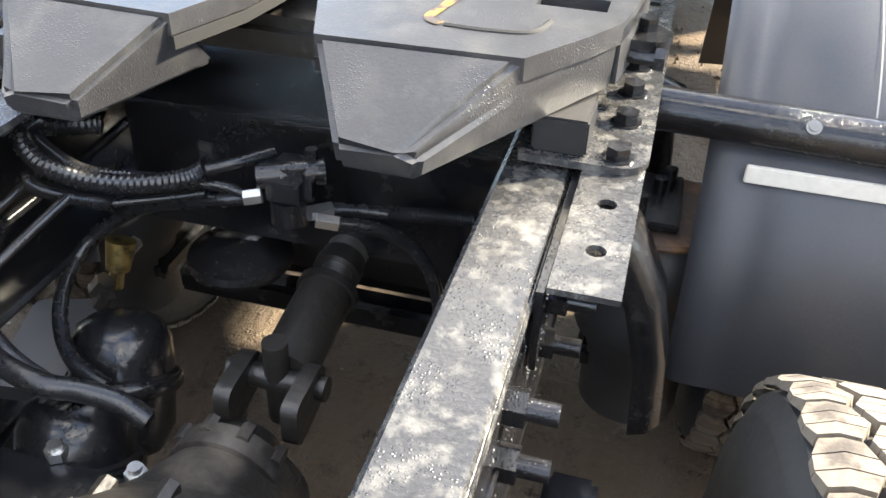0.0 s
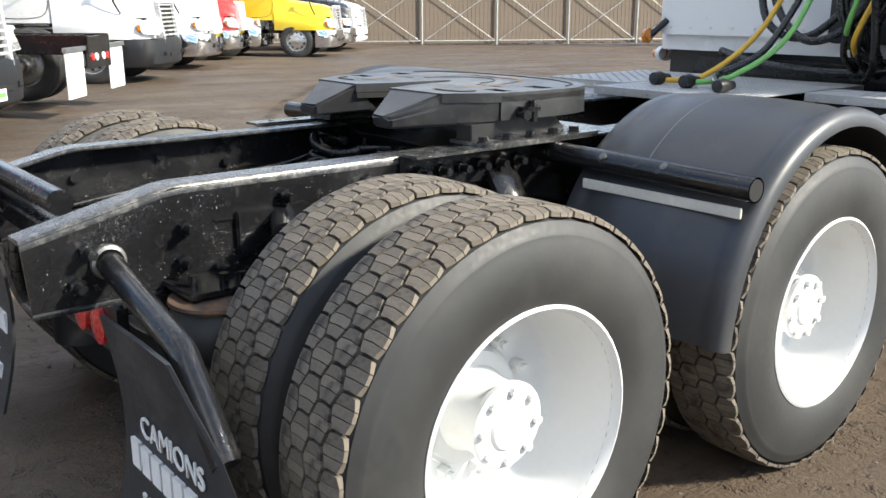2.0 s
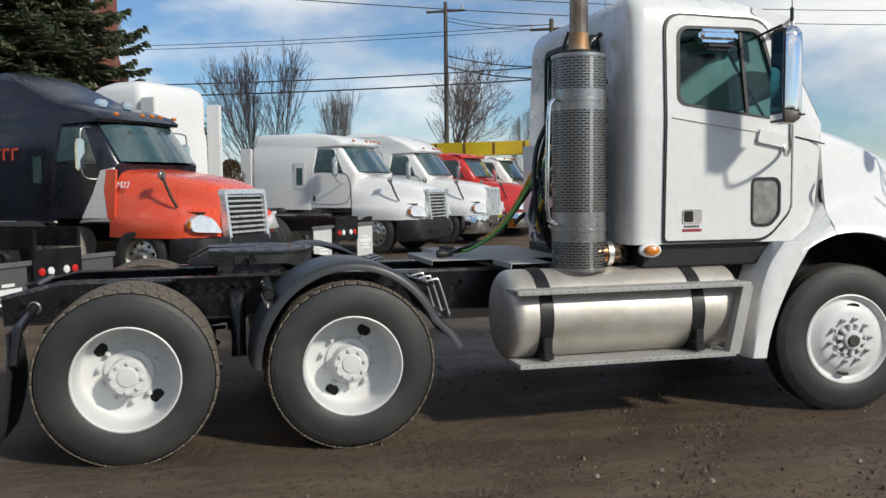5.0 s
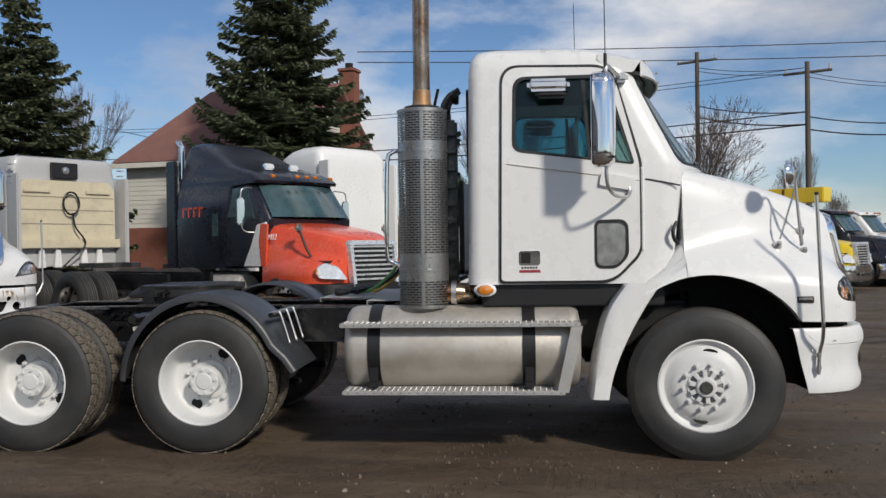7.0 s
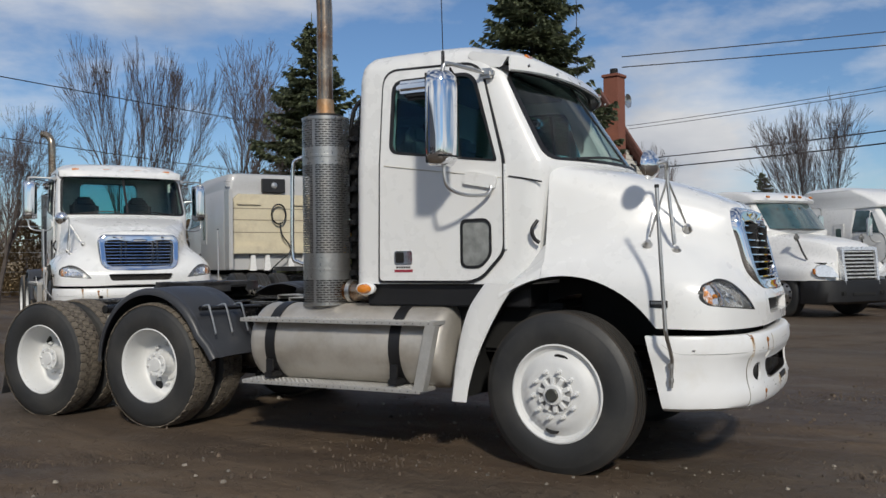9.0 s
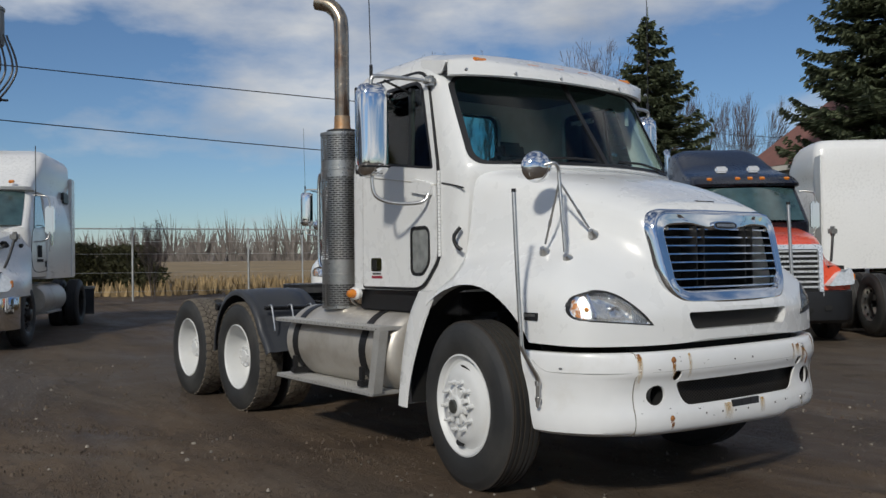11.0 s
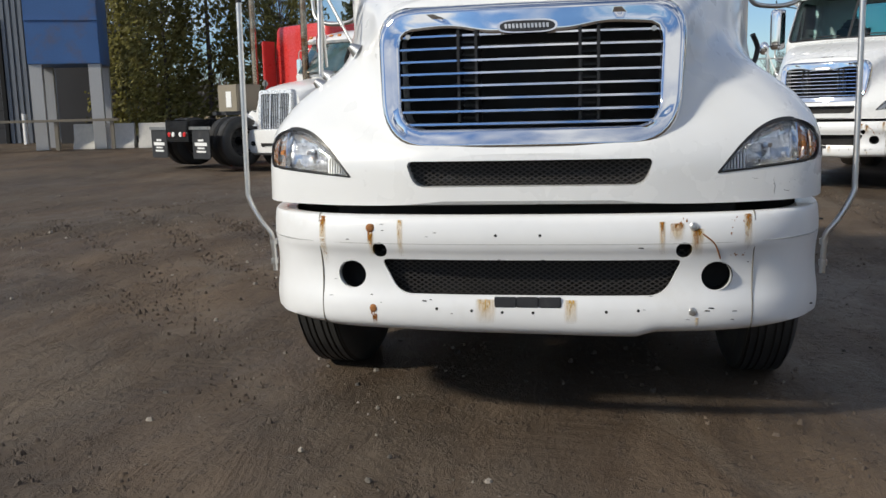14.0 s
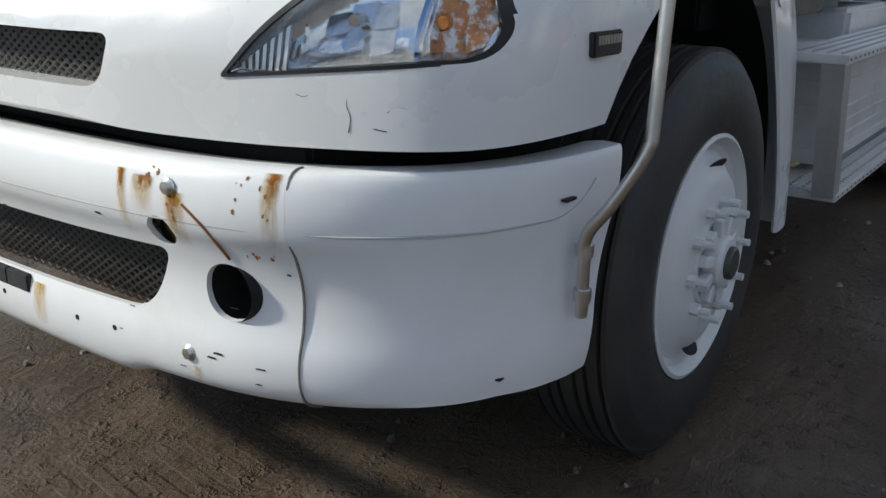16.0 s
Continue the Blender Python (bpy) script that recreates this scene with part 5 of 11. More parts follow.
# ---- exhaust stack ----
SX, SY = 0.905, 2.27
stack = part("exhaust_stack", rod(bmesh.new(), (SX, SY, 1.05), (SX, SY, 2.50), 0.13, 28), GREASE, truck, "vertical exhaust with slotted heat shield")
bm = bmesh.new()
uv = bm.loops.layers.uv.new("UVMap")
R, seg = 0.182, 48
levels = [1.035, 1.10, 1.22, 1.42, 1.60, 1.82, 2.0, 2.10, 2.24, 2.40, 2.462]
vs = [[bm.verts.new((SX + R * math.cos(a), SY + R * math.sin(a), z)) for a in np.linspace(0, 2 * math.pi, seg, endpoint=False)] for z in levels]
for i in range(len(levels) - 1):
    for k in range(seg):
        f = bm.faces.new((vs[i][k], vs[i][(k + 1) % seg], vs[i + 1][(k + 1) % seg], vs[i + 1][k]))
        plain = i in (2, 7) or k % 16 == 0
        for lp, (kk, zz) in zip(f.loops, ((k, levels[i]), (k + 1, levels[i]), (k + 1, levels[i + 1]), (k, levels[i + 1]))):
            lp[uv].uv = (kk * 2 * math.pi * R / seg, zz)
        f.material_index = 1 if plain else 0
shield = part("heat_shield", bm, [SLOTTED, SHIELD_STEEL], stack, "slotted stainless heat shield")
for z in (1.035, 1.30, 2.17, 2.462):
    part("shield_band", lathe(bmesh.new(), [(0.181, z - 0.012), (0.186, z - 0.010), (0.186, z + 0.010), (0.181, z + 0.012)], (SX, SY, 0), "z", 48), SHIELD_STEEL, shield)
bm = lathe(bmesh.new(), [(0.075, 2.44), (0.085, 2.45), (0.085, 2.50), (0.068, 2.53), (0.066, 2.62)], (SX, SY, 0), "z", 28)
part("stack_collar", bm, mat("rusted_collar", (0.30, 0.17, 0.08), 0.55, metal=0.5, vary=0.3, scale=14, fine=60, dirt=(0.34, 0.30, 0.24), dirt_at=(0.45, 0.7), dirt_scale=9), stack, "rusty clamp collar")
pts = [(SX, SY, 2.50), (SX, SY, 3.0), (SX, SY, 3.35), (SX + 0.012, SY - 0.02, 3.47), (SX + 0.06, SY - 0.085, 3.56), (SX + 0.13, SY - 0.18, 3.60)]
part("tail_pipe", tube(bmesh.new(), pts, 0.062, 22, 40, cap=False), STACK, stack, "heat-stained curved pipe")
pts = [(SX + 0.06, SY - 0.17, 1.34), (SX + 0.08, SY - 0.22, 1.36), (SX + 0.09, SY - 0.26, 1.42), (SX + 0.09, SY - 0.26, 1.8), (SX + 0.09, SY - 0.25, 2.1), (SX + 0.08, SY - 0.22, 2.16), (SX + 0.05, SY - 0.17, 2.18)]
part("grab_rail", tube(bmesh.new(), pts, 0.016, 10, 24), CHROME, stack, "chrome grab rail")
bm = tube(bmesh.new(), [(SX, SY, 1.12), (SX - 0.02, SY + 0.22, 1.13), (SX - 0.10, SY + 0.36, 1.11), (SX - 0.35, SY + 0.50, 1.05)], 0.075, 20, 22)
part("exhaust_elbow", bm, STACK, stack, "tarnished exhaust pipe")
part("elbow_clamp", lathe(bmesh.new(), [(0.078, -0.02), (0.088, -0.018), (0.088, 0.018), (0.078, 0.02)], (SX - 0.02, SY + 0.22, 1.13), "y", 24), STEEL, stack)
bm = B(0.70, 0.80, 2.42, 2.52, 1.05, 2.42, 0.02)
for k in range(9):
    box(bm, 0.80, 0.86, 2.43, 2.51, 1.25 + 0.13 * k, 1.29 + 0.13 * k, 0.006)
part("stack_bracket", bm, FRAME_BLACK, stack, "black stepped exhaust bracket")


# ---- cab ----
def cab_w(z):
    return 1.04 if z < 2.05 else 1.04 - 0.05 * (z - 2.05) / 0.65


def cab_front(z, side):
    """How far forward the front of the cab reaches at height z, at its side or its middle."""
    s = np.interp(z, [1.19, 1.9, 2.02, 2.70, 2.78, 2.86, 2.9], [4.05, 4.12, 4.12, 3.78, 3.72, 3.55, 3.4])
    c = np.interp(z, [1.19, 1.9, 2.02, 2.70, 2.78, 2.86, 2.9], [4.10, 4.30, 4.44, 3.98, 3.90, 3.70, 3.5])
    return s if side else c


def cab_ring(z, inset=0.0, grow=0.0):
    w, s, c = cab_w(z) - inset, cab_front(z, True) - inset, cab_front(z, False) - inset
    y0 = np.interp(z, [1.19, 2.70, 2.80, 2.86, 2.9], [2.600, 2.615, 2.63, 2.665, 2.75]) + inset
    w = min(w, np.interp(z, [2.70, 2.80, 2.86, 2.9], [0.99, 0.965, 0.89, 0.76]) - inset) if z > 2.7 else w
    r = 0.10
    half = [(0, y0), (w * 0.5, y0), (w - r, y0)]
    half += [(w - r + r * math.sin(a), y0 + r - r * math.cos(a)) for a in np.linspace(0.25, math.pi / 2, 6)]
    half += [(w, y) for y in np.linspace(y0 + 0.3, s - 0.14, 6)]
    half += [(w - 0.012, s - 0.05), (w - 0.045, s)]
    half += [((w - 0.045) * u, s + (c - s) * (1 - u * u)) for u in (0.9, 0.75, 0.6, 0.4, 0.2, 0.0)]
    ring = half + [(-x, y) for x, y in reversed(half[1:-1])]
    return [Vector((x, y, z + 0.032 * np.clip((z - 2.55) / 0.2, 0, 1))) for x, y in ring]


ZS = [1.19, 1.22, 1.6, 1.95, 2.02, 2.05, 2.2, 2.4, 2.6, 2.70, 2.74, 2.78, 2.82, 2.86, 2.885, 2.90]
cab = part("cab", loft(bmesh.new(), [cab_ring(z) for z in ZS]), WHITE, truck, "white painted day cab shell")
inner = loft(bmesh.new(), [cab_ring(z, 0.045) for z in [1.26, 1.6, 1.95, 2.02, 2.05, 2.2, 2.4, 2.6, 2.70, 2.76, 2.80]])
WIND = rounded([(-0.978, 2.045), (0.978, 2.045), (0.932, 2.70), (-0.932, 2.70)], [0.10, 0.10, 0.12, 0.12], 8)
DOORWIN = rounded([(2.938, 2.150), (3.785, 2.04), (3.595, 2.675), (2.950, 2.675)], [0.07, 0.03, 0.10, 0.09], 7)
KICK = rounded([(3.515, 1.635), (3.515, 1.31), (3.66, 1.31), (3.735, 1.39), (3.735, 1.60), (3.70, 1.635)], [0.045, 0.05, 0.04, 0.04, 0.04, 0.05], 5)
BACKWIN = rounded([(-0.50, 2.05), (0.50, 2.05), (0.49, 2.68), (-0.49, 2.68)], 0.09, 7)
cut(cab, inner,
    prism(bmesh.new(), WIND, 3.66, 5.0, lambda u, v, d: (u, d, v)),
    prism(bmesh.new(), DOORWIN, -1.3, 1.3, lambda u, v, d: (d, u, v)),
    prism(bmesh.new(), BACKWIN, 2.5, 2.8, lambda u, v, d: (u, d, v)))
# windscreen, two bent halves with a black surround
for side in (1, -1):
    rows = []
    for z in np.linspace(2.035, 2.70, 10):
        w = cab_w(z) - 0.045
        lim = np.interp(z, [2.035, 2.7], [0.988, 0.942])
        rows.append([Vector((side * x, cab_front(z, True) + (cab_front(z, False) - cab_front(z, True)) * (1 - (x / w) ** 2) - 0.016, z)) for x in np.linspace(0.008, lim, 12)])
    bm = loft(bmesh.new(), rows, closed=False)
    pane = part("windscreen_pane", bm, WIND_GLASS, cab, "tinted windscreen glass")
    pane.visible_shadow = False
rows = []
for z in np.linspace(2.03, 2.70, 8):
    rows.append([Vector((x, cab_front(z, False) + d, z)) for x, d in ((-0.018, -0.02), (-0.018, -0.005), (0.018, -0.005), (0.018, -0.02))])
part("windscreen_divider", loft(bmesh.new(), rows), BLACK, cab)


def on_front(u, v, d):
    w = cab_w(v) - 0.045
    return (u, cab_front(v, True) + (cab_front(v, False) - cab_front(v, True)) * (1 - min(1, abs(u) / w) ** 2) + d, v)


small = [(x * 0.975, 2.365 + (z - 2.365) * 0.955) for x, z in WIND]
big = [(x * 1.012, 2.365 + (z - 2.365) * 1.02) for x, z in WIND]
part("windscreen_gasket", prism(bmesh.new(), big, -0.008, 0.006, on_front, [small], step=0.06), BLACK, cab, "black rubber gasket")
for side in (1, -1):
    b = Vector(on_front(side * 0.35, 2.05, 0.02))
    bm = tube(bmesh.new(), [on_front(side * 0.75, 2.055, 0.03), on_front(side * 0.40, 2.085, 0.02), on_front(side * 0.12, 2.08, 0.015)], 0.009, 6, 14)
    part("wiper", bm, BLACK, cab)
# back window
pane = part("rear_window_pane", prism(bmesh.new(), [(x * 1.01, 2.3 + (z - 2.3) * 1.03) for x, z in BACKWIN], 2.605, 2.61, lambda u, v, d: (u, d, v)), GLASS, cab)
pane.visible_shadow = False
part("rear_window_gasket", prism(bmesh.new(), [(x * 1.03, 2.315 + (z - 2.315) * 1.07) for x, z in BACKWIN], 2.575, 2.595, lambda u, v, d: (u, d, v), [[(x * 0.98, 2.315 + (z - 2.315) * 0.96) for x, z in BACKWIN]]), BLACK, cab)
# roof visor with marker lamps
rows = []
for x in np.linspace(-0.97, 0.97, 27):
    u = abs(x) / 0.97
    k = 1 - u * u
    e = u ** 6
    pts = [(3.56 + 0.02 * k, 2.905 + 0.025 * k - 0.07 * e), (3.74 + 0.05 * k, 2.870 + 0.020 * k - 0.07 * e), (3.86 + 0.06 * k, 2.822 - 0.04 * e), (3.925 + 0.105 * k - 0.06 * e, 2.760 + 0.004 * k), (3.945 + 0.145 * k - 0.08 * e, 2.680 + 0.002 * k)]
    line = crv(pts, 12)
    rows.append([Vector((x, y, z)) for y, z in line] + [Vector((x, y - 0.014, z - 0.010)) for y, z in line[::-1]])
visor = part("sun_visor", loft(bmesh.new(), rows), WHITE, cab, "white moulded roof visor")
part("visor_shade", loft(bmesh.new(), [[r[10] + Vector((0, -0.02, -0.004)), r[10] + Vector((0, -0.02, -0.03)), r[4] + Vector((0, -0.10, -0.075)), r[4] + Vector((0, -0.10, -0.05))] for r in rows]), BLACK, visor)
for side in (1, -1):
    part("visor_cheek", prism(bmesh.new(), rounded([(3.54, 2.80), (3.56, 2.836), (3.74, 2.800), (3.85, 2.775), (3.80, 2.70), (3.66, 2.71)], 0.01, 2), 0.95, 0.982, lambda u, v, d, s=side: (s * d, u, v)), WHITE, visor)
for x in (-0.725, -0.25, 0.0, 0.25, 0.725):
    u = abs(x) / 0.97
    y, z = 3.886 + 0.052 * (1 - u * u), 2.798
    bm = B(-0.056, 0.056, -0.014, 0.010, -0.022, 0.022, 0.006, pose(x, y, z, 38))
    part("marker_lamp", bm, ORANGE, visor, "amber roof marker lamp")
for x in (-0.52, 0.12, 0.52, 0.9, -0.9):
    u = abs(x) / 0.97
    part("visor_screw", rod(bmesh.new(), (x, 3.95 + 0.12 * (1 - u * u), 2.70), (x, 3.965 + 0.125 * (1 - u * u), 2.705), 0.010, 10), STEEL, visor)
# doors
DOOR = rounded([(2.842, 1.215), (3.635, 1.215), (3.825, 1.415), (3.825, 2.04), (3.645, 2.735), (2.865, 2.755)], [0.03, 0.10, 0.06, 0.05, 0.14, 0.13], 7)


def grow(ring, d):
    c = np.mean(np.array(ring), 0)
    out = []
    for p in ring:
        v = np.array(p) - c
        out.append(tuple(np.array(p) + v / np.linalg.norm(v) * d))
    return out


for side in (1, -1):
    def on_side(u, v, d, s=side):
        return (s * (cab_w(v) + d), u, v)
    part("door_seal", prism(bmesh.new(), grow(DOOR, 0.022), 0.001, 0.0135, on_side, [grow(DOORWIN, 0.03)], step=0.08), BLACK, cab)
    door = part("door", prism(bmesh.new(), DOOR, 0.003, 0.020, on_side, [DOORWIN, KICK], step=0.08), WHITE, cab, "white cab door with kick window")
    part("window_gasket", prism(bmesh.new(), grow(DOORWIN, 0.012), 0.006, 0.0235, on_side, [grow(DOORWIN, -0.016)], step=0.08), BLACK, door)
    pane = part("door_window_pane", prism(bmesh.new(), grow(DOORWIN, 0.004), -0.012, -0.008, on_side, step=0.1), GLASS, door)
    pane.visible_shadow = False
    part("kick_gasket", prism(bmesh.new(), grow(KICK, 0.012), 0.006, 0.026, on_side, [grow(KICK, -0.010)]), BLACK, door)
    # opaque pane: mottled grey stands for reflections and light through the glass
    part("kick_pane", prism(bmesh.new(), KICK, 0.0142, 0.0165, on_side), mat("kick_pane_sheen", (0.22, 0.23, 0.225), 0.08, vary=0.5, scale=5, fine=14, coat=1.0), door, "small dark kick window")
    part("window_bar", loft(bmesh.new(), [[Vector(on_side(y + a, z, b)) for a, b in ((-0.012, -0.015), (0.012, -0.015), (0.012, 0.012), (-0.012, 0.012))] for y, z in ((3.48, 2.085), (3.44, 2.65))]), BLACK, door)
    bm = tube(bmesh.new(), [on_side(2.89, 2.055, 0.021), on_side(3.2, 2.01, 0.021), on_side(3.6, 1.955, 0.021), on_side(3.83, 1.92, 0.021)], 0.004, 6, 16)
    part("body_crease", bm, PALE, door)
    bm = prism(bmesh.new(), rounded([(2.97, 1.33), (3.12, 1.33), (3.12, 1.43), (2.97, 1.43)], 0.02), 0.018, 0.026, on_side)
    handle = part("door_handle", bm, CHROME, door, "chrome paddle handle in a dark cup")
    part("handle_cup", prism(bmesh.new(), rounded([(2.982, 1.342), (3.05, 1.342), (3.05, 1.418), (2.982, 1.418)], 0.012), 0.024, 0.028, on_side), DARK, handle)
    part("maker_plate", prism(bmesh.new(), [(2.97, 1.275), (3.12, 1.275), (3.12, 1.295), (2.97, 1.295)], 0.0205, 0.022, on_side), mat("red_sticker", (0.28, 0.03, 0.05), 0.5), door, "small red sticker")
    bm = bmesh.new()
    for k in range(6):
        prism(bm, [(2.985 + 0.02 * k, 1.303), (2.999 + 0.02 * k, 1.303), (2.999 + 0.02 * k, 1.318), (2.985 + 0.02 * k, 1.318)], 0.0205, 0.0215, on_side)
    joined(part("maker_print", bm, DARK, door))
    bm = bmesh.new()
    for k in range(24):
        rod(bm, on_side(3.846, 1.43 + 0.0245 * k, 0.012), on_side(3.846, 1.452 + 0.0245 * k, 0.012), 0.011, 8)
    joined(part("door_hinge", bm, WHITE, cab))
    # cowl seam, hood latch and marker
    part("cowl_seam", tube(bmesh.new(), [on_side(3.87, 1.93, 0.003), on_side(4.0, 1.905, 0.003), on_side(4.11, 1.88, 0.003)], 0.006, 6), BLACK, cab)
    part("hood_latch", tube(bmesh.new(), [on_side(4.08, 1.62, 0.01), on_side(4.05, 1.56, 0.04), on_side(4.06, 1.50, 0.03), on_side(4.09, 1.47, 0.01)], 0.013, 8), BLACK, cab, "black rubber hood latch")
    bm = lathe(bmesh.new(), [(0.062, 0), (0.064, 0.03), (0.045, 0.045), (0.0, 0.05)], (0, 0, 0), "x", 24)
    bmesh.ops.transform(bm, matrix=pose(side * 1.045, 2.725, 1.155, 0, 0, 0 if side > 0 else 180) @ Matrix.Diagonal((1, 1.25, 0.75, 1)), verts=bm.verts)
    base = part("side_marker_base", bm, WHITE, cab)
    bm = lathe(bmesh.new(), [(0.044, 0.03), (0.046, 0.05), (0.034, 0.075), (0.0, 0.085)], (0, 0, 0), "x", 24)
    bmesh.ops.transform(bm, matrix=pose(side * 1.045, 2.725, 1.155, 0, 0, 0 if side > 0 else 180) @ Matrix.Diagonal((1, 1.3, 0.8, 1)), verts=bm.verts)
    part("side_marker", bm, ORANGE, base, "amber side marker lamp")
    # west coast mirror on its arms
    arm = part("mirror_arm", tube(bmesh.new(), [(side * 1.03, 3.70, 2.655), (side * 1.14, 3.66, 2.665), (side * 1.36, 3.58, 2.675), (side * 1.405, 3.565, 2.655), (side * 1.405, 3.56, 2.60)], 0.014, 10, 24), STEEL, cab, "bright tubular mirror arm")
    part("arm_foot", B(side * 0.985, side * 1.06, 3.66, 3.76, 2.62, 2.69, 0.02), STEEL, arm)
    part("arm_brace", rod(bmesh.new(), (side * 1.04, 3.50, 2.60), (side * 1.30, 3.56, 2.655), 0.009, 8), BLACK, arm)
    low = [(side * 1.405, 3.56, 2.03), (side * 1.405, 3.56, 1.92), (side * 1.38, 3.58, 1.84), (side * 1.28, 3.64, 1.80), (side * 1.14, 3.72, 1.80), (side * 1.09, 3.75, 1.83), (side * 1.07, 3.75, 1.88)]
    part("lower_arm", tube(bmesh.new(), low, 0.013, 10, 30), STEEL, arm)
    part("lower_foot", prism(bmesh.new(), rounded([(3.54, 1.89), (3.78, 1.845), (3.80, 1.93), (3.56, 1.985)], 0.02), 0.02, 0.045, on_side), WHITE, arm)
    mm = pose(side * 1.39, 3.555, 2.305, 0, 0, side * -12)
    rws = []
    for v in np.linspace(-1, 1, 17):
        k = (1 - abs(v) ** 5) ** 0.4 if abs(v) < 1 else 0.25
        k = 0.80 + 0.20 * k if abs(v) < 1 else 0.72
        ring = [(0.112 * k * math.copysign(abs(math.cos(a)) ** 0.6, math.cos(a)), -0.05 + 0.12 * k * max(0.0, math.sin(a)) ** 0.7) for a in np.linspace(0, math.pi, 15)]
        ring = [(-0.108 * k, -0.07)] + ring[::-1] + [(0.108 * k, -0.07)]
        rws.append([mm @ Vector((x, y, 0.315 * v)) for x, y in ring])
    mirror = part("door_mirror", loft(bmesh.new(), rws), CHROME, cab, "tall rounded chrome door mirror", 60)
    part("mirror_rim", B(-0.108, 0.108, -0.078, -0.066, -0.30, 0.30, 0.005, mm), BLACK, mirror)
    part("mirror_face", B(-0.095, 0.095, -0.082, -0.0785, -0.285, 0.285, 0.0, mm), MIRROR, mirror)
    part("mirror_band", B(-0.10, 0.10, 0.02, 0.074, -0.262, -0.250, 0.004, mm), BLACK, mirror)
    part("mirror_antenna", rod(rod(bmesh.new(), (side * 1.405, 3.56, 2.66), (side * 1.405, 3.56, 2.75), 0.012, 8), (side * 1.405, 3.56, 2.75), (side * 1.425, 3.55, 3.85), 0.0035, 6), BLACK, cab)
    bm = B(-0.02, 0.10, -0.16, 0.14, -0.045, 0.045, 0.03, pose(side * 1.06, 3.20, 2.60, 0, 0, 0), 3)
    part("down_mirror", bm, CHROME, cab, "small chrome look-down mirror")
    part("down_mirror_hood", B(side * 1.05, side * 1.13, 3.10, 3.32, 2.51, 2.565, 0.02), BLACK, cab)
part("cab_skirt", B(-1.0, 1.0, 2.70, 4.0, 1.03, 1.20, 0.01), BLACK, cab)
# near-black block that stands for the shade under the cab
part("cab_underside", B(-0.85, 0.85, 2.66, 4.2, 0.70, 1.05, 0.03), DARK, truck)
# things inside the cab
part("dashboard", loft(bmesh.new(), [[Vector((x, y, z)) for y, z in ((3.70, 1.5), (3.66, 1.88), (3.72, 1.98), (4.02, 2.03), (4.06, 1.5))] for x in (-0.97, -0.5, 0, 0.5, 0.97)]), INTERIOR, cab)
part("cab_floor_trim", B(-0.97, 0.97, 2.68, 4.0, 1.262, 1.30), INTERIOR, cab)
part("headliner", B(-0.86, 0.86, 2.75, 3.6, 2.755, 2.785, 0.01), INTERIOR, cab)
for x in (-0.45, 0.45):
    bm = B(x - 0.25, x + 0.25, 2.95, 3.45, 1.55, 1.72, 0.06, seg=3)
    seat = part("seat", bm, INTERIOR, cab, "dark cloth seat")
    part("backrest", B(-0.24, 0.24, -0.07, 0.07, 0, 0.66, 0.06, pose(x, 2.93, 1.68, 8), 3), INTERIOR, seat)
    part("headrest", B(-0.15, 0.15, -0.05, 0.05, 0, 0.17, 0.045, pose(x, 2.85, 2.26, 8), 3), INTERIOR, seat)
bm = bmesh.new()
tube(bm, [(0.22 * math.cos(a), 0.22 * math.sin(a), 0) for a in np.linspace(0, 2 * math.pi, 20)], 0.014, 8, 40, cap=False)
rod(bm, (-0.2, 0, 0), (0.2, 0, 0), 0.015, 8)
rod(bm, (0, 0, 0), (0, 0.05, -0.3), 0.03, 8)
bmesh.ops.transform(bm, matrix=pose(-0.45, 3.56, 1.93, 30), verts=bm.verts)
part("steering_wheel", bm, BLACK, cab)
part("window_sticker", B(-0.80, -0.76, 3.93, 3.934, 2.46, 2.60, 0, pose(0, -0.05, 0)), PALE, cab)

# ---- back of the cab: panel, hoses and cables ----
part("rear_panel", prism(bmesh.new(), rounded([(-0.97, 1.28), (0.62, 1.28), (0.62, 1.95), (-0.97, 1.95)], 0.03), 2.555, 2.603, lambda u, v, d: (u, d, v)), WHITE, cab, "riveted white rear panel")
bm = bmesh.new()
for u in np.arange(-0.9, 0.6, 0.14):
    for v in (1.32, 1.91):
        rod(bm, (u, 2.556, v), (u, 2.550, v), 0.009, 8)
joined(part("panel_rivets", bm, STEEL, cab))
part("equipment_panel", prism(bmesh.new(), rounded([(0.10, 1.26), (0.66, 1.26), (0.66, 1.98), (0.10, 1.98)], 0.04), 2.520, 2.550, lambda u, v, d: (u, d, v)), BLACK, cab, "black panel carrying hoses and couplings")
part("rear_frame", B(-0.70, 0.70, 2.50, 2.60, 0.98, 1.16, 0.03), FRAME_BLACK, truck)
part("hose_tower", B(0.52, 0.63, 2.36, 2.46, 1.07, 2.52, 0.03), BLACK, truck, "black hose tower")
part("rear_lamp_arm", rod(bmesh.new(), (-0.93, 2.56, 1.36), (-0.99, 2.48, 1.27), 0.02, 8), BLACK, truck)
part("rear_marker", lathe(bmesh.new(), [(0, -0.02), (0.04, -0.015), (0.045, 0.01), (0, 0.02)], (-0.995, 2.46, 1.27), "x", 16), ORANGE, truck)
rnd = random.Random(4)
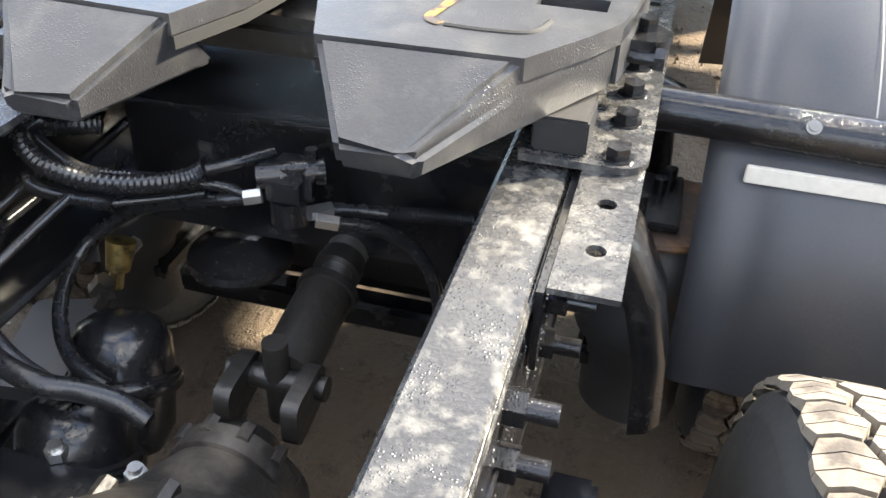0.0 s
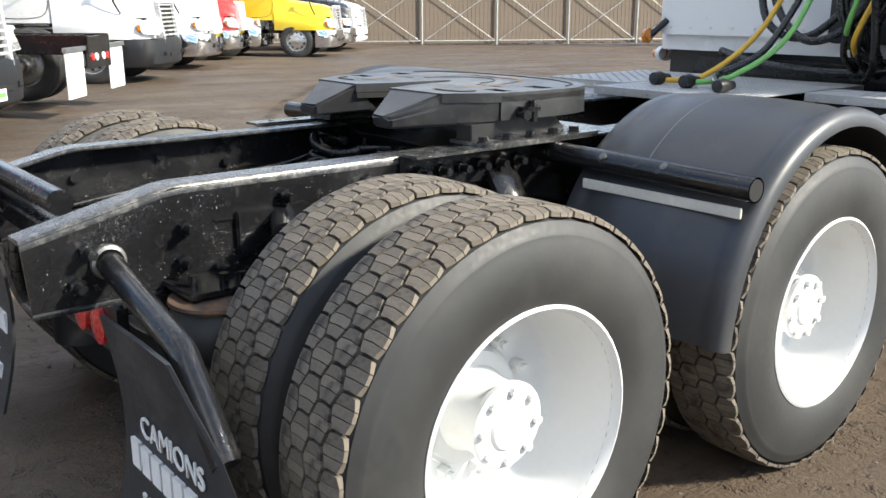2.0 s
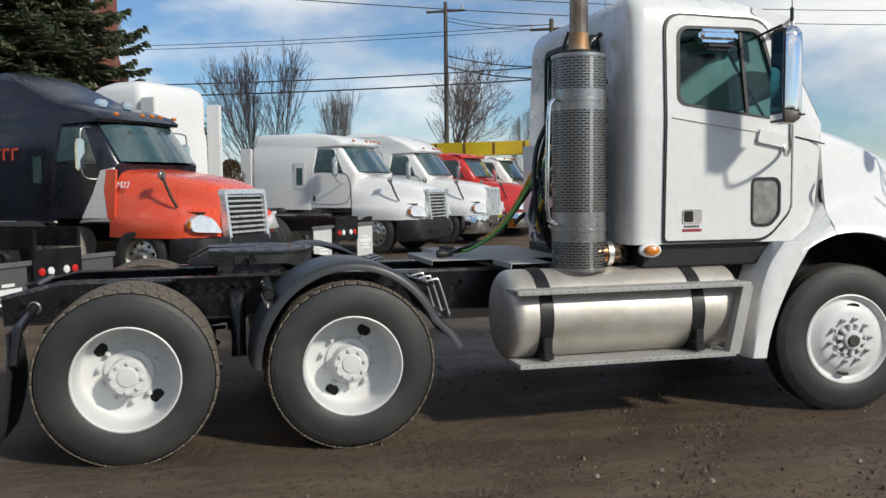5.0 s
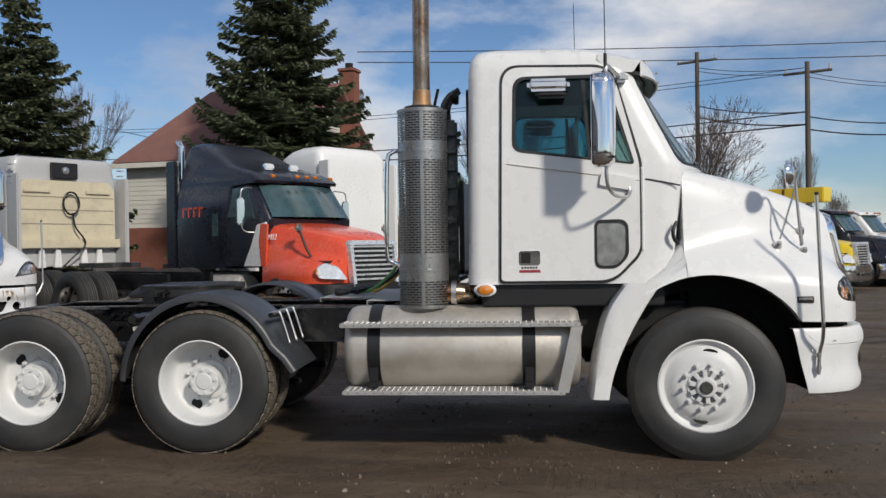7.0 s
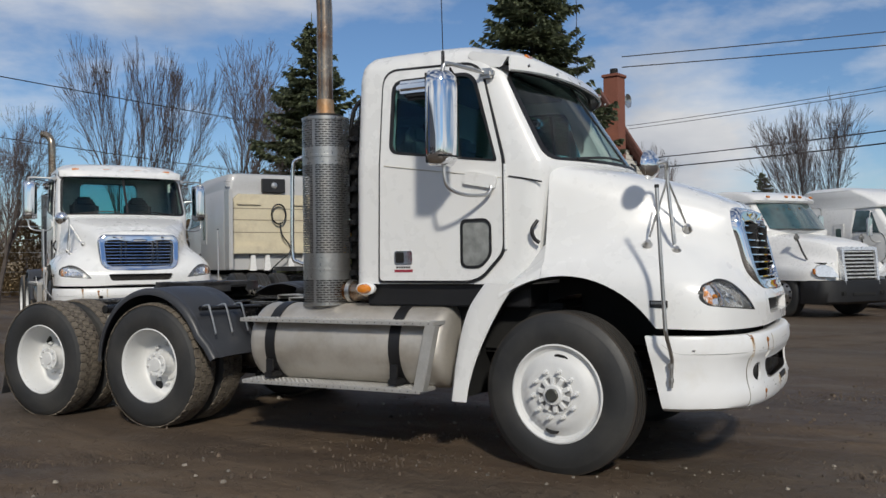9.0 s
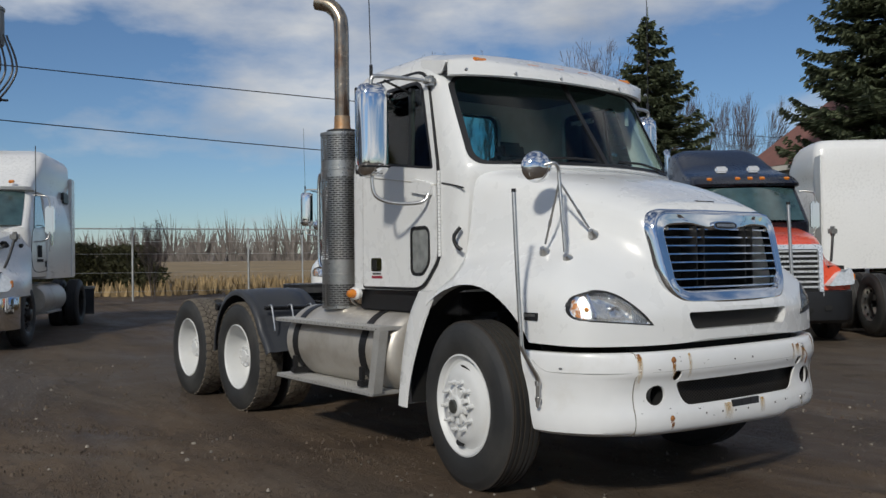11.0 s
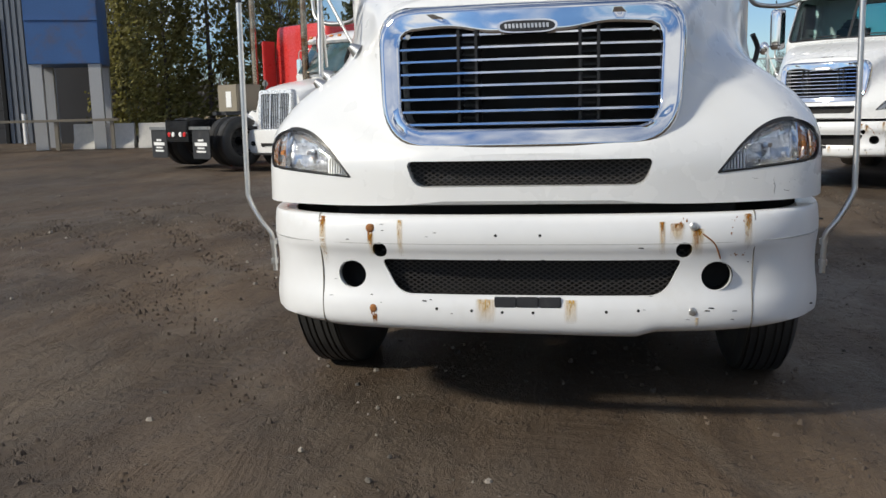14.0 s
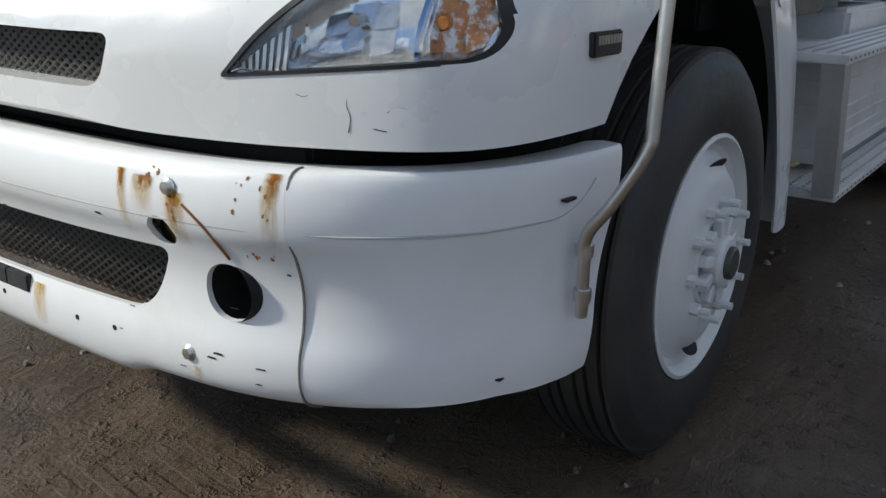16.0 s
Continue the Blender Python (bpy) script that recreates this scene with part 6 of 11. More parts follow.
for k in range(15):
    x0, x1 = rnd.uniform(0.15, 0.50) if k < 5 else rnd.uniform(0.52, 0.70), rnd.uniform(0.25, 0.64)
    z0, z1 = 1.75 + (0.25 if x0 < 0.5 else 0.95) * rnd.random(), rnd.uniform(1.08, 1.35)
    out = rnd.uniform(0.12, 0.34)
    part("cab_hose", tube(bmesh.new(), [(x0, 2.53, z0), (x0 + 0.03, 2.53 - out * 0.7, z0 - 0.16), (0.5 * (x0 + x1) + rnd.uniform(-0.08, 0.08), 2.53 - out, 0.5 * (z0 + z1)), (x1, 2.53 - out * 0.8, z1 + 0.12), (x1, 2.50, z1)], rnd.uniform(0.011, 0.02), 8, 34), HOSE, truck)
for pts, r, m in (([(0.05, 2.50, 2.0), (0.10, 2.30, 1.80), (0.02, 2.05, 1.35), (-0.12, 1.80, 1.12), (-0.25, 1.66, 1.095)], 0.013, YELLOW),
                  ([(0.22, 2.50, 2.0), (0.24, 2.26, 1.75), (0.20, 1.98, 1.32), (0.06, 1.76, 1.13), (-0.05, 1.62, 1.10)], 0.013, GREEN),
                  ([(0.14, 2.50, 1.9), (0.16, 2.22, 1.6), (0.10, 1.95, 1.25), (0.0, 1.72, 1.13), (0.16, 1.52, 1.10)], 0.016, HOSE),
                  ([(-0.2, 2.55, 1.9), (-0.22, 2.40, 1.6), (-0.10, 2.30, 1.35), (0.1, 2.34, 1.3), (0.3, 2.42, 1.5)], 0.020, HOSE),
                  ([(-0.3, 2.55, 1.85), (-0.1, 2.35, 1.45), (0.15, 2.25, 1.28), (0.35, 2.30, 1.40), (0.45, 2.38, 1.8)], 0.020, HOSE),
                  ([(0.3, 2.50, 2.3), (0.36, 2.32, 1.9), (0.30, 2.22, 1.5), (0.38, 2.26, 1.25), (0.46, 2.36, 1.2)], 0.018, HOSE),
                  ([(0.50, 2.34, 2.25), (0.45, 2.15, 1.9), (0.52, 2.10, 1.5), (0.50, 2.2, 1.2), (0.4, 2.35, 1.1)], 0.018, HOSE),
                  ([(0.55, 2.34, 2.5), (0.60, 2.20, 2.1), (0.50, 2.14, 1.7), (0.58, 2.2, 1.4), (0.5, 2.38, 1.2)], 0.015, HOSE),
                  ([(0.35, 2.45, 1.75), (0.42, 2.22, 1.6), (0.36, 2.20, 1.35), (0.30, 2.34, 1.25)], 0.013, GREEN),
                  ([(0.40, 2.45, 1.7), (0.50, 2.2, 1.55), (0.42, 2.16, 1.3), (0.36, 2.34, 1.2)], 0.013, YELLOW),
                  ([(0.52, 2.36, 2.7), (0.46, 2.28, 2.4), (0.54, 2.2, 2.1), (0.50, 2.24, 1.9)], 0.012, HOSE),
                  ([(-0.5, 2.5, 1.2), (-0.2, 2.4, 1.15), (0.2, 2.42, 1.12), (0.5, 2.45, 1.15)], 0.022, HOSE)):
    part("air_line", tube(bmesh.new(), pts, r, 8, 36), m, truck, "yellow air line" if m is YELLOW else "green electric line" if m is GREEN else "black air line")
for x, y in ((-0.27, 1.64), (-0.07, 1.60), (0.18, 1.50)):
    bm = lathe(bmesh.new(), [(0, -0.05), (0.028, -0.045), (0.034, 0.0), (0.024, 0.03), (0.02, 0.07), (0, 0.08)], (x, y, 1.105), "y", 16)
    part("gladhand", bm, BLACK, truck, "black coupling on the deck")
part("work_lamp", lathe(bmesh.new(), [(0, -0.05), (0.04, -0.04), (0.055, 0.0), (0.05, 0.02), (0, 0.025)], (0.56, 2.50, 2.62), "y", 18), BLACK, cab)
part("hose_pole", tube(bmesh.new(), [(0.55, 2.42, 2.15), (0.55, 2.42, 2.5), (0.56, 2.46, 2.62)], 0.018, 8), BLACK, truck)


# ---- hood with fenders ----
HOOD = [  # (forward, [(half width, height) from the middle down to the lower edge])
    (3.84, [(0, 1.19), (0.3, 1.19), (0.6, 1.19), (0.8, 1.19), (0.95, 1.188), (1.03, 1.185), (1.08, 1.18), (1.13, 1.16), (1.165, 1.14), (1.172, 1.08), (1.172, 1.0)]),
    (4.0, [(0, 1.30), (0.3, 1.30), (0.6, 1.30), (0.9, 1.30), (1.03, 1.30), (1.055, 1.29), (1.09, 1.27), (1.135, 1.24), (1.168, 1.19), (1.175, 1.11), (1.175, 1.0)]),
    (4.128, [(0, 1.50), (0.3, 1.50), (0.6, 1.50), (0.9, 1.50), (1.0, 1.48), (1.04, 1.42), (1.07, 1.36), (1.11, 1.31), (1.155, 1.25), (1.178, 1.15), (1.178, 0.95)]),
    (4.135, [(0, 2.055), (0.4, 2.048), (0.72, 2.03), (0.90, 1.99), (0.965, 1.90), (1.0, 1.66), (1.03, 1.45), (1.07, 1.37), (1.14, 1.29), (1.18, 1.17), (1.18, 0.94)]),
    (4.45, [(0, 2.00), (0.36, 1.99), (0.66, 1.965), (0.83, 1.92), (0.895, 1.82), (0.93, 1.65), (0.965, 1.50), (1.04, 1.405), (1.13, 1.31), (1.18, 1.18), (1.18, 0.93)]),
    (4.75, [(0, 1.925), (0.34, 1.915), (0.60, 1.885), (0.755, 1.83), (0.815, 1.73), (0.85, 1.60), (0.90, 1.50), (0.99, 1.415), (1.10, 1.32), (1.178, 1.18), (1.182, 0.925)]),
    (5.0, [(0, 1.845), (0.32, 1.835), (0.55, 1.80), (0.675, 1.74), (0.72, 1.64), (0.765, 1.54), (0.85, 1.455), (0.96, 1.39), (1.08, 1.30), (1.165, 1.17), (1.175, 0.92)]),
    (5.18, [(0, 1.765), (0.30, 1.757), (0.50, 1.73), (0.615, 1.67), (0.65, 1.58), (0.685, 1.47), (0.76, 1.385), (0.89, 1.325), (1.03, 1.245), (1.115, 1.14), (1.13, 0.915)]),
    (5.28, [(0, 1.70), (0.28, 1.695), (0.47, 1.665), (0.575, 1.60), (0.605, 1.50), (0.63, 1.38), (0.69, 1.31), (0.80, 1.265), (0.95, 1.20), (1.03, 1.10), (1.04, 0.912)]),
    (5.36, [(0, 1.42), (0.25, 1.42), (0.42, 1.40), (0.52, 1.34), (0.55, 1.28), (0.575, 1.24), (0.625, 1.215), (0.70, 1.19), (0.80, 1.14), (0.87, 1.06), (0.875, 0.91)]),
    (5.42, [(0, 1.20), (0.22, 1.20), (0.38, 1.195), (0.46, 1.185), (0.50, 1.175), (0.53, 1.165), (0.57, 1.15), (0.61, 1.13), (0.66, 1.10), (0.69, 1.05), (0.695, 0.91)]),
    (5.468, [(0, 1.14), (0.15, 1.14), (0.27, 1.138), (0.34, 1.132), (0.38, 1.125), (0.41, 1.115), (0.44, 1.10), (0.465, 1.085), (0.485, 1.06), (0.495, 1.03), (0.497, 0.915)]),
    (5.490, [(0, 1.11), (0.10, 1.11), (0.18, 1.108), (0.23, 1.104), (0.26, 1.10), (0.285, 1.09), (0.30, 1.08), (0.315, 1.07), (0.325, 1.05), (0.33, 1.03), (0.33, 0.93)]),
]


def hood_ring(y, pts):
    line = crv(pts, 34)
    half = [Vector((x, y, z)) for x, z in line]
    return half[::-1] + [Vector((-v.x, v.y, v.z)) for v in half[1:]]


ys = [h[0] for h in HOOD]
body = HOOD[3:]
arr = np.array([[(y, 0)] + p for y, p in body])
dense = []
for i, t in enumerate(np.linspace(0, len(body) - 1, 52)):
    k = min(int(t), len(body) - 2)
    u = t - k
    g = [arr[max(k - 1, 0)], arr[k], arr[k + 1], arr[min(k + 2, len(body) - 1)]]
    h = 0.5 * ((2 * g[1]) + (g[2] - g[0]) * u + (2 * g[0] - 5 * g[1] + 4 * g[2] - g[3]) * u * u + (3 * g[1] - g[0] - 3 * g[2] + g[3]) * u ** 3)
    dense.append((h[0][0], [tuple(p) for p in h[1:]]))
rings = [hood_ring(y, p) for y, p in HOOD[:3]] + [hood_ring(y, p) for y, p in dense]
hood = part("hood", loft(bmesh.new(), rings), WHITE, truck, "white sloping hood with integral fenders", 50)
arch = bmesh.new()
for side in (1, -1):
    rod(arch, (side * 0.62, 4.285, HUB_F + 0.033), (side * 1.4, 4.285, HUB_F + 0.033), 0.735, 64)
GRILLE = rounded([(-0.535, 1.185), (0.535, 1.185), (0.555, 1.625), (-0.555, 1.625)], [0.11, 0.11, 0.10, 0.10], 8)
slot = rounded([(-0.475, 1.085), (-0.44, 0.985), (0.44, 0.985), (0.475, 1.085)], [0.03, 0.045, 0.045, 0.03], 6)
cut(hood, arch,
    prism(bmesh.new(), [(x * 0.94, 1.40 + (z - 1.40) * 0.96) for x, z in GRILLE], 5.02, 5.8, lambda u, v, d: (u, d, v)),
    prism(bmesh.new(), slot, 5.40, 5.8, lambda u, v, d: (u, d, v)),
    prism(bmesh.new(), [(-0.9, 0.80), (0.9, 0.80), (0.9, 1.35), (0.6, 1.6), (-0.6, 1.6), (-0.9, 1.35)], 3.0, 5.03, lambda u, v, d: (u, d, v)))
part("air_slot_mesh", prism(bmesh.new(), grow(slot, 0.004), 5.425, 5.43, lambda u, v, d: (u, d, v)), MESH, hood, "black honeycomb mesh")
# black sheet that paints the shade behind the air slot
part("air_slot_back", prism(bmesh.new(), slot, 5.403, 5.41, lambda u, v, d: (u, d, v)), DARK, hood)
for side in (1, -1):
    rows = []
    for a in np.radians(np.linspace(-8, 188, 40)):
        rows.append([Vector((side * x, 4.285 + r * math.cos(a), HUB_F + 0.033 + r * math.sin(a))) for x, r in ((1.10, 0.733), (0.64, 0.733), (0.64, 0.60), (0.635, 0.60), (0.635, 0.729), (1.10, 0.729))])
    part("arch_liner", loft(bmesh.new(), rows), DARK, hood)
    # fender extension behind the front wheel
    rows = []
    back = crv([(3.715, 1.195), (3.605, 1.044), (3.545, 0.887), (3.499, 0.689), (3.469, 0.492), (3.456, 0.385)], 18)
    lead = crv([(3.955, 1.200), (3.838, 1.024), (3.739, 0.847), (3.659, 0.67), (3.610, 0.52), (3.583, 0.382)], 18)
    for (ya, za), (yb_, zb_) in zip(back, lead):
        at = lambda x, t, y0=ya, z0=za, y1=yb_, z1=zb_: Vector((side * x, y0 + (y1 - y0) * t, z0 + (z1 - z0) * t))
        rows.append([at(0.80, 0.0), at(1.10, 0.0), at(1.145, 0.04), at(1.163, 0.16), at(1.168, 0.5), at(1.166, 0.96), at(1.158, 1.0), at(1.148, 0.95), at(1.150, 0.2), at(1.13, 0.12), at(1.09, 0.10), at(0.80, 0.10)])
    part("fender_extension", loft(bmesh.new(), rows), WHITE, hood, "curved white fender extension")

# headlamps
HL = rounded([(0.715, 1.025), (1.112, 1.062), (1.130, 1.115), (1.102, 1.185), (1.0, 1.222), (0.90, 1.20), (0.80, 1.125)], [0.012, 0.05, 0.04, 0.05, 0.06, 0.08, 0.06], 6)


def nose_y(x, z):
    """How far forward the nose of the hood reaches beside the grille."""
    x = abs(x)
    best = 0.0
    for y, p in dense:
        xs = [q[0] for q in p]
        zs = [q[1] for q in p]
        w = np.interp(z, zs[::-1], xs[::-1])
        if w >= x:
            best = max(best, y)
    if best == 0:
        return 5.0
    i = max(k for k in range(len(dense)) if dense[k][0] <= best + 1e-6)
    if i + 1 < len(dense):
        w0 = np.interp(z, [q[1] for q in dense[i][1]][::-1], [q[0] for q in dense[i][1]][::-1])
        w1 = np.interp(z, [q[1] for q in dense[i + 1][1]][::-1], [q[0] for q in dense[i + 1][1]][::-1])
        if w0 > w1:
            best += (dense[i + 1][0] - dense[i][0]) * np.clip((w0 - x) / (w0 - w1), 0, 1)
    return best


wells = []
for side in (1, -1):
    wells.append(prism(bmesh.new(), grow(HL, 0.006), -0.10, 0.08, lambda u, v, d, s=side: (s * (u + d * 0.45), nose_y(u, v) + d, v), step=0.03))
cut(hood, *wells)
for side in (1, -1):
    def on_nose(u, v, d, s=side):
        return (s * (u + d * 0.45), nose_y(u, v) + d, v)
    lamp = part("headlamp", prism(bmesh.new(), grow(HL, 0.010), -0.03, 0.003, on_nose, [grow(HL, -0.004)], step=0.03), BLACK, hood, "clear headlamp with amber turn lens")
    # bowl, reflectors and lens are grids over the outline
    cx, cz = 0.93, 1.12
    ring = HL

    def patch(scale_to, depth, n=6):
        bmm = bmesh.new()
        rws = []
        for k in range(n + 1):
            f = k / n * scale_to
            rws.append([Vector(on_nose(cx + (p[0] - cx) * f, cz + (p[1] - cz) * f, depth(f))) for p in ring])
        return loft(bmm, rws, cap=False)
    part("lamp_bowl", patch(0.99, lambda f: -0.055 + 0.045 * f ** 3), LAMP_SILVER, lamp)
    # mirror facets, each tilted its own way, round one bulb
    fr_ = random.Random(12)
    low_at = lambda u: np.interp(u, [0.715, 1.112], [1.030, 1.066])
    top_at = lambda u: np.interp(u, [0.80, 0.90, 1.0, 1.10], [1.118, 1.190, 1.212, 1.178])
    cols = (0.80, 0.836, 0.872, 0.91, 0.95, 0.986, 1.020)
    for k in range(6):
        for row in range(3):
            q = []
            for u, f in ((cols[k], row), (cols[k + 1], row), (cols[k + 1], row + 1), (cols[k], row + 1)):
                z = low_at(u) + (top_at(u) - low_at(u)) * (0.04 + 0.92 * f / 3)
                q.append(Vector(on_nose(u, z, -0.052 + 0.9 * (u - 0.92) ** 2 + 0.7 * (z - 1.12) ** 2 + fr_.uniform(-0.007, 0.007))))
            bm = bmesh.new()
            bm.faces.new([bm.verts.new(p) for p in q])
            bmesh.ops.solidify(bm, geom=bm.faces[:], thickness=0.003)
            part("reflector_facet", bm, LAMP_CHROME, lamp)
    part("lamp_bulb", rod(bmesh.new(), on_nose(0.925, 1.118, -0.05), on_nose(0.925, 1.118, -0.018), 0.013, 12, 0.010), CHROME, lamp)
    turn = [(1.088, 1.072), (1.106, 1.080), (1.118, 1.115), (1.100, 1.166), (1.088, 1.174)]
    part("turn_lens", prism(bmesh.new(), turn, -0.014, -0.006, on_nose, step=0.03), AMBER_FACET, lamp, "amber turn lens")
    part("turn_reflector", prism(bmesh.new(), [(1.042, 1.070), (1.086, 1.072), (1.086, 1.172), (1.044, 1.196)], -0.034, -0.026, on_nose, step=0.03), AMBER_FACET if side < 0 else LAMP_SILVER, lamp, "amber faceted turn reflector" if side < 0 else "")
    part("turn_bulb", rod(bmesh.new(), on_nose(1.058, 1.118, -0.028), on_nose(1.058, 1.118, -0.012), 0.014, 12, 0.010), DIM_AMBER, lamp, "small amber bulb")
    bm = bmesh.new()
    for k in range(7):
        u = 0.745 + 0.012 * k
        prism(bm, [(u, 1.035), (u + 0.006, 1.035), (u + 0.006, 1.05 + 0.010 * k), (u, 1.045 + 0.010 * k)], -0.02, -0.012, on_nose)
    joined(part("lens_flutes", bm, STEEL, lamp))
    part("lamp_divider", prism(bmesh.new(), [(1.025, 1.058), (1.031, 1.06), (1.034, 1.205), (1.028, 1.208)], -0.035, -0.006, on_nose, step=0.03), CHROME, lamp)
    lens = part("lamp_lens", patch(1.0, lambda f: 0.006 - 0.006 * f ** 4, 6), CLEAR, lamp)
    lens.visible_shadow = False
    part("side_badge", B(side * 1.168, side * 1.190, 4.862, 4.972, 1.050, 1.095, 0.003), BLACK, hood, "small black badge")
    bm = bmesh.new()
    for k in range(8):
        box(bm, side * 1.1895, side * 1.1915, 4.872 + 0.0115 * k, 4.880 + 0.0115 * k, 1.072, 1.088)
    joined(part("badge_print", bm, STEEL, hood))

for k, pts in enumerate(([(-0.93, 1.008), (-0.928, 0.985), (-0.934, 0.965), (-0.930, 0.940)], [(-0.99, 0.975), (-1.006, 0.985), (-1.020, 0.982)], [(-0.845, 1.0), (-0.858, 0.996), (-0.866, 0.999)], [(-0.97, 0.948), (-0.99, 0.944)], [(-1.04, 1.04), (-1.055, 1.058)])):
    part("paint_crack", tube(bmesh.new(), [(x, nose_y(x, z) + 0.001, z) for x, z in pts], 0.0011, 5, 10), SEAM_DARK, hood)

# grille
grille = part("grille", bmesh.new(), CHROME, truck, "chrome grille with horizontal bars")


def on_grille(u, v, d):
    return (u, 5.285 + (1.66 - v) * 0.235 + 0.055 * (1 - (u / 0.6) ** 2) + d, v)


outer = rounded([(-0.575, 1.120), (0.575, 1.120), (0.615, 1.69), (-0.615, 1.69)], [0.20, 0.20, 0.15, 0.15], 10)
mid_o = rounded([(-0.548, 1.150), (0.548, 1.150), (0.582, 1.655), (-0.582, 1.655)], [0.17, 0.17, 0.13, 0.13], 10)
inn = rounded([(-0.495, 1.205), (0.495, 1.205), (0.515, 1.588), (0.30, 1.60), (0.16, 1.572), (-0.16, 1.572), (-0.30, 1.60), (-0.515, 1.588)], [0.10, 0.10, 0.06, 0.05, 0.03, 0.03, 0.05, 0.06], 10)


def even(ring, n):
    p = np.array(ring + ring[:1])
    s = np.r_[0, np.cumsum(np.linalg.norm(np.diff(p, axis=0), axis=1))]
    return [tuple(np.array([np.interp(q, s, p[:, 0]), np.interp(q, s, p[:, 1])])) for q in np.linspace(0, s[-1], n, endpoint=False)]


def start_top(ring):
    i = max(range(len(ring)), key=lambda k: (ring[k][1] - 0.3 * abs(ring[k][0] + 0.02)))
    return ring[i:] + ring[:i]


N = 96
loops = [start_top(even(r, N)) for r in (outer, mid_o, inn)]
o, m_, i_ = loops
blend = lambda a, b, t: [tuple((1 - t) * np.array(p) + t * np.array(q)) for p, q in zip(a, b)]
rows = [[Vector(on_grille(*p, -0.09)) for p in o], [Vector(on_grille(*p, -0.02)) for p in o], [Vector(on_grille(*p, 0.012)) for p in blend(o, m_, 0.45)], [Vector(on_grille(*p, 0.018)) for p in m_],
        [Vector(on_grille(*p, 0.002)) for p in blend(m_, i_, 0.35)], [Vector(on_grille(*p, 0.012)) for p in blend(m_, i_, 0.8)], [Vector(on_grille(*p, 0.004)) for p in i_], [Vector(on_grille(*p, -0.05)) for p in i_]]
part("surround", loft(bmesh.new(), rows, cap=False), CHROME, grille, "polished chrome grille surround", 60)
for k in range(8):
    z = 1.225 + 0.049 * k
    w = 0.497 + 0.002 * k
    rws = []
    for u in np.linspace(-w, w, 15):
        rws.append([Vector(on_grille(u, z + b, d)) for d, b in ((-0.055, 0.006), (-0.012, 0.009), (-0.002, 0.004), (-0.002, -0.004), (-0.012, -0.007), (-0.055, -0.004))])
    part("grille_bar", loft(bmesh.new(), rws), CHROME, grille)
for u in (-0.235, 0.235):
    bm = bmesh.new()
    for du in (-0.035, 0.035):
        box(bm, u + du - 0.006, u + du + 0.006, 5.26, 5.375, 1.215, 1.585, 0.002)
    for k in range(7):
        box(bm, u - 0.035, u + 0.035, 5.29, 5.33, 1.245 + 0.049 * k, 1.252 + 0.049 * k)
    part("grille_strut", bm, BLACK, grille)
part("radiator_screen", B(-0.53, 0.53, 5.12, 5.16, 1.19, 1.62), DARK, grille)
for u in (-0.485, 0.485):
    for v in (1.225, 1.57):
        part("grille_screw", rod(bmesh.new(), on_grille(u * 0.985, v, -0.01), on_grille(u * 0.985, v, 0.004), 0.010, 10), STEEL, grille)
badge = [(0.115 * math.copysign(abs(math.cos(a)) ** 0.5, math.cos(a)), 1.592 + 0.026 * math.copysign(abs(math.sin(a)) ** 0.8, math.sin(a))) for a in np.linspace(0, 2 * math.pi, 32, endpoint=False)]
part("badge", prism(bmesh.new(), badge, 0.004, 0.026, on_grille), CHROME, grille, "oval chrome badge")
part("badge_field", prism(bmesh.new(), [(x * 0.92, 1.592 + (z - 1.592) * 0.78) for x, z in badge], 0.026, 0.0275, on_grille), BLACK, grille)
bm = bmesh.new()
for k in range(12):
    u = -0.083 + 0.0145 * k
    prism(bm, [(u, 1.584), (u + 0.009, 1.584), (u + 0.011, 1.601), (u + 0.002, 1.601)], 0.0275, 0.029, on_grille)
joined(part("badge_print", bm, STEEL, grille))
part("hood_vent", B(-0.09, 0.09, 5.20, 5.235, 1.738, 1.752, 0.005), BLACK, hood)

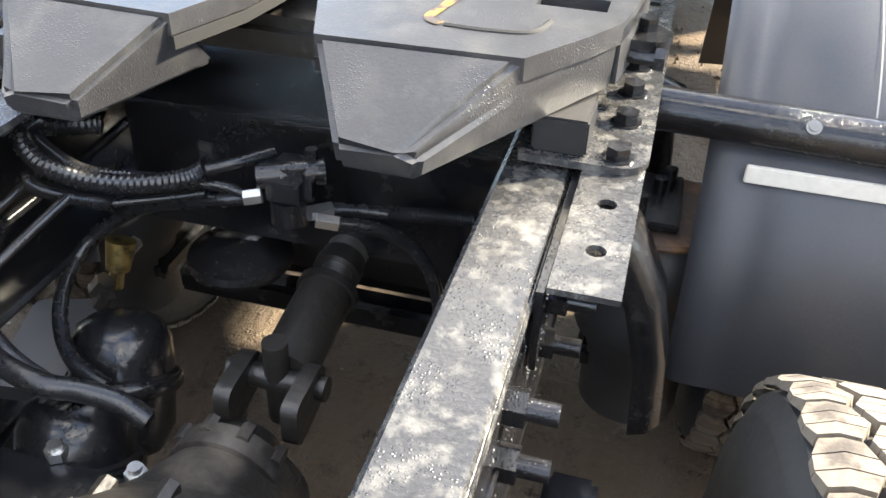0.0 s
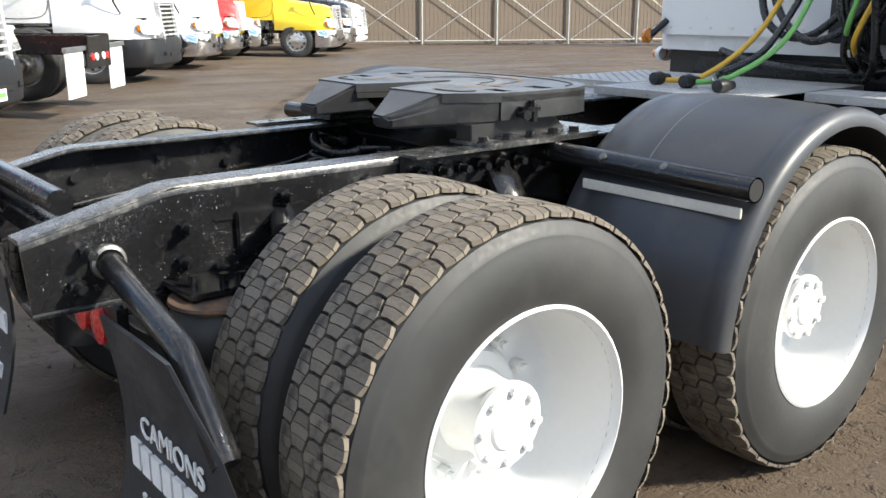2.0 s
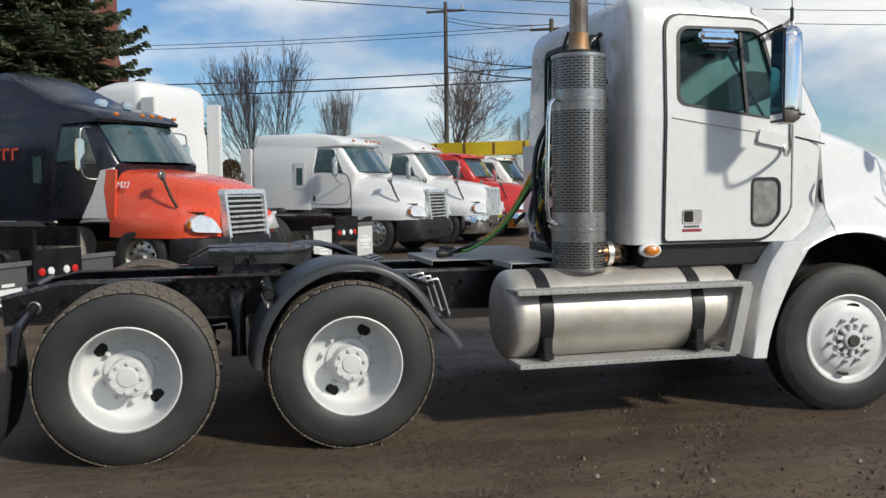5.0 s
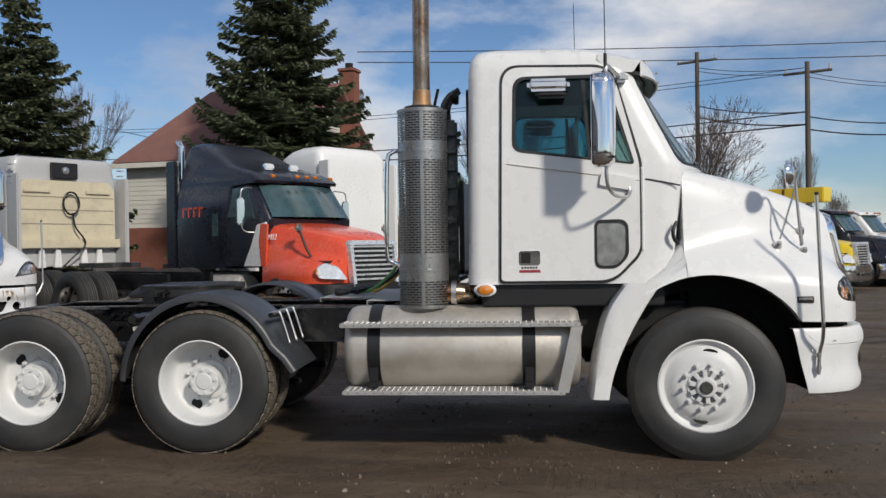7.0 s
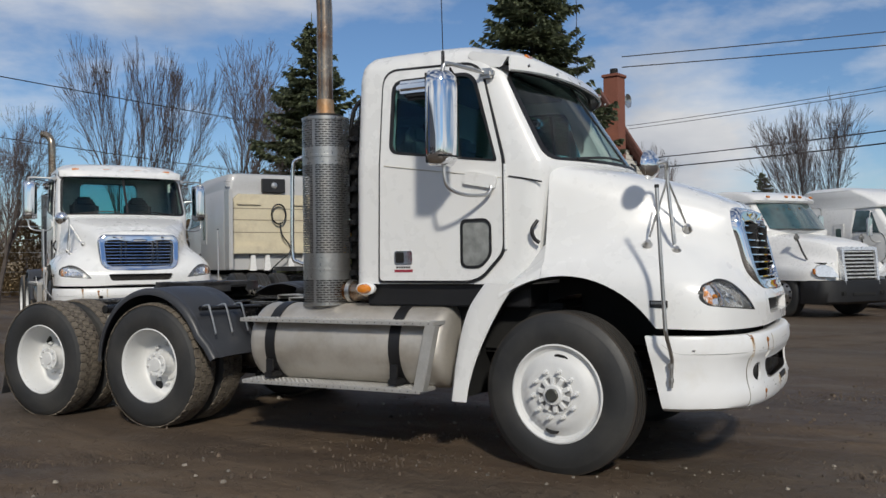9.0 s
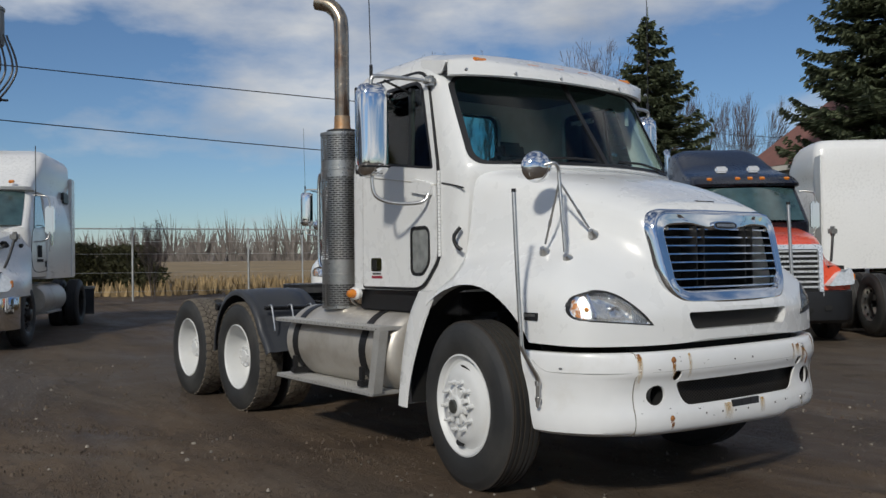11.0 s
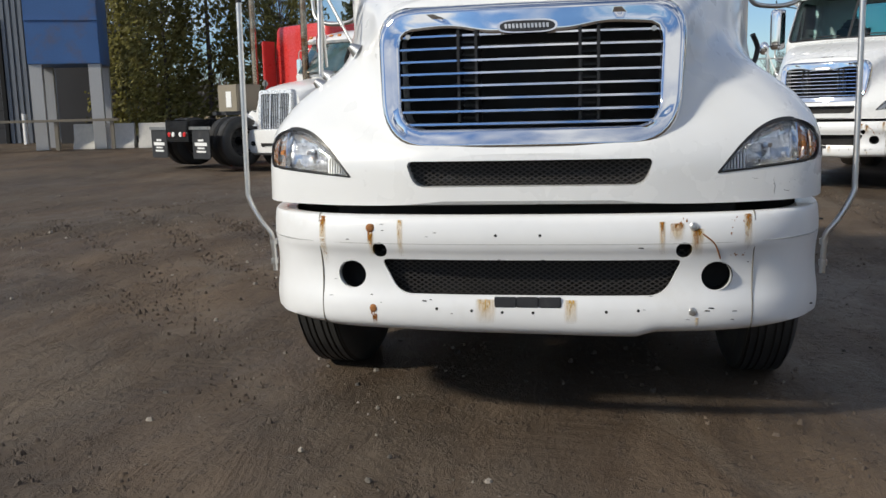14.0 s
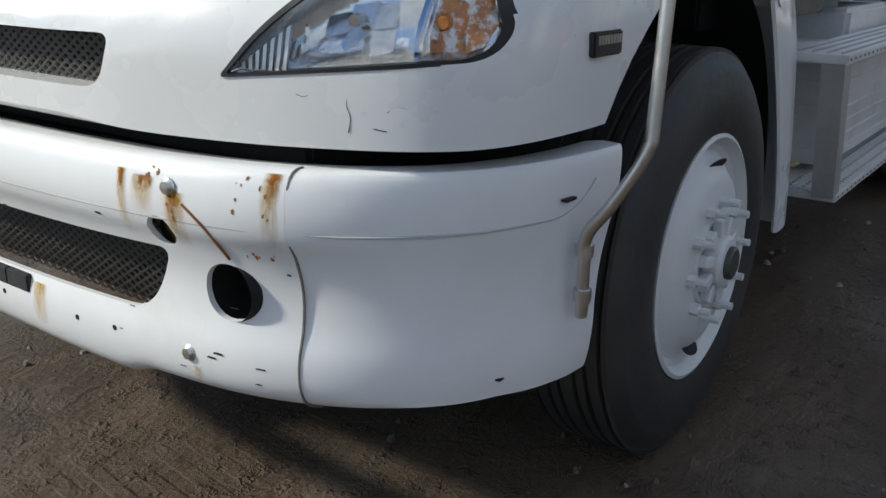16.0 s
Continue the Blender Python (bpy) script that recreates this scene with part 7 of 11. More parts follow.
# hood-mounted convex mirror on its tripod
for side in (1,):
    top = Vector((side * 0.955, 4.93, 1.86))
    tri = part("hood_mirror", tube(bmesh.new(), [(side * 1.05, 4.87, 1.945), (side * 1.0, 4.92, 1.965), (side * 0.965, 4.93, 1.94), (side * 0.955, 4.93, 1.86), (side * 0.95, 4.965, 1.44)], 0.011, 10, 30), STEEL, hood, "round convex mirror on a steel tripod")
    for foot in ((0.775, 5.015, 1.55), (0.968, 4.80, 1.45), (0.95, 4.98, 1.405)):
        f = Vector((side * foot[0], foot[1], foot[2]))
        bm = rod(bmesh.new(), top, f + (top - f) * 0.1, 0.007, 8)
        rod(bm, f + (top - f) * 0.35, f + (top - f) * 0.45, 0.010, 8)
        part("tripod_leg", bm, STEEL, tri)
        nrm = Vector((side * 0.75, 0.25, 0.6)).normalized()
        part("tripod_foot", rod(bmesh.new(), f - nrm * 0.01, f + nrm * 0.03, 0.034, 18, 0.014), STEEL, tri)
    bm = lathe(bmesh.new(), [(0, 0.045), (0.04, 0.04), (0.075, 0.025), (0.095, 0.0), (0.095, -0.008), (0.088, -0.01)], (0, 0, 0), "y", 32)
    bmesh.ops.transform(bm, matrix=pose(side * 1.055, 4.845, 1.947, 0, 0, side * -20), verts=bm.verts)
    part("mirror_shell", bm, CHROME, tri, "round chrome mirror shell")
    bm = lathe(bmesh.new(), [(0, -0.022), (0.05, -0.018), (0.09, -0.009)], (0, 0, 0), "y", 32)
    bmesh.ops.transform(bm, matrix=pose(side * 1.055, 4.845, 1.947, 0, 0, side * -20), verts=bm.verts)
    part("mirror_face", bm, MIRROR, tri)

# ---- bumper ----
PLAN = crv([(0, 5.50), (0.25, 5.497), (0.5, 5.480), (0.70, 5.450), (0.85, 5.400), (0.978, 5.325), (1.086, 5.215), (1.149, 5.08), (1.181, 4.94), (1.190, 4.83)], 60)
PROF = crv([(-0.075, 0.868), (-0.02, 0.875), (0.006, 0.855), (0.018, 0.80), (0.014, 0.752), (-0.004, 0.715), (-0.020, 0.65), (-0.016, 0.58), (0.0, 0.52), (0.0, 0.465), (-0.018, 0.428), (-0.06, 0.408)], 30)


def bumper_piece(i0, i1, name, label, closed_mid=False):
    pts = [PLAN[k] for k in range(i0, i1 + 1)]
    if closed_mid:
        pts = [np.array([-p[0], p[1]]) for p in pts[:0:-1]] + pts
    rws = []
    for k, p in enumerate(pts):
        a, b = pts[max(k - 1, 0)], pts[min(k + 1, len(pts) - 1)]
        t = (b - a) / np.linalg.norm(b - a)
        nx = np.array([-t[1], t[0]])
        if nx[1] < -0.1 or (abs(nx[1]) <= 0.1 and nx[0] * p[0] < 0):
            nx = -nx
        shell = []
        flat = 0.65 * np.clip((abs(p[0]) - 0.86) / 0.18, 0, 1)
        for d, z in PROF:
            d = d * (1 - flat) if abs(d) < 0.021 else d
            q = p + nx * d
            if abs(p[0]) > 1.1:
                q = q + np.array([0, 0.115 * np.clip((0.87 - z) / 0.5, 0, 1) * np.clip((5.15 - p[1]) / 0.3, 0, 1)])
            if closed_mid:
                z -= 0.020 * np.interp(p[0], [-0.49, -0.42, 0.0, 0.6], [0, 1, 0.6, 0.2]) * np.clip((0.49 - z) / 0.07, 0, 1)
            shell.append(Vector((q[0], q[1], z)))
        inside = [Vector((v.x - nx[0] * 0.012, v.y - nx[1] * 0.012, v.z)) for v in shell[::-1]]
        rws.append(shell + inside)
    return part(name, loft(bmesh.new(), rws), BUMPER_WHITE, bumper, label, 45)


bumper = part("bumper", B(-0.9, 0.9, 5.18, 5.26, 0.50, 0.82, 0.01), DARK, truck, "white moulded bumper with rust stains")
SEAM = min(range(len(PLAN)), key=lambda k: abs(PLAN[k][0] - 0.85))
centre = bumper_piece(0, SEAM, "bumper_centre", "white centre section with openings", True)
front_put = lambda u, v, d: (u, d, v)
intake = rounded([(-0.585, 0.700), (-0.515, 0.560), (0.515, 0.560), (0.585, 0.700)], [0.03, 0.06, 0.06, 0.03], 7)
circle = lambda x, z, r: [(x + r * math.cos(a), z + r * math.sin(a)) for a in np.linspace(0, 2 * math.pi, 28, endpoint=False)]
cut(centre, prism(bmesh.new(), intake, 5.3, 5.7, front_put),
    *[prism(bmesh.new(), circle(s * 0.712, 0.632, 0.056), 5.3, 5.7, front_put) for s in (1, -1)],
    *[prism(bmesh.new(), circle(s * 0.588, 0.738, 0.031), 5.3, 5.7, front_put) for s in (1, -1)])
SEAM_GREY = mat("seam_shadow", (0.17, 0.155, 0.13), 0.7, vary=0.3, scale=20)
for s in (1, -1):
    end = bumper_piece(SEAM, len(PLAN) - 1, "bumper_end", "white bumper end cap")
    if s < 0:
        end.data.transform(Matrix.Diagonal((-1, 1, 1, 1)))
        end.data.flip_normals()
    part("end_seam", tube(bmesh.new(), [(s * (0.852 + 0.0), PLAN[SEAM][1] + d * 0.9 - 0.0035, z) for d, z in PROF[2:]], 0.0028, 6, 30), SEAM_GREY, bumper)
    # near-black cups give the round openings their shade
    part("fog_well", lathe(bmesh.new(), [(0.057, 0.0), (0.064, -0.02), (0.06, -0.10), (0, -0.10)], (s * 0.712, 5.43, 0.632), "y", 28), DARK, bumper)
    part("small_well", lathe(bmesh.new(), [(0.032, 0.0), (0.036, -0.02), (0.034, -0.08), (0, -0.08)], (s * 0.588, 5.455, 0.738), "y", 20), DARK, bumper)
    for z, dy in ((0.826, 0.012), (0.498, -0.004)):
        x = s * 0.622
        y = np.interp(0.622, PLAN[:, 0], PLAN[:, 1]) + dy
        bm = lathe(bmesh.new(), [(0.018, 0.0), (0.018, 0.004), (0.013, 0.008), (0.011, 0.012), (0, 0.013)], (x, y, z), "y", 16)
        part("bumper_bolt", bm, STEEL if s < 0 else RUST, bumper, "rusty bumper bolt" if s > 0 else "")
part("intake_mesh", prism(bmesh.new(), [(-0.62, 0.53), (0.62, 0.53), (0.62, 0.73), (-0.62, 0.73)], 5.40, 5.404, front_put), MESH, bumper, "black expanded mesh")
# black sheet standing for the dark depth behind the intake mesh
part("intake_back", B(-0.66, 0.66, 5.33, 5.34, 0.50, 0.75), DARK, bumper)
bm = bmesh.new()
for k in range(3):
    box(bm, -0.128 + 0.086 * k, -0.0425 + 0.086 * k, 5.488, 5.504, 0.515, 0.556, 0.003)
part("plate_pad", bm, FLAP, bumper, "black rubber pad under the intake")
# thin grey tube that draws the shadow line of a groove
part("body_line", tube(bmesh.new(), [(x, y + 0.0155, 0.765) for x, y in [(-q[0], q[1]) for q in PLAN[40:0:-1]] + [tuple(q) for q in PLAN[:41]]], 0.0020, 6, 90), mat("body_line_shade", (0.40, 0.40, 0.39), 0.5, vary=0.1), bumper)


for s in (1, -1):
    # the same painted groove shadow, carried on over the end caps
    line = [(PLAN[k], 0.765 + 0.060 * max(0.0, (k - 47) / 6.0) ** 2) for k in range(SEAM, 54)]
    part("body_line", tube(bmesh.new(), [(s * (p[0] + 0.006), p[1] + 0.005, z) for p, z in line], 0.0022, 6, 40), bpy.data.materials["body_line_shade"], bumper)


def bumper_y(x, z):
    return np.interp(abs(x), PLAN[:, 0], PLAN[:, 1]) + np.interp(-z, -PROF[:, 1], PROF[:, 0])


# rust runs and chips on the bumper face
def blot(bmm, x, z, r, rn, run=0.0):
    """One ragged spot, drawn out downwards into a run."""
    n = 11
    ring = []
    for k in range(n):
        a = 2 * math.pi * k / n
        q = r * rn.uniform(0.55, 1.15)
        dz = q * math.sin(a)
        if math.sin(a) < -0.5:
            dz -= run * rn.uniform(0.3, 1.0)
        ring.append((x + q * math.cos(a) * (0.75 if run else 1.0), z + dz))
    bmm.faces.new([bmm.verts.new((u, bumper_y(u, v) + 0.0016, v)) for u, v in ring])


def rusty(x0, x1, z0, z1, n, r, run, seed):
    rn = random.Random(seed)
    bmm = bmesh.new()
    for _ in range(n):
        blot(bmm, rn.uniform(x0, x1), rn.uniform(z0, z1), r * rn.uniform(0.4, 1.2), rn, run * rn.random() ** 2)
    return bmm


for k, (x0, x1, z0, z1, n, r, run) in enumerate(((-0.507, -0.503, 0.825, 0.845, 3, 0.005, 0.02), (-0.58, -0.54, 0.832, 0.845, 4, 0.005, 0.01), (-0.655, -0.62, 0.80, 0.835, 7, 0.0055, 0.015), (-0.635, -0.62, 0.765, 0.80, 4, 0.004, 0.01), (-0.60, -0.58, 0.845, 0.86, 4, 0.004, 0.0),
                                                 (-0.82, -0.76, 0.69, 0.72, 6, 0.0045, 0.004), (-0.825, -0.76, 0.78, 0.86, 9, 0.0035, 0.006), (-0.832, -0.818, 0.85, 0.865, 3, 0.005, 0.01),
                                                 (0.612, 0.632, 0.79, 0.825, 10, 0.006, 0.06), (0.612, 0.632, 0.455, 0.50, 9, 0.006, 0.04), (0.815, 0.845, 0.845, 0.868, 8, 0.008, 0.03), (0.828, 0.842, 0.70, 0.84, 6, 0.004, 0.03))):
    joined(part("rust_mark", rusty(x0, x1, z0, z1, n, r, run, k), RUST, bumper))
for xc, zt, w, ln, deep in ((0.835, 0.868, 0.034, 0.20, False), (0.836, 0.868, 0.022, 0.06, True), (0.50, 0.858, 0.026, 0.15, False), (0.62, 0.805, 0.024, 0.10, False), (0.62, 0.80, 0.014, 0.05, True), (0.62, 0.475, 0.022, 0.06, True), (0.165, 0.545, 0.085, 0.10, False), (-0.165, 0.545, 0.055, 0.10, False),
                            (-0.505, 0.848, 0.026, 0.13, False), (-0.505, 0.848, 0.016, 0.06, True), (-0.56, 0.84, 0.06, 0.07, False), (-0.56, 0.842, 0.05, 0.03, True), (-0.635, 0.82, 0.055, 0.11, False), (-0.632, 0.82, 0.026, 0.08, True), (-0.826, 0.868, 0.036, 0.14, False), (-0.828, 0.868, 0.026, 0.05, True), (-0.64, 0.475, 0.016, 0.04, False)):
    part("rust_run", loft(bmesh.new(), [[Vector((xc + u * w, bumper_y(xc + u * w, zt - v * ln) + (0.0030 if deep else 0.0022), zt - v * ln)) for u in (-0.5, -0.25, 0, 0.25, 0.5)] for v in np.linspace(0, 1, 9)], closed=False, cap=False), DEEP_STAIN if deep else STAIN, bumper)
part("rust_crack", tube(bmesh.new(), [(x, bumper_y(x, z) + 0.001, z) for x, z in ((-0.655, 0.80), (-0.70, 0.76), (-0.725, 0.70))], 0.003, 6, 14), RUST, bumper)
bm = bmesh.new()
for x, z in ((-0.05, 0.80), (0.12, 0.80), (-0.06, 0.70), (0.11, 0.70), (0.36, 0.505), (0.22, 0.50), (-0.02, 0.495), (-0.30, 0.50), (-0.42, 0.505), (0.1, 0.495)):
    rod(bm, (x, bumper_y(x, z) - 0.004, z), (x, bumper_y(x, z) + 0.001, z), 0.006, 10)
joined(part("screw_pattern", bm, DARK, bumper))
bm = bmesh.new()
rn = random.Random(9)
for k in range(26):
    x, z = rn.choice((-1, 1)) * rn.uniform(0.3, 0.84), rn.uniform(0.44, 0.86)
    a, b = rn.uniform(0.004, 0.012), rn.uniform(0.001, 0.003)
    q = [(x - a, z - b), (x + a, z - b * 0.3), (x + a * 0.6, z + b), (x - a * 0.8, z + b * 0.7)]
    bm.faces.new([bm.verts.new((u, bumper_y(u, v) + 0.0014, v)) for u, v in q])
joined(part("chipped_paint", bm, DARK, bumper))
for s in (1, -1):
    pts = [(s * 1.325, 4.95, 1.78), (s * 1.323, 4.965, 1.4), (s * 1.318, 4.985, 0.98), (s * 1.312, 4.99, 0.90), (s * 1.258, 5.0, 0.80), (s * 1.212, 5.0, 0.735), (s * 1.205, 4.995, 0.68), (s * 1.203, 4.99, 0.565)]
    guide = part("bumper_guide", tube(bmesh.new(), pts, 0.0125, 10, 44), STEEL, bumper, "bent stainless bumper guide rod")
    for z in (0.70, 0.61):
        part("guide_clamp", rod(bmesh.new(), (s * 1.204, 4.992, z - 0.012), (s * 1.204, 4.992, z + 0.012), 0.018, 12), STEEL, guide)
    part("guide_tip", rod(bmesh.new(), (s * 1.325, 4.95, 1.78), (s * 1.325, 4.95, 1.80), 0.014, 12), BLACK, guide)
# near-black block standing for engine bay shade, then front axle and springs
part("engine_bay_shade", B(-0.55, 0.55, 4.2, 5.0, 0.75, 1.5, 0.05), DARK, truck)
bm = rod(bmesh.new(), (-0.9, 4.26, HUB_F - 0.02), (0.9, 4.26, HUB_F - 0.02), 0.05, 14)
box(bm, -0.55, -0.43, 3.7, 4.9, 0.46, 0.52, 0.01)
box(bm, 0.43, 0.55, 3.7, 4.9, 0.46, 0.52, 0.01)
part("front_axle", bm, GREASE, truck)
for s in (-1, 1):
    bm = bmesh.new()
    for y, z, a, b in ((5.02, 0.80, 0.018, 0.0025), (5.15, 0.47, 0.008, 0.0015)) if s < 0 else ((5.12, 0.79, 0.008, 0.0015),):
        x = np.interp(-y, -PLAN[:, 1], PLAN[:, 0]) + 0.004 + (0.014 if z > 0.7 else 0.0)
        box(bm, s * (x - 0.01), s * (x + 0.003), y - a, y + a, z - b, z + b)
    joined(part("scuff_mark", bm, DARK, bumper))
# near-black filler that puts shade behind the gap above the bumper
part("bumper_gap_shade", B(-0.8, 0.8, 5.1, 5.3, 0.84, 0.90, 0.01), DARK, truck)
for s in (1, -1):
    part("brake_drum", lathe(bmesh.new(), [(0, -0.10), (0.2, -0.10), (0.21, 0.08), (0, 0.08)], (s * 0.96, 4.26, HUB_F), "x", 28), GREASE, truck)


# ---- ground ----
def gz(x, y):
    """Height of the yard: a gentle slope away to the north."""
    return -0.016 * y + 0.042 * math.tanh(y / 6) + 0.010 * max(0.0, x - 5.0) * (1 if x < 60 else 60 / x)


def mud_material():
    """Packed brown mud: damp patches, drawn-out wheel smears, tyre prints, small stones and crumbs."""
    m = bpy.data.materials.new("mud")
    m.use_nodes = True
    n, l = m.node_tree.nodes, m.node_tree.links
    p = n["Principled BSDF"]
    t = n.new("ShaderNodeTexCoord")

    def tex(scale, detail=5, rough=0.6, turn=0.0, stretch=(1, 1, 1), warp=0.0):
        mp = n.new("ShaderNodeMapping")
        mp.inputs["Rotation"].default_value, mp.inputs["Scale"].default_value = (0, 0, radians(turn)), stretch
        l.new(t.outputs["Object"], mp.inputs["Vector"])
        q = n.new("ShaderNodeTexNoise")
        q.inputs["Scale"].default_value, q.inputs["Detail"].default_value, q.inputs["Roughness"].default_value, q.inputs["Distortion"].default_value = scale, detail, rough, warp
        l.new(mp.outputs["Vector"], q.inputs["Vector"])
        return q.outputs["Fac"]

    def ramp(v, lo, hi, to0=0.0, to1=1.0):
        r = n.new("ShaderNodeMapRange")
        r.inputs["From Min"].default_value, r.inputs["From Max"].default_value, r.inputs["To Min"].default_value, r.inputs["To Max"].default_value = lo, hi, to0, to1
        l.new(v, r.inputs["Value"])
        return r.outputs["Result"]

    def math2(op, a, b):
        q = n.new("ShaderNodeMath")
        q.operation = op
        for i, v in enumerate((a, b)):
            if isinstance(v, (int, float)):
                q.inputs[i].default_value = v
            else:
                l.new(v, q.inputs[i])
        return q.outputs[0]

    def mix(a, b, f):
        q = n.new("ShaderNodeMix")
        q.data_type = "RGBA"
        for k, v in (("A", a), ("B", b)):
            if isinstance(v, tuple):
                q.inputs[k].default_value = (*v, 1)
            else:
                l.new(v, q.inputs[k])
        l.new(f, q.inputs["Factor"])
        return q.outputs["Result"]

    def bands(period, direction, warp, turn=0.0):
        mp, w = n.new("ShaderNodeMapping"), n.new("ShaderNodeTexWave")
        mp.inputs["Rotation"].default_value = (0, 0, radians(turn))
        l.new(t.outputs["Object"], mp.inputs["Vector"]), l.new(mp.outputs["Vector"], w.inputs["Vector"])
        w.bands_direction = direction
        w.inputs["Scale"].default_value, w.inputs["Distortion"].default_value = 0.314 / period, warp
        w.inputs["Detail"].default_value, w.inputs["Detail Scale"].default_value = 2, 0.35
        return w.outputs["Fac"]

    damp = ramp(tex(0.38, 8, 0.68, 20, (1.4, 0.7, 1), 0.8), 0.42, 0.60)
    smear = ramp(tex(1.1, 7, 0.65, 8, (1.5, 0.6, 1), 1.6), 0.44, 0.66)
    smear2 = ramp(tex(0.9, 7, 0.65, -28, (1.6, 0.6, 1), 1.8), 0.46, 0.70)
    fine = tex(38, 5, 0.7)
    crumb = ramp(tex(15, 4, 0.7), 0.56, 0.70)
    track = ramp(bands(2.15, "X", 5.0, 6), 0.80, 0.95)
    track2 = ramp(bands(3.3, "X", 6.0, -32), 0.86, 0.97)
    lugs = math2("MULTIPLY", ramp(bands(0.085, "Y", 1.2, 6), 0.35, 0.6), track)
    lugs2 = math2("MULTIPLY", ramp(bands(0.085, "Y", 1.2, -32), 0.35, 0.6), track2)
    packed = ramp(tex(0.75, 6, 0.62, 14, (1.2, 0.7, 1), 0.9), 0.52, 0.60)
    drag = ramp(tex(1.5, 6, 0.62, 10, (2.2, 0.30, 1), 0.9), 0.50, 0.64)
    drag2 = ramp(tex(1.3, 6, 0.62, -34, (2.2, 0.30, 1), 1.0), 0.50, 0.64)
    col = mix((0.124, 0.087, 0.056), (0.060, 0.041, 0.027), damp)
    col = mix(col, (0.078, 0.051, 0.031), math2("MULTIPLY", smear, 0.75))
    col = mix(col, (0.126, 0.094, 0.066), math2("MULTIPLY", smear2, 0.65))
    col = mix(col, (0.132, 0.104, 0.077), math2("MULTIPLY", packed, 0.6))
    col = mix(col, (0.118, 0.086, 0.058), math2("MULTIPLY", drag, 0.42))
    col = mix(col, (0.040, 0.028, 0.020), math2("MULTIPLY", drag2, 0.42))
    col = mix(col, (0.050, 0.035, 0.024), math2("MULTIPLY", track, 0.5))
    col = mix(col, (0.040, 0.029, 0.022), math2("MULTIPLY", crumb, 0.4))
    col = mix(col, (0.15, 0.112, 0.078), ramp(fine, 0.56, 0.74, 0, 0.55))
    col = mix(col, (0.092, 0.073, 0.054), math2("MULTIPLY", ramp(tex(0.13, 5, 0.6), 0.46, 0.60), 0.6))
    v = n.new("ShaderNodeTexVoronoi")
    v.inputs["Scale"].default_value = 17
    l.new(t.outputs["Object"], v.inputs["Vector"])
    stone = math2("MULTIPLY", ramp(v.outputs["Distance"], 0.13, 0.09), ramp(tex(1.6, 3), 0.52, 0.6))
    col = mix(col, (0.22, 0.195, 0.165), math2("MULTIPLY", stone, 0.7))
    l.new(col, p.inputs["Base Color"])
    rough = ramp(math2("ADD", damp, math2("MULTIPLY", fine, 0.5)), 0.1, 1.3, 0.88, 0.50)
    l.new(rough, p.inputs["Roughness"])
    p.inputs["Specular IOR Level"].default_value = 0.30
    h = math2("ADD", math2("MULTIPLY", fine, 0.5), math2("MULTIPLY", crumb, 0.7))
    churn = math2("MULTIPLY", ramp(tex(5.5, 7, 0.75, 12, (1.5, 0.8, 1), 0.6), 0.45, 0.72), ramp(tex(0.55, 4), 0.46, 0.60))
    h = math2("ADD", h, math2("MULTIPLY", churn, 1.1))
    h = math2("ADD", h, math2("MULTIPLY", math2("MULTIPLY", math2("ADD", lugs, lugs2), ramp(tex(0.7, 4), 0.50, 0.62)), 0.22))
    h = math2("ADD", h, math2("MULTIPLY", smear, 0.5))
    h = math2("ADD", h, math2("MULTIPLY", math2("SUBTRACT", drag, drag2), 0.10))
    h = math2("ADD", h, math2("MULTIPLY", tex(13, 6, 0.72), 0.5))
    h = math2("ADD", h, math2("MULTIPLY", stone, 0.8))
    b = n.new("ShaderNodeBump")
    b.inputs["Strength"].default_value, b.inputs["Distance"].default_value = 0.9, 0.022
    l.new(h, b.inputs["Height"]), l.new(b.outputs["Normal"], p.inputs["Normal"])
    return m


MUD = mud_material()
# wheel tracks across the yard: from, to, half width
TRACKS = [(5.6, -2.9, -0.6, 4.35, 0.19), (6.3, -2.6, 0.2, 4.6, 0.17), (3.3, -8, 4.6, 13, 0.22), (5.3, -8, 6.9, 13, 0.22), (-3.6, -8, -2.6, 12, 0.2), (1.6, 4.2, 6.4, -1.4, 0.16), (0.2, 6.0, 3.6, 9.6, 0.2), (-1.0, 7.2, 4.6, 1.6, 0.18), (0.6, 6.4, 5.6, 3.6, 0.14)]


def off_track(x, y, ax, ay, bx, by):
    """Distance from a track's middle line, which wavers a little."""
    dx, dy = bx - ax, by - ay
    n = math.hypot(dx, dy)
    t = ((x - ax) * dx + (y - ay) * dy) / n
    if t < 0 or t > n:
        return 9.0
    return abs(((x - ax) * dy - (y - ay) * dx) / n + 0.10 * math.sin(t * 0.9 + ax))


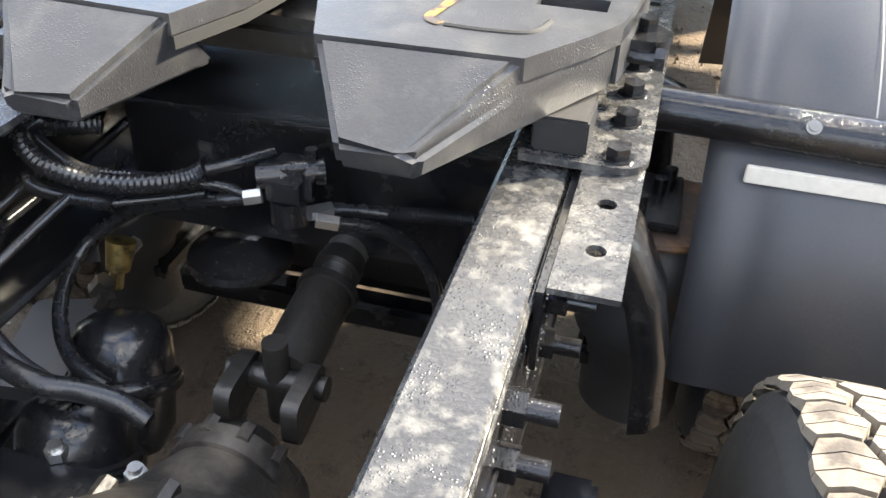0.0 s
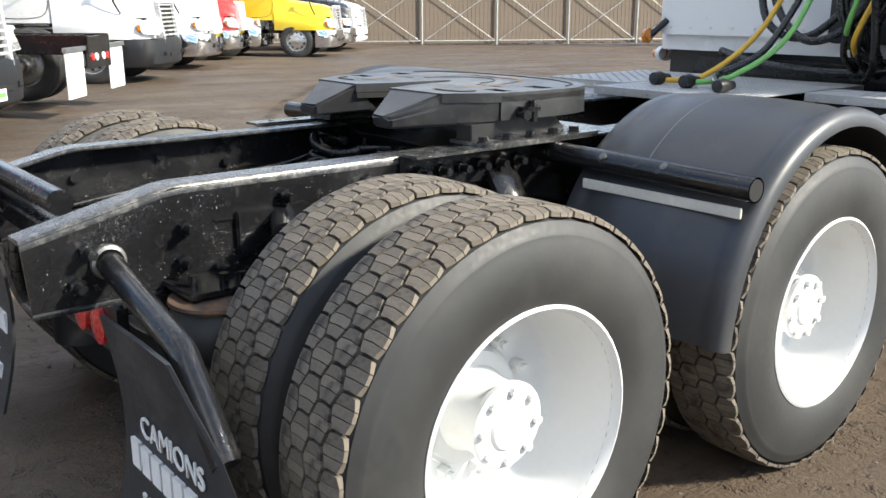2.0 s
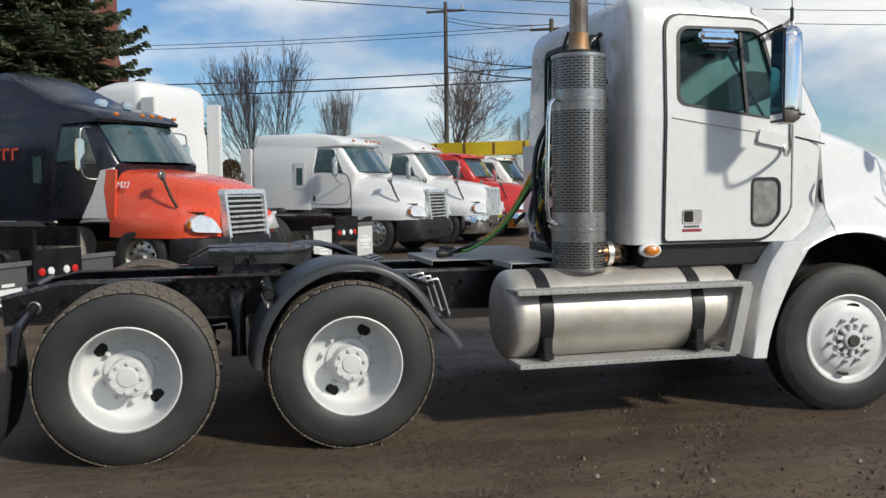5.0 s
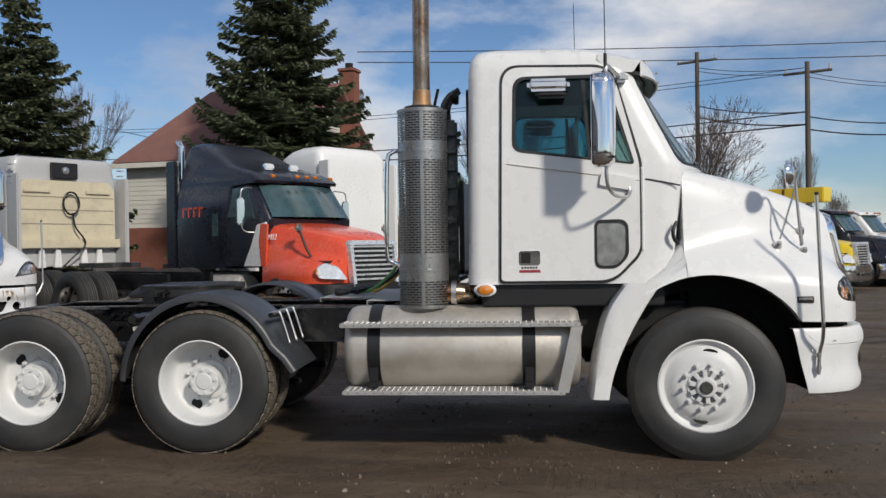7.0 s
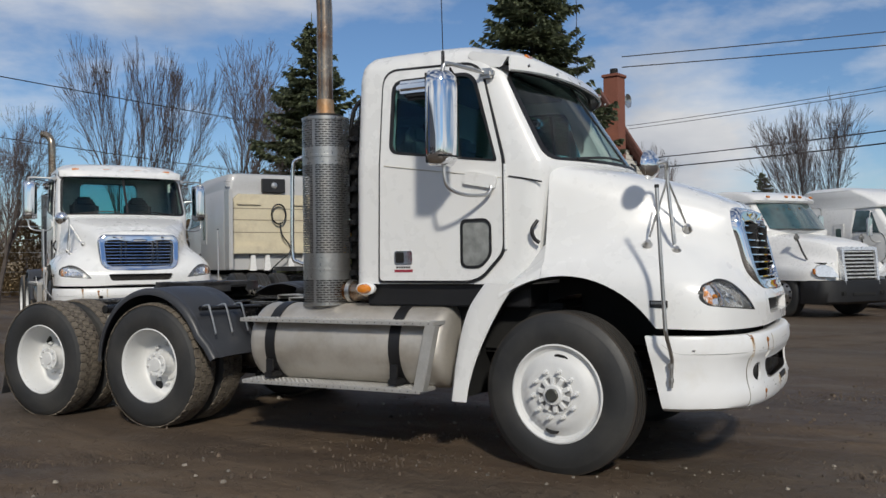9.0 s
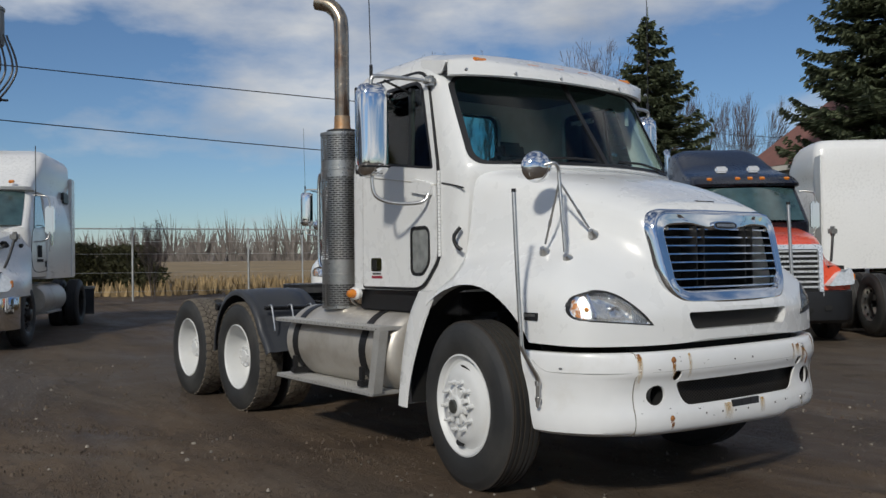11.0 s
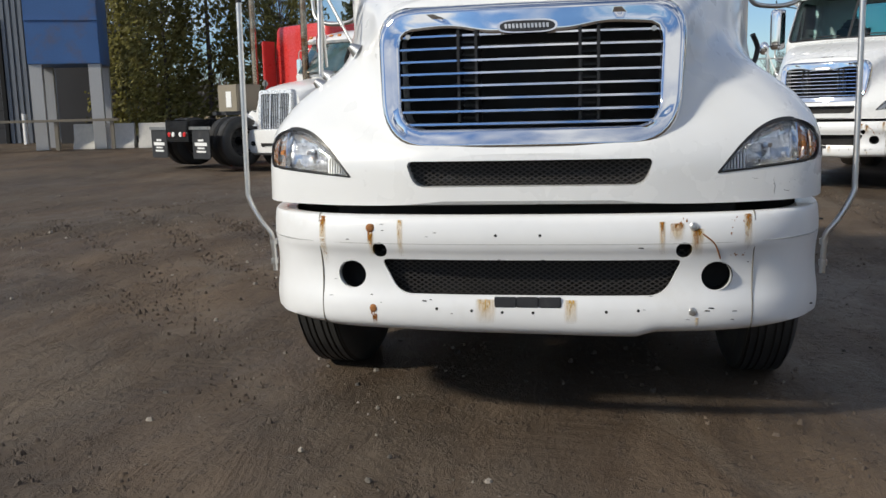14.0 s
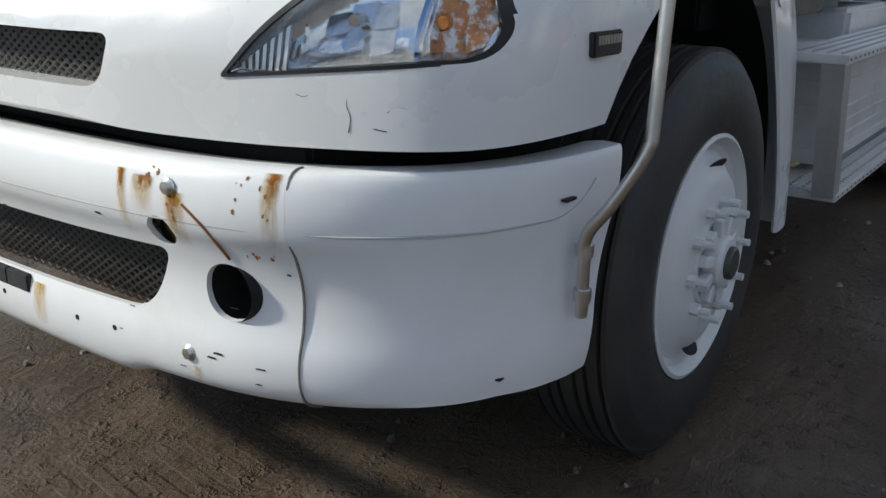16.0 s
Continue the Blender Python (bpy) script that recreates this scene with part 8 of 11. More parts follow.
xs = np.concatenate([-np.geomspace(400, 14, 30), np.linspace(-13.6, 13.6, 230), np.geomspace(14, 400, 30)])
ys = np.concatenate([-np.geomspace(400, 10, 30), np.linspace(-9.7, 15.7, 220), np.geomspace(16, 400, 30)])
verts, faces = [], []
for j, y in enumerate(ys):
    for i, x in enumerate(xs):
        near = max(0.0, 1 - max(0, abs(x) - 11) / 3) * max(0.0, 1 - max(0, abs(y - 3) - 11) / 3)
        h = 0.0
        if near > 0:
            s = noise.noise((x * 0.5, y * 0.5, 0.3)) * 0.022 + noise.noise((x * 2.1, y * 2.1, 5)) * 0.012 + noise.noise((x * 6, y * 6, 2)) * 0.006
            for ax, ay, bx, by, wd in TRACKS:
                d = off_track(x, y, ax, ay, bx, by) / wd
                if d < 1.0:
                    s -= 0.016 * (1 - d * d) - 0.008 * noise.noise((x * 9, y * 9, 3))
                elif d < 1.6:
                    s += 0.009 * (1 - abs(d - 1.3) / 0.3)
            under = 1.0 if not (abs(x) < 1.35 and -1.6 < y < 5.4) else 0.25
            h = near * s * under
        verts.append((x, y, gz(x, y) + h))
nx = len(xs)
for j in range(len(ys) - 1):
    for i in range(nx - 1):
        faces.append((j * nx + i, j * nx + i + 1, (j + 1) * nx + i + 1, (j + 1) * nx + i))
me = bpy.data.meshes.new("ground")
me.from_pydata(verts, [], faces)
me.materials.append(MUD)
me.shade_smooth()
tagged(new("ground", me), "brown muddy yard with wheel ruts and scattered gravel", "ground", kind="structure")
# darker wheel marks that curve across the lane
def lie(x, y):
    near = max(0.0, 1 - max(0, abs(x) - 11) / 3) * max(0.0, 1 - max(0, abs(y - 3) - 11) / 3)
    return gz(x, y) + near * (noise.noise((x * 0.5, y * 0.5, 0.3)) * 0.022 + noise.noise((x * 2.1, y * 2.1, 5)) * 0.012 + noise.noise((x * 6, y * 6, 2)) * 0.006)


def mark_material():
    m = bpy.data.materials.new("wheel_mark_mud")
    m.use_nodes = True
    n, l = m.node_tree.nodes, m.node_tree.links
    t, nz, r = n.new("ShaderNodeTexCoord"), n.new("ShaderNodeTexNoise"), n.new("ShaderNodeMapRange")
    nz.inputs["Scale"].default_value, nz.inputs["Detail"].default_value, nz.inputs["Roughness"].default_value = 1.9, 8, 0.75
    r.inputs["From Min"].default_value, r.inputs["From Max"].default_value, r.inputs["To Max"].default_value = 0.44, 0.70, 0.55
    l.new(t.outputs["Object"], nz.inputs["Vector"]), l.new(nz.outputs["Fac"], r.inputs["Value"])
    d, tr, mx = n.new("ShaderNodeBsdfDiffuse"), n.new("ShaderNodeBsdfTransparent"), n.new("ShaderNodeMixShader")
    d.inputs["Color"].default_value = (0.038, 0.029, 0.022, 1)
    l.new(r.outputs["Result"], mx.inputs["Fac"]), l.new(tr.outputs[0], mx.inputs[1]), l.new(d.outputs[0], mx.inputs[2])
    l.new(mx.outputs[0], n["Material Output"].inputs["Surface"])
    return m


MARK = mark_material()
for pts in ([(-5.6, 1.8), (-7.1, 3.0), (-11.0, 5.9), (-15.6, 10.5), (-17.6, 15.2), (-17.8, 22)], [(-5.4, 3.0), (-6.8, 4.2), (-10.7, 7.2), (-14.1, 12.0), (-15.4, 18.6), (-15, 24)], [(-5.4, 6.2), (-6.2, 7.7), (-7.5, 10.0), (-8.5, 12.2), (-9.2, 14.8), (-8.6, 19)], [(-5.9, 6.1), (-6.7, 7.6), (-8.0, 9.9), (-9.0, 12.1), (-9.7, 14.7), (-9.2, 19)],
            [(-14.5, 14.2), (-12.6, 13.9), (-10.6, 13.4), (-8.4, 12.0), (-6.0, 9.6)], [(-14.2, 15.6), (-12.2, 15.4), (-10.0, 14.6), (-7.6, 13.0), (-5.4, 10.8)]):
    c = crv(pts, 90)
    rows = []
    for i, q in enumerate(c):
        d = Vector(c[min(i + 1, len(c) - 1)]) - Vector(c[max(i - 1, 0)])
        s_ = Vector((-d[1], d[0])).normalized() * (0.10 + 0.05 * noise.noise((i * 0.3, pts[0][0], 2)))
        rows.append([Vector((q[0] + k * s_.x, q[1] + k * s_.y, lie(q[0] + k * s_.x, q[1] + k * s_.y) + 0.012)) for k in (-1, -0.3, 0.3, 1)])
    tagged(part("wheel_mark", loft(bmesh.new(), rows, closed=False, cap=False), MARK), "dark curved wheel mark pressed into the mud", "wheel mark", kind="structure")
# gravel lying about
rn = random.Random(11)
bm_v, bm_f = [], []
for k in range(5200):
    x, y = rn.uniform(-6, 9.5), rn.uniform(-5, 11.5)
    if noise.noise((x * 0.6, y * 0.6, 9)) < rn.uniform(-0.3, 0.35):
        continue
    r = 0.004 + 0.014 * rn.random() ** 3 + (0.016 if rn.random() < 0.02 else 0)
    z = gz(x, y) + noise.noise((x * 0.5, y * 0.5, 0.3)) * 0.022 + noise.noise((x * 2.1, y * 2.1, 5)) * 0.012
    b = len(bm_v)
    a0 = rn.uniform(0, 6.28)
    ring = [(x + r * rn.uniform(0.7, 1.3) * math.cos(a0 + a), y + r * rn.uniform(0.7, 1.3) * math.sin(a0 + a), z - 0.003) for a in (0, 1.26, 2.5, 3.8, 5.0)]
    topv = [(x + 0.6 * (p[0] - x), y + 0.6 * (p[1] - y), z + r * rn.uniform(0.5, 0.9)) for p in ring]
    bm_v += ring + topv
    for i in range(5):
        bm_f.append((b + i, b + (i + 1) % 5, b + 5 + (i + 1) % 5, b + 5 + i))
    bm_f.append(tuple(b + 5 + i for i in range(5)))
me = bpy.data.meshes.new("gravel")
me.from_pydata(bm_v, [], bm_f)
me.materials.append(mat("gravel_stone", (0.17, 0.15, 0.125), 0.85, vary=0.2, island=0.75))
tagged(new("gravel", me), "scattered small stones lying in mud", "gravel", kind="stuff")
# clods pressed up by tyre lugs along the tracks, and loose crumbs of mud
rn = random.Random(31)
cv, cf = [], []


def clod(x, y, rx, ry, a, hgt):
    z = gz(x, y) + noise.noise((x * 0.5, y * 0.5, 0.3)) * 0.022 + noise.noise((x * 2.1, y * 2.1, 5)) * 0.012 + noise.noise((x * 6, y * 6, 2)) * 0.006 - 0.010
    b, c, s_ = len(cv), math.cos(a), math.sin(a)
    for k, (f, h_) in enumerate(((1.0, -0.01), (0.36, hgt))):
        for i in range(6):
            t = 1.047 * i
            u, v = rx * f * math.cos(t) * rn.uniform(0.75, 1.2), ry * f * math.sin(t) * rn.uniform(0.75, 1.2)
            cv.append((x + u * c - v * s_, y + u * s_ + v * c, z + h_ * (rn.uniform(0.7, 1.2) if k else 1)))
    for i in range(6):
        cf.append((b + i, b + (i + 1) % 6, b + 6 + (i + 1) % 6, b + 6 + i))
    cf.append(tuple(b + 6 + i for i in range(6)))


for i, (ax, ay, bx, by, wd) in enumerate(TRACKS):
    fresh = i < 2
    dx, dy = bx - ax, by - ay
    n = math.hypot(dx, dy)
    dx, dy = dx / n, dy / n
    for t in np.arange(0, n, 0.046):
        patchy = noise.noise((t * 0.8, ax, 4)) + 0.15
        for lane in (-0.85, -0.42, 0.0, 0.42, 0.85):
            if rn.random() > (0.34 if fresh else 0.12) + 0.8 * patchy:
                continue
            o = -0.10 * math.sin(t * 0.9 + ax) + lane * wd + rn.gauss(0, 0.025)
            tt = t + rn.gauss(0, 0.03)
            x, y = ax + dx * tt + dy * o, ay + dy * tt - dx * o
            if -4 < x < 8 and -4 < y < 10:
                grown = 1.12 if fresh else 1.0
                clod(x, y, grown * rn.uniform(0.006, 0.019), grown * rn.uniform(0.004, 0.009), math.atan2(dy, dx) + 1.57 + rn.uniform(-0.9, 0.9), grown * rn.uniform(0.010, 0.014))
for k in range(16000):
    x, y = rn.uniform(-5, 8), rn.uniform(-4, 11)
    if noise.noise((x * 0.9, y * 0.5, 21)) + 0.7 * noise.noise((x * 3.1, y * 2.0, 4)) < rn.uniform(0.1, 0.75):
        continue
    r = 0.004 + 0.026 * rn.random() ** 4
    clod(x, y, r, r * rn.uniform(0.6, 1), rn.uniform(0, 6), 0.012 + r * 0.6)
for k in range(12000):
    x, y = rn.uniform(-4, 3.5), rn.uniform(5.2, 10)
    if noise.noise((x * 1.3, y * 0.8, 33)) + 0.8 * noise.noise((x * 4.0, y * 3.0, 14)) < rn.uniform(0.0, 0.7):
        continue
    r = 0.003 + 0.020 * rn.random() ** 4
    clod(x, y, r * rn.uniform(1, 1.6), r * rn.uniform(0.6, 1), rn.uniform(0, 6), 0.011 + r * 0.55)
me = bpy.data.meshes.new("mud_clods")
me.from_pydata(cv, [], cf)
me.materials.append(mat("clod_mud", (0.086, 0.064, 0.047), 0.85, vary=0.2, scale=3, fine=60, island=0.35, bump=0.5, dist=0.003))
tagged(new("mud_clods", me), "dark mud clods pressed up by tyre lugs", "mud clods", kind="stuff")


# ---- other vehicles in the yard ----
FAR_GLASS = mat("far_glass", (0.045, 0.085, 0.088), 0.05, vary=0.4, scale=1.2, fine=6, coat=1.0, spec=0.8)
BRUSHED = mat("bright_grille_metal", (0.70, 0.71, 0.72), 0.28, metal=0.55, vary=0.08, scale=4, fine=40)
RED = mat("red_paint", (0.55, 0.035, 0.03), 0.3, vary=0.05, scale=1, fine=20, coat=0.5)
ORANGE_RED = mat("orange_red_paint", (0.72, 0.085, 0.035), 0.3, vary=0.05, scale=1, fine=20, coat=0.5)
NAVY = mat("blue_black_paint", (0.009, 0.011, 0.019), 0.30, vary=0.1, scale=1, fine=20, coat=0.25)
GREY_PAINT = mat("grey_paint", (0.42, 0.42, 0.42), 0.35, vary=0.06, scale=1, fine=20, coat=0.3)
BRIGHT_YELLOW = mat("yellow_paint", (0.72, 0.52, 0.02), 0.35, vary=0.08, scale=1, fine=20, coat=0.3)
OLD_WHITE = mat("plain_white_paint", (0.74, 0.74, 0.73), 0.32, vary=0.05, scale=1, fine=20, coat=0.4)
BEIGE = mat("beige_panel", (0.56, 0.50, 0.36), 0.55, vary=0.08, scale=2, fine=30, dirt=(0.40, 0.35, 0.26), dirt_at=(0.5, 0.8), dirt_scale=3)
TAN_BOX = mat("tan_box_paint", (0.23, 0.20, 0.15), 0.6, vary=0.1)

bm = lathe(bmesh.new(), [(0.296, -0.12), (0.305, 0.11), (0.312, 0.125), (0.30, 0.12), (0.285, 0.09), (0.27, 0.06), (0.22, 0.085), (0.16, 0.10), (0.10, 0.10), (0.095, 0.17), (0.06, 0.18), (0, 0.18)], seg=36)
ring_of_bolts(bm, 10, 0.165, 0.10, 0.13, 0.018)
ALU_RIM = mesh_of(bm, "rim", STEEL)
DARK_RIM = ALU_RIM.copy()
DARK_RIM.materials.clear()
DARK_RIM.materials.append(GREASE)
# near-black discs on the uncut rim stand for its shaded holes
bm = bmesh.new()
for k in range(10):
    a = 2 * math.pi * (k + 0.5) / 10
    rod(bm, (0.075, 0.232 * math.cos(a), 0.232 * math.sin(a)), (0.088, 0.232 * math.cos(a), 0.232 * math.sin(a)), 0.028, 12)
RIM_HOLES = mesh_of(bm, "rim_holes", DARK)


def far_wheel(x, y, parent, side, rim, dual=False):
    w = part("wheel", lathe(bmesh.new(), [(0.06, -0.1), (0.06, 0.06)], seg=10), DARK, parent)
    w.matrix_basis = pose(x, y, TYRE_R, 0, 0, 0 if side > 0 else 180)
    share("tyre", STEER_TYRE, w, Matrix())
    share("rim", rim, w, Matrix.Rotation(math.pi, 4, "Z") if dual else Matrix())
    joined(share("rim_hole", RIM_HOLES, w, Matrix()))


def ring2(w, y0, y1, z, r, bow=0.0):
    """A plan outline with rounded corners; bow pushes the front middle ahead."""
    pts = rounded([(-w, y0), (w, y0), (w, y1), (-w, y1)], r, 5)
    return [Vector((x, y + (bow * (1 - (x / w) ** 2) if y > (y0 + y1) / 2 else 0), z)) for x, y in pts]


def far_truck(name, label, group, x, y, az, paint, cabin, sleeper=None, hoodpaint=None, grille="chrome", bumper_m=None, rim=None, tail=-7.6, nose=1.0, lights=True, headless=False, drop=0.0, stepped=False, low=0.0, flap=None):
    """A parked conventional tractor; local +y is ahead and its bumper stands at y = 0. sleeper: (length, height of its roof)."""
    hoodpaint, rim = hoodpaint or paint, rim or ALU_RIM
    t = thing(name, label, "truck", group, pose(x, y, gz(x, y) - drop, 0, 0, az - 90))
    L = sleeper[0] if sleeper else 0.0
    top = sleeper[1] if sleeper else 2.86
    # hood
    st = [(-1.98, 0.95, 1.97, 1.05), (-1.5, 0.88, 1.91, 1.15), (-1.0, 0.79, 1.84, 1.18), (-0.6, 0.70, 1.77, 1.17), (-0.34, 0.63, 1.69, 1.07), (-0.20, 0.57, 1.61, 0.92)]
    st = [(a, b, c * nose, d) for a, b, c, d in st]
    rws = []
    for yy, hw, zt, fw in st:
        half = crv([(0, zt), (hw * 0.6, zt - 0.015), (hw * 0.93, zt - 0.07), (hw + 0.03, zt - 0.25), (hw + 0.10, zt - 0.42), ((hw + fw) / 2 + 0.04, 1.25), (fw, 1.10), (fw + 0.01, 0.85)], 18)
        rws.append([Vector((a, yy, b)) for a, b in half[::-1]] + [Vector((-a, yy, b)) for a, b in half[1:]])
    hd = part("hood", loft(bmesh.new(), rws), hoodpaint, t)
    arch = bmesh.new()
    rod(arch, (-1.4, -1.28, TYRE_R), (1.4, -1.28, TYRE_R), 0.66, 40)
    cut(hd, arch)
    # near-black block in place of the shade inside the wheel wells
    bm = bmesh.new()
    box(bm, -0.95, 0.95, -2.0, -0.25, 0.75, 1.25)
    part("wheel_well", bm, DARK, t)
    # cab and sleeper
    zs = [(1.15, 1.04, -2.0), (1.95, 1.04, -1.88), (2.02, 1.03, -1.86), (2.72, 0.97, -2.40), (2.80, 0.93, -2.60), (2.88, 0.80, -2.75)]
    cb = part("cab", loft(bmesh.new(), [ring2(w, -3.25, yf, z, 0.10, 0.22 if z > 1.9 else 0.1) for z, w, yf in zs]), cabin, t)
    part("windscreen", loft(bmesh.new(), [[Vector((u * w, yf + 0.012 + 0.22 * (1 - u * u) + o, z)) for u in np.linspace(-0.9, 0.9, 11)] for z, w, yf, o in ((2.06, 1.02, -1.885, 0.0), (2.38, 0.995, -2.135, 0.005), (2.68, 0.965, -2.37, 0.0))], closed=False), FAR_GLASS, cb, "dark windscreen")
    if not sleeper:
        vis = ((-0.25, 2.83), (0.0, 2.78), (0.07, 2.70), (0.05, 2.69), (-0.06, 2.76), (-0.3, 2.80))
        part("visor", loft(bmesh.new(), [[Vector((u, -2.30 + 0.25 * (1 - u * u) + dy - 0.1 * u ** 8, z)) for dy, z in vis] for u in np.linspace(-0.98, 0.98, 15)]), cabin, cb)
    for u in (-0.7, -0.22, 0, 0.22, 0.7):
        part("roof_lamp", B(u - 0.045, u + 0.045, -0.03, 0.03, -0.02, 0.02, 0.008, pose(0, -2.25 + 0.25 * (1 - u * u) + (0.03 if sleeper else 0), 2.84 if sleeper else 2.77, -35)), ORANGE, cb)
    if sleeper:
        h = top
        # the roof sweeps up without a break from a visor over the windscreen
        rr = [ring2(1.055, -3.2 - L, -3.15, 1.1, 0.10), ring2(1.06, -3.2 - L, -3.05, 2.0, 0.10), ring2(1.02, -3.2 - L, -2.95, 2.68, 0.10), ring2(1.0, -3.2 - L, -2.24, 2.71, 0.12, 0.24), ring2(1.0, -3.2 - L, -2.20, 2.76, 0.14, 0.24), ring2(0.99, -3.2 - L, -2.34, 2.86, 0.16, 0.24)]
        if stepped:
            rr += [ring2(0.97, -3.2 - L, -2.62, 2.96, 0.2, 0.2), ring2(0.94, -3.2 - L, -3.0, 3.05, 0.2, 0.15), ring2(0.91, -3.2 - L, -3.30, 3.14, 0.2, 0.1), ring2(0.89, -3.18 - L, -3.62, 3.28, 0.2, 0.1), ring2(0.86, -3.15 - L, -3.98, 3.44, 0.2, 0.1), ring2(0.80, -3.12 - L, -4.30, h - 0.08, 0.2, 0.1), ring2(0.62, -3.05 - L, -4.50, h, 0.2, 0.1)]
        elif h > 3.2:
            rr += [ring2(1.02, -3.2 - L, -2.55, 3.0, 0.2, 0.2), ring2(1.03, -3.2 - L, -2.80, 3.0 + 0.35 * (h - 3.0), 0.2, 0.16), ring2(1.02, -3.2 - L, -3.02, 3.0 + 0.7 * (h - 3.0), 0.2, 0.14), ring2(0.97, -3.15 - L, -3.25, h - 0.08, 0.22, 0.12), ring2(0.85, -3.05 - L, -3.5, h, 0.2, 0.1)]
        else:
            rr += [ring2(0.98, -3.2 - L, -2.62, h - 0.10, 0.18, 0.2), ring2(0.94, -3.17 - L, -2.95, h - 0.03, 0.18, 0.15), ring2(0.8, -3.05 - L, -3.3, h, 0.18, 0.1)]
        sl = part("sleeper", loft(bmesh.new(), rr), paint, t)
        for s in (1, -1):
            hatch = part("side_hatch", B(s * 1.04, s * 1.068, -3.66, -3.30, 1.62, 2.30, 0.03, seg=2), paint, sl)
            part("sleeper_window", B(s * 1.05, s * 1.076, -3.58, -3.38, 1.72, 2.18, 0.05, seg=3), FAR_GLASS, hatch)
            part("fairing", B(s * 0.98, s * 1.06, -3.55 - L, -3.2 - L, 1.1, top - 0.35, 0.02), paint, sl)
    for s in (1, -1):
        part("door_window", prism(bmesh.new(), rounded([(-3.12, 2.08), (-2.22, 2.02), (-2.5, 2.62), (-3.1, 2.64)], [0.06, 0.03, 0.08, 0.08], 4), 0, 1, lambda u, v, d, s=s: (s * (np.interp(v, [2.02, 2.72], [1.035, 0.975]) - 0.02 + 0.03 * d), u, v)), FAR_GLASS, cb)
        part("door_seam", tube(bmesh.new(), [(s * 1.042, -3.17, 1.25), (s * 1.042, -3.17, 2.0), (s * 1.042, -2.15, 2.0), (s * 1.042, -2.12, 1.3), (s * 1.042, -3.17, 1.25)], 0.006, 4, 40), DARK, cb)
        part("door_handle", B(s * 1.04, s * 1.06, -3.10, -3.04, 1.32, 1.45, 0.01), BLACK, cb)
        m = part("mirror_arm", tube(bmesh.new(), [(s * 1.0, -2.35, 2.62), (s * 1.2, -2.3, 2.6), (s * 1.28, -2.3, 2.5), (s * 1.28, -2.3, 1.95), (s * 1.2, -2.28, 1.80), (s * 1.03, -2.2, 1.78)], 0.014, 6, 24), STEEL, cb)
        part("door_mirror", B(s * 1.20, s * 1.36, -2.37, -2.27, 1.92, 2.42, 0.03), CHROME, m)
        hm = part("hood_mirror_stalk", tube(bmesh.new(), [(s * 0.93, -0.72, 1.32), (s * 0.98, -0.80, 1.5), (s * 1.04, -0.9, 1.80)], 0.022, 8), BLACK, hd)
        part("hood_mirror", B(s * 0.96, s * 1.12, -0.96, -0.86, 1.74, 1.91, 0.045, seg=3), GREY_METAL, hm)
        # headlamp
        hl = rounded([(0.58, 0.92), (1.06, 0.95), (1.09, 1.10), (0.98, 1.22), (0.76, 1.14)], 0.04, 4)
        lamp = part("headlamp", prism(bmesh.new(), hl, 0, 1, lambda u, v, d, s=s: (s * (u + 0.06 * d), -0.24 - 2.2 * max(0, u - 0.85) ** 1.6 - 0.20 * max(0, v - 0.98) + 0.15 * d, v), step=0.06), mat("headlamp_glass", (0.72, 0.74, 0.75), 0.12, metal=0.3, vary=0.25, scale=7, fine=30, coat=1.0) if "headlamp_glass" not in bpy.data.materials else bpy.data.materials["headlamp_glass"], hd, "clear headlamp")
        part("turn_lens", B(s * 1.09, s * 1.15, -0.38, -0.30, 1.0, 1.12, 0.015), ORANGE, lamp)
        far_wheel(s * 1.03, -1.28, t, s, rim)
        for yy in (-5.75, -7.05):
            if yy - 0.55 > tail:
                far_wheel(s * 1.05, yy, t, s, rim, True)
                far_wheel(s * 0.72, yy, t, s, rim, True)
        part("frame_rail", B(s * 0.36, s * 0.44, tail, -0.6, 0.74, 1.0, 0.01), FRAME_BLACK, t)
        tk = part("fuel_tank", lathe(bmesh.new(), [(0, -4.4), (0.25, -4.39), (0.29, -4.34), (0.29, -2.75), (0.25, -2.70), (0, -2.69)], (s * 0.86, 0, 0.72), "y", 24), ALU, t)
        part("tank_step", B(s * 0.98, s * 1.15, -3.9, -2.7, 0.46, 0.50, 0.006), TREADPLATE, tk)
        if lights and tail < -7.2:
            fl = part("mudflap", B(s * 0.50, s * 1.14, tail + 0.05, tail + 0.065, max(0.10, 0.20 - low), 0.80 - low, 0.004), flap or FLAP, t, "rubber mudflap with white print")
            part("flap_bracket", B(s * 0.44, s * 1.16, tail + 0.02, tail + 0.075, 0.80 - low, 0.86 - low, 0.004), STEEL, fl)
            for zz, hw, hh in ((0.58, 0.10, 0.02), (0.50, 0.22, 0.035), (0.42, 0.13, 0.016), (0.35, 0.17, 0.018)):
                part("print_bar", B(s * 0.82 - hw, s * 0.82 + hw, tail + 0.042, tail + 0.049, zz - hh - low, zz + hh - low), LABEL_WHITE, fl)
            for xx, lens in ((0.14, LABEL_WHITE), (0.30, RED_LENS)):
                part("tail_light", lathe(bmesh.new(), [(0.055, 0), (0.05, -0.015), (0, -0.02)], (s * xx, tail, 0.70 - low), "y", 14), lens, t)
    part("end_member", B(-0.44, 0.44, tail, tail + 0.05, 0.55 - low, 0.98 - low, 0.005), FRAME_BLACK, t)
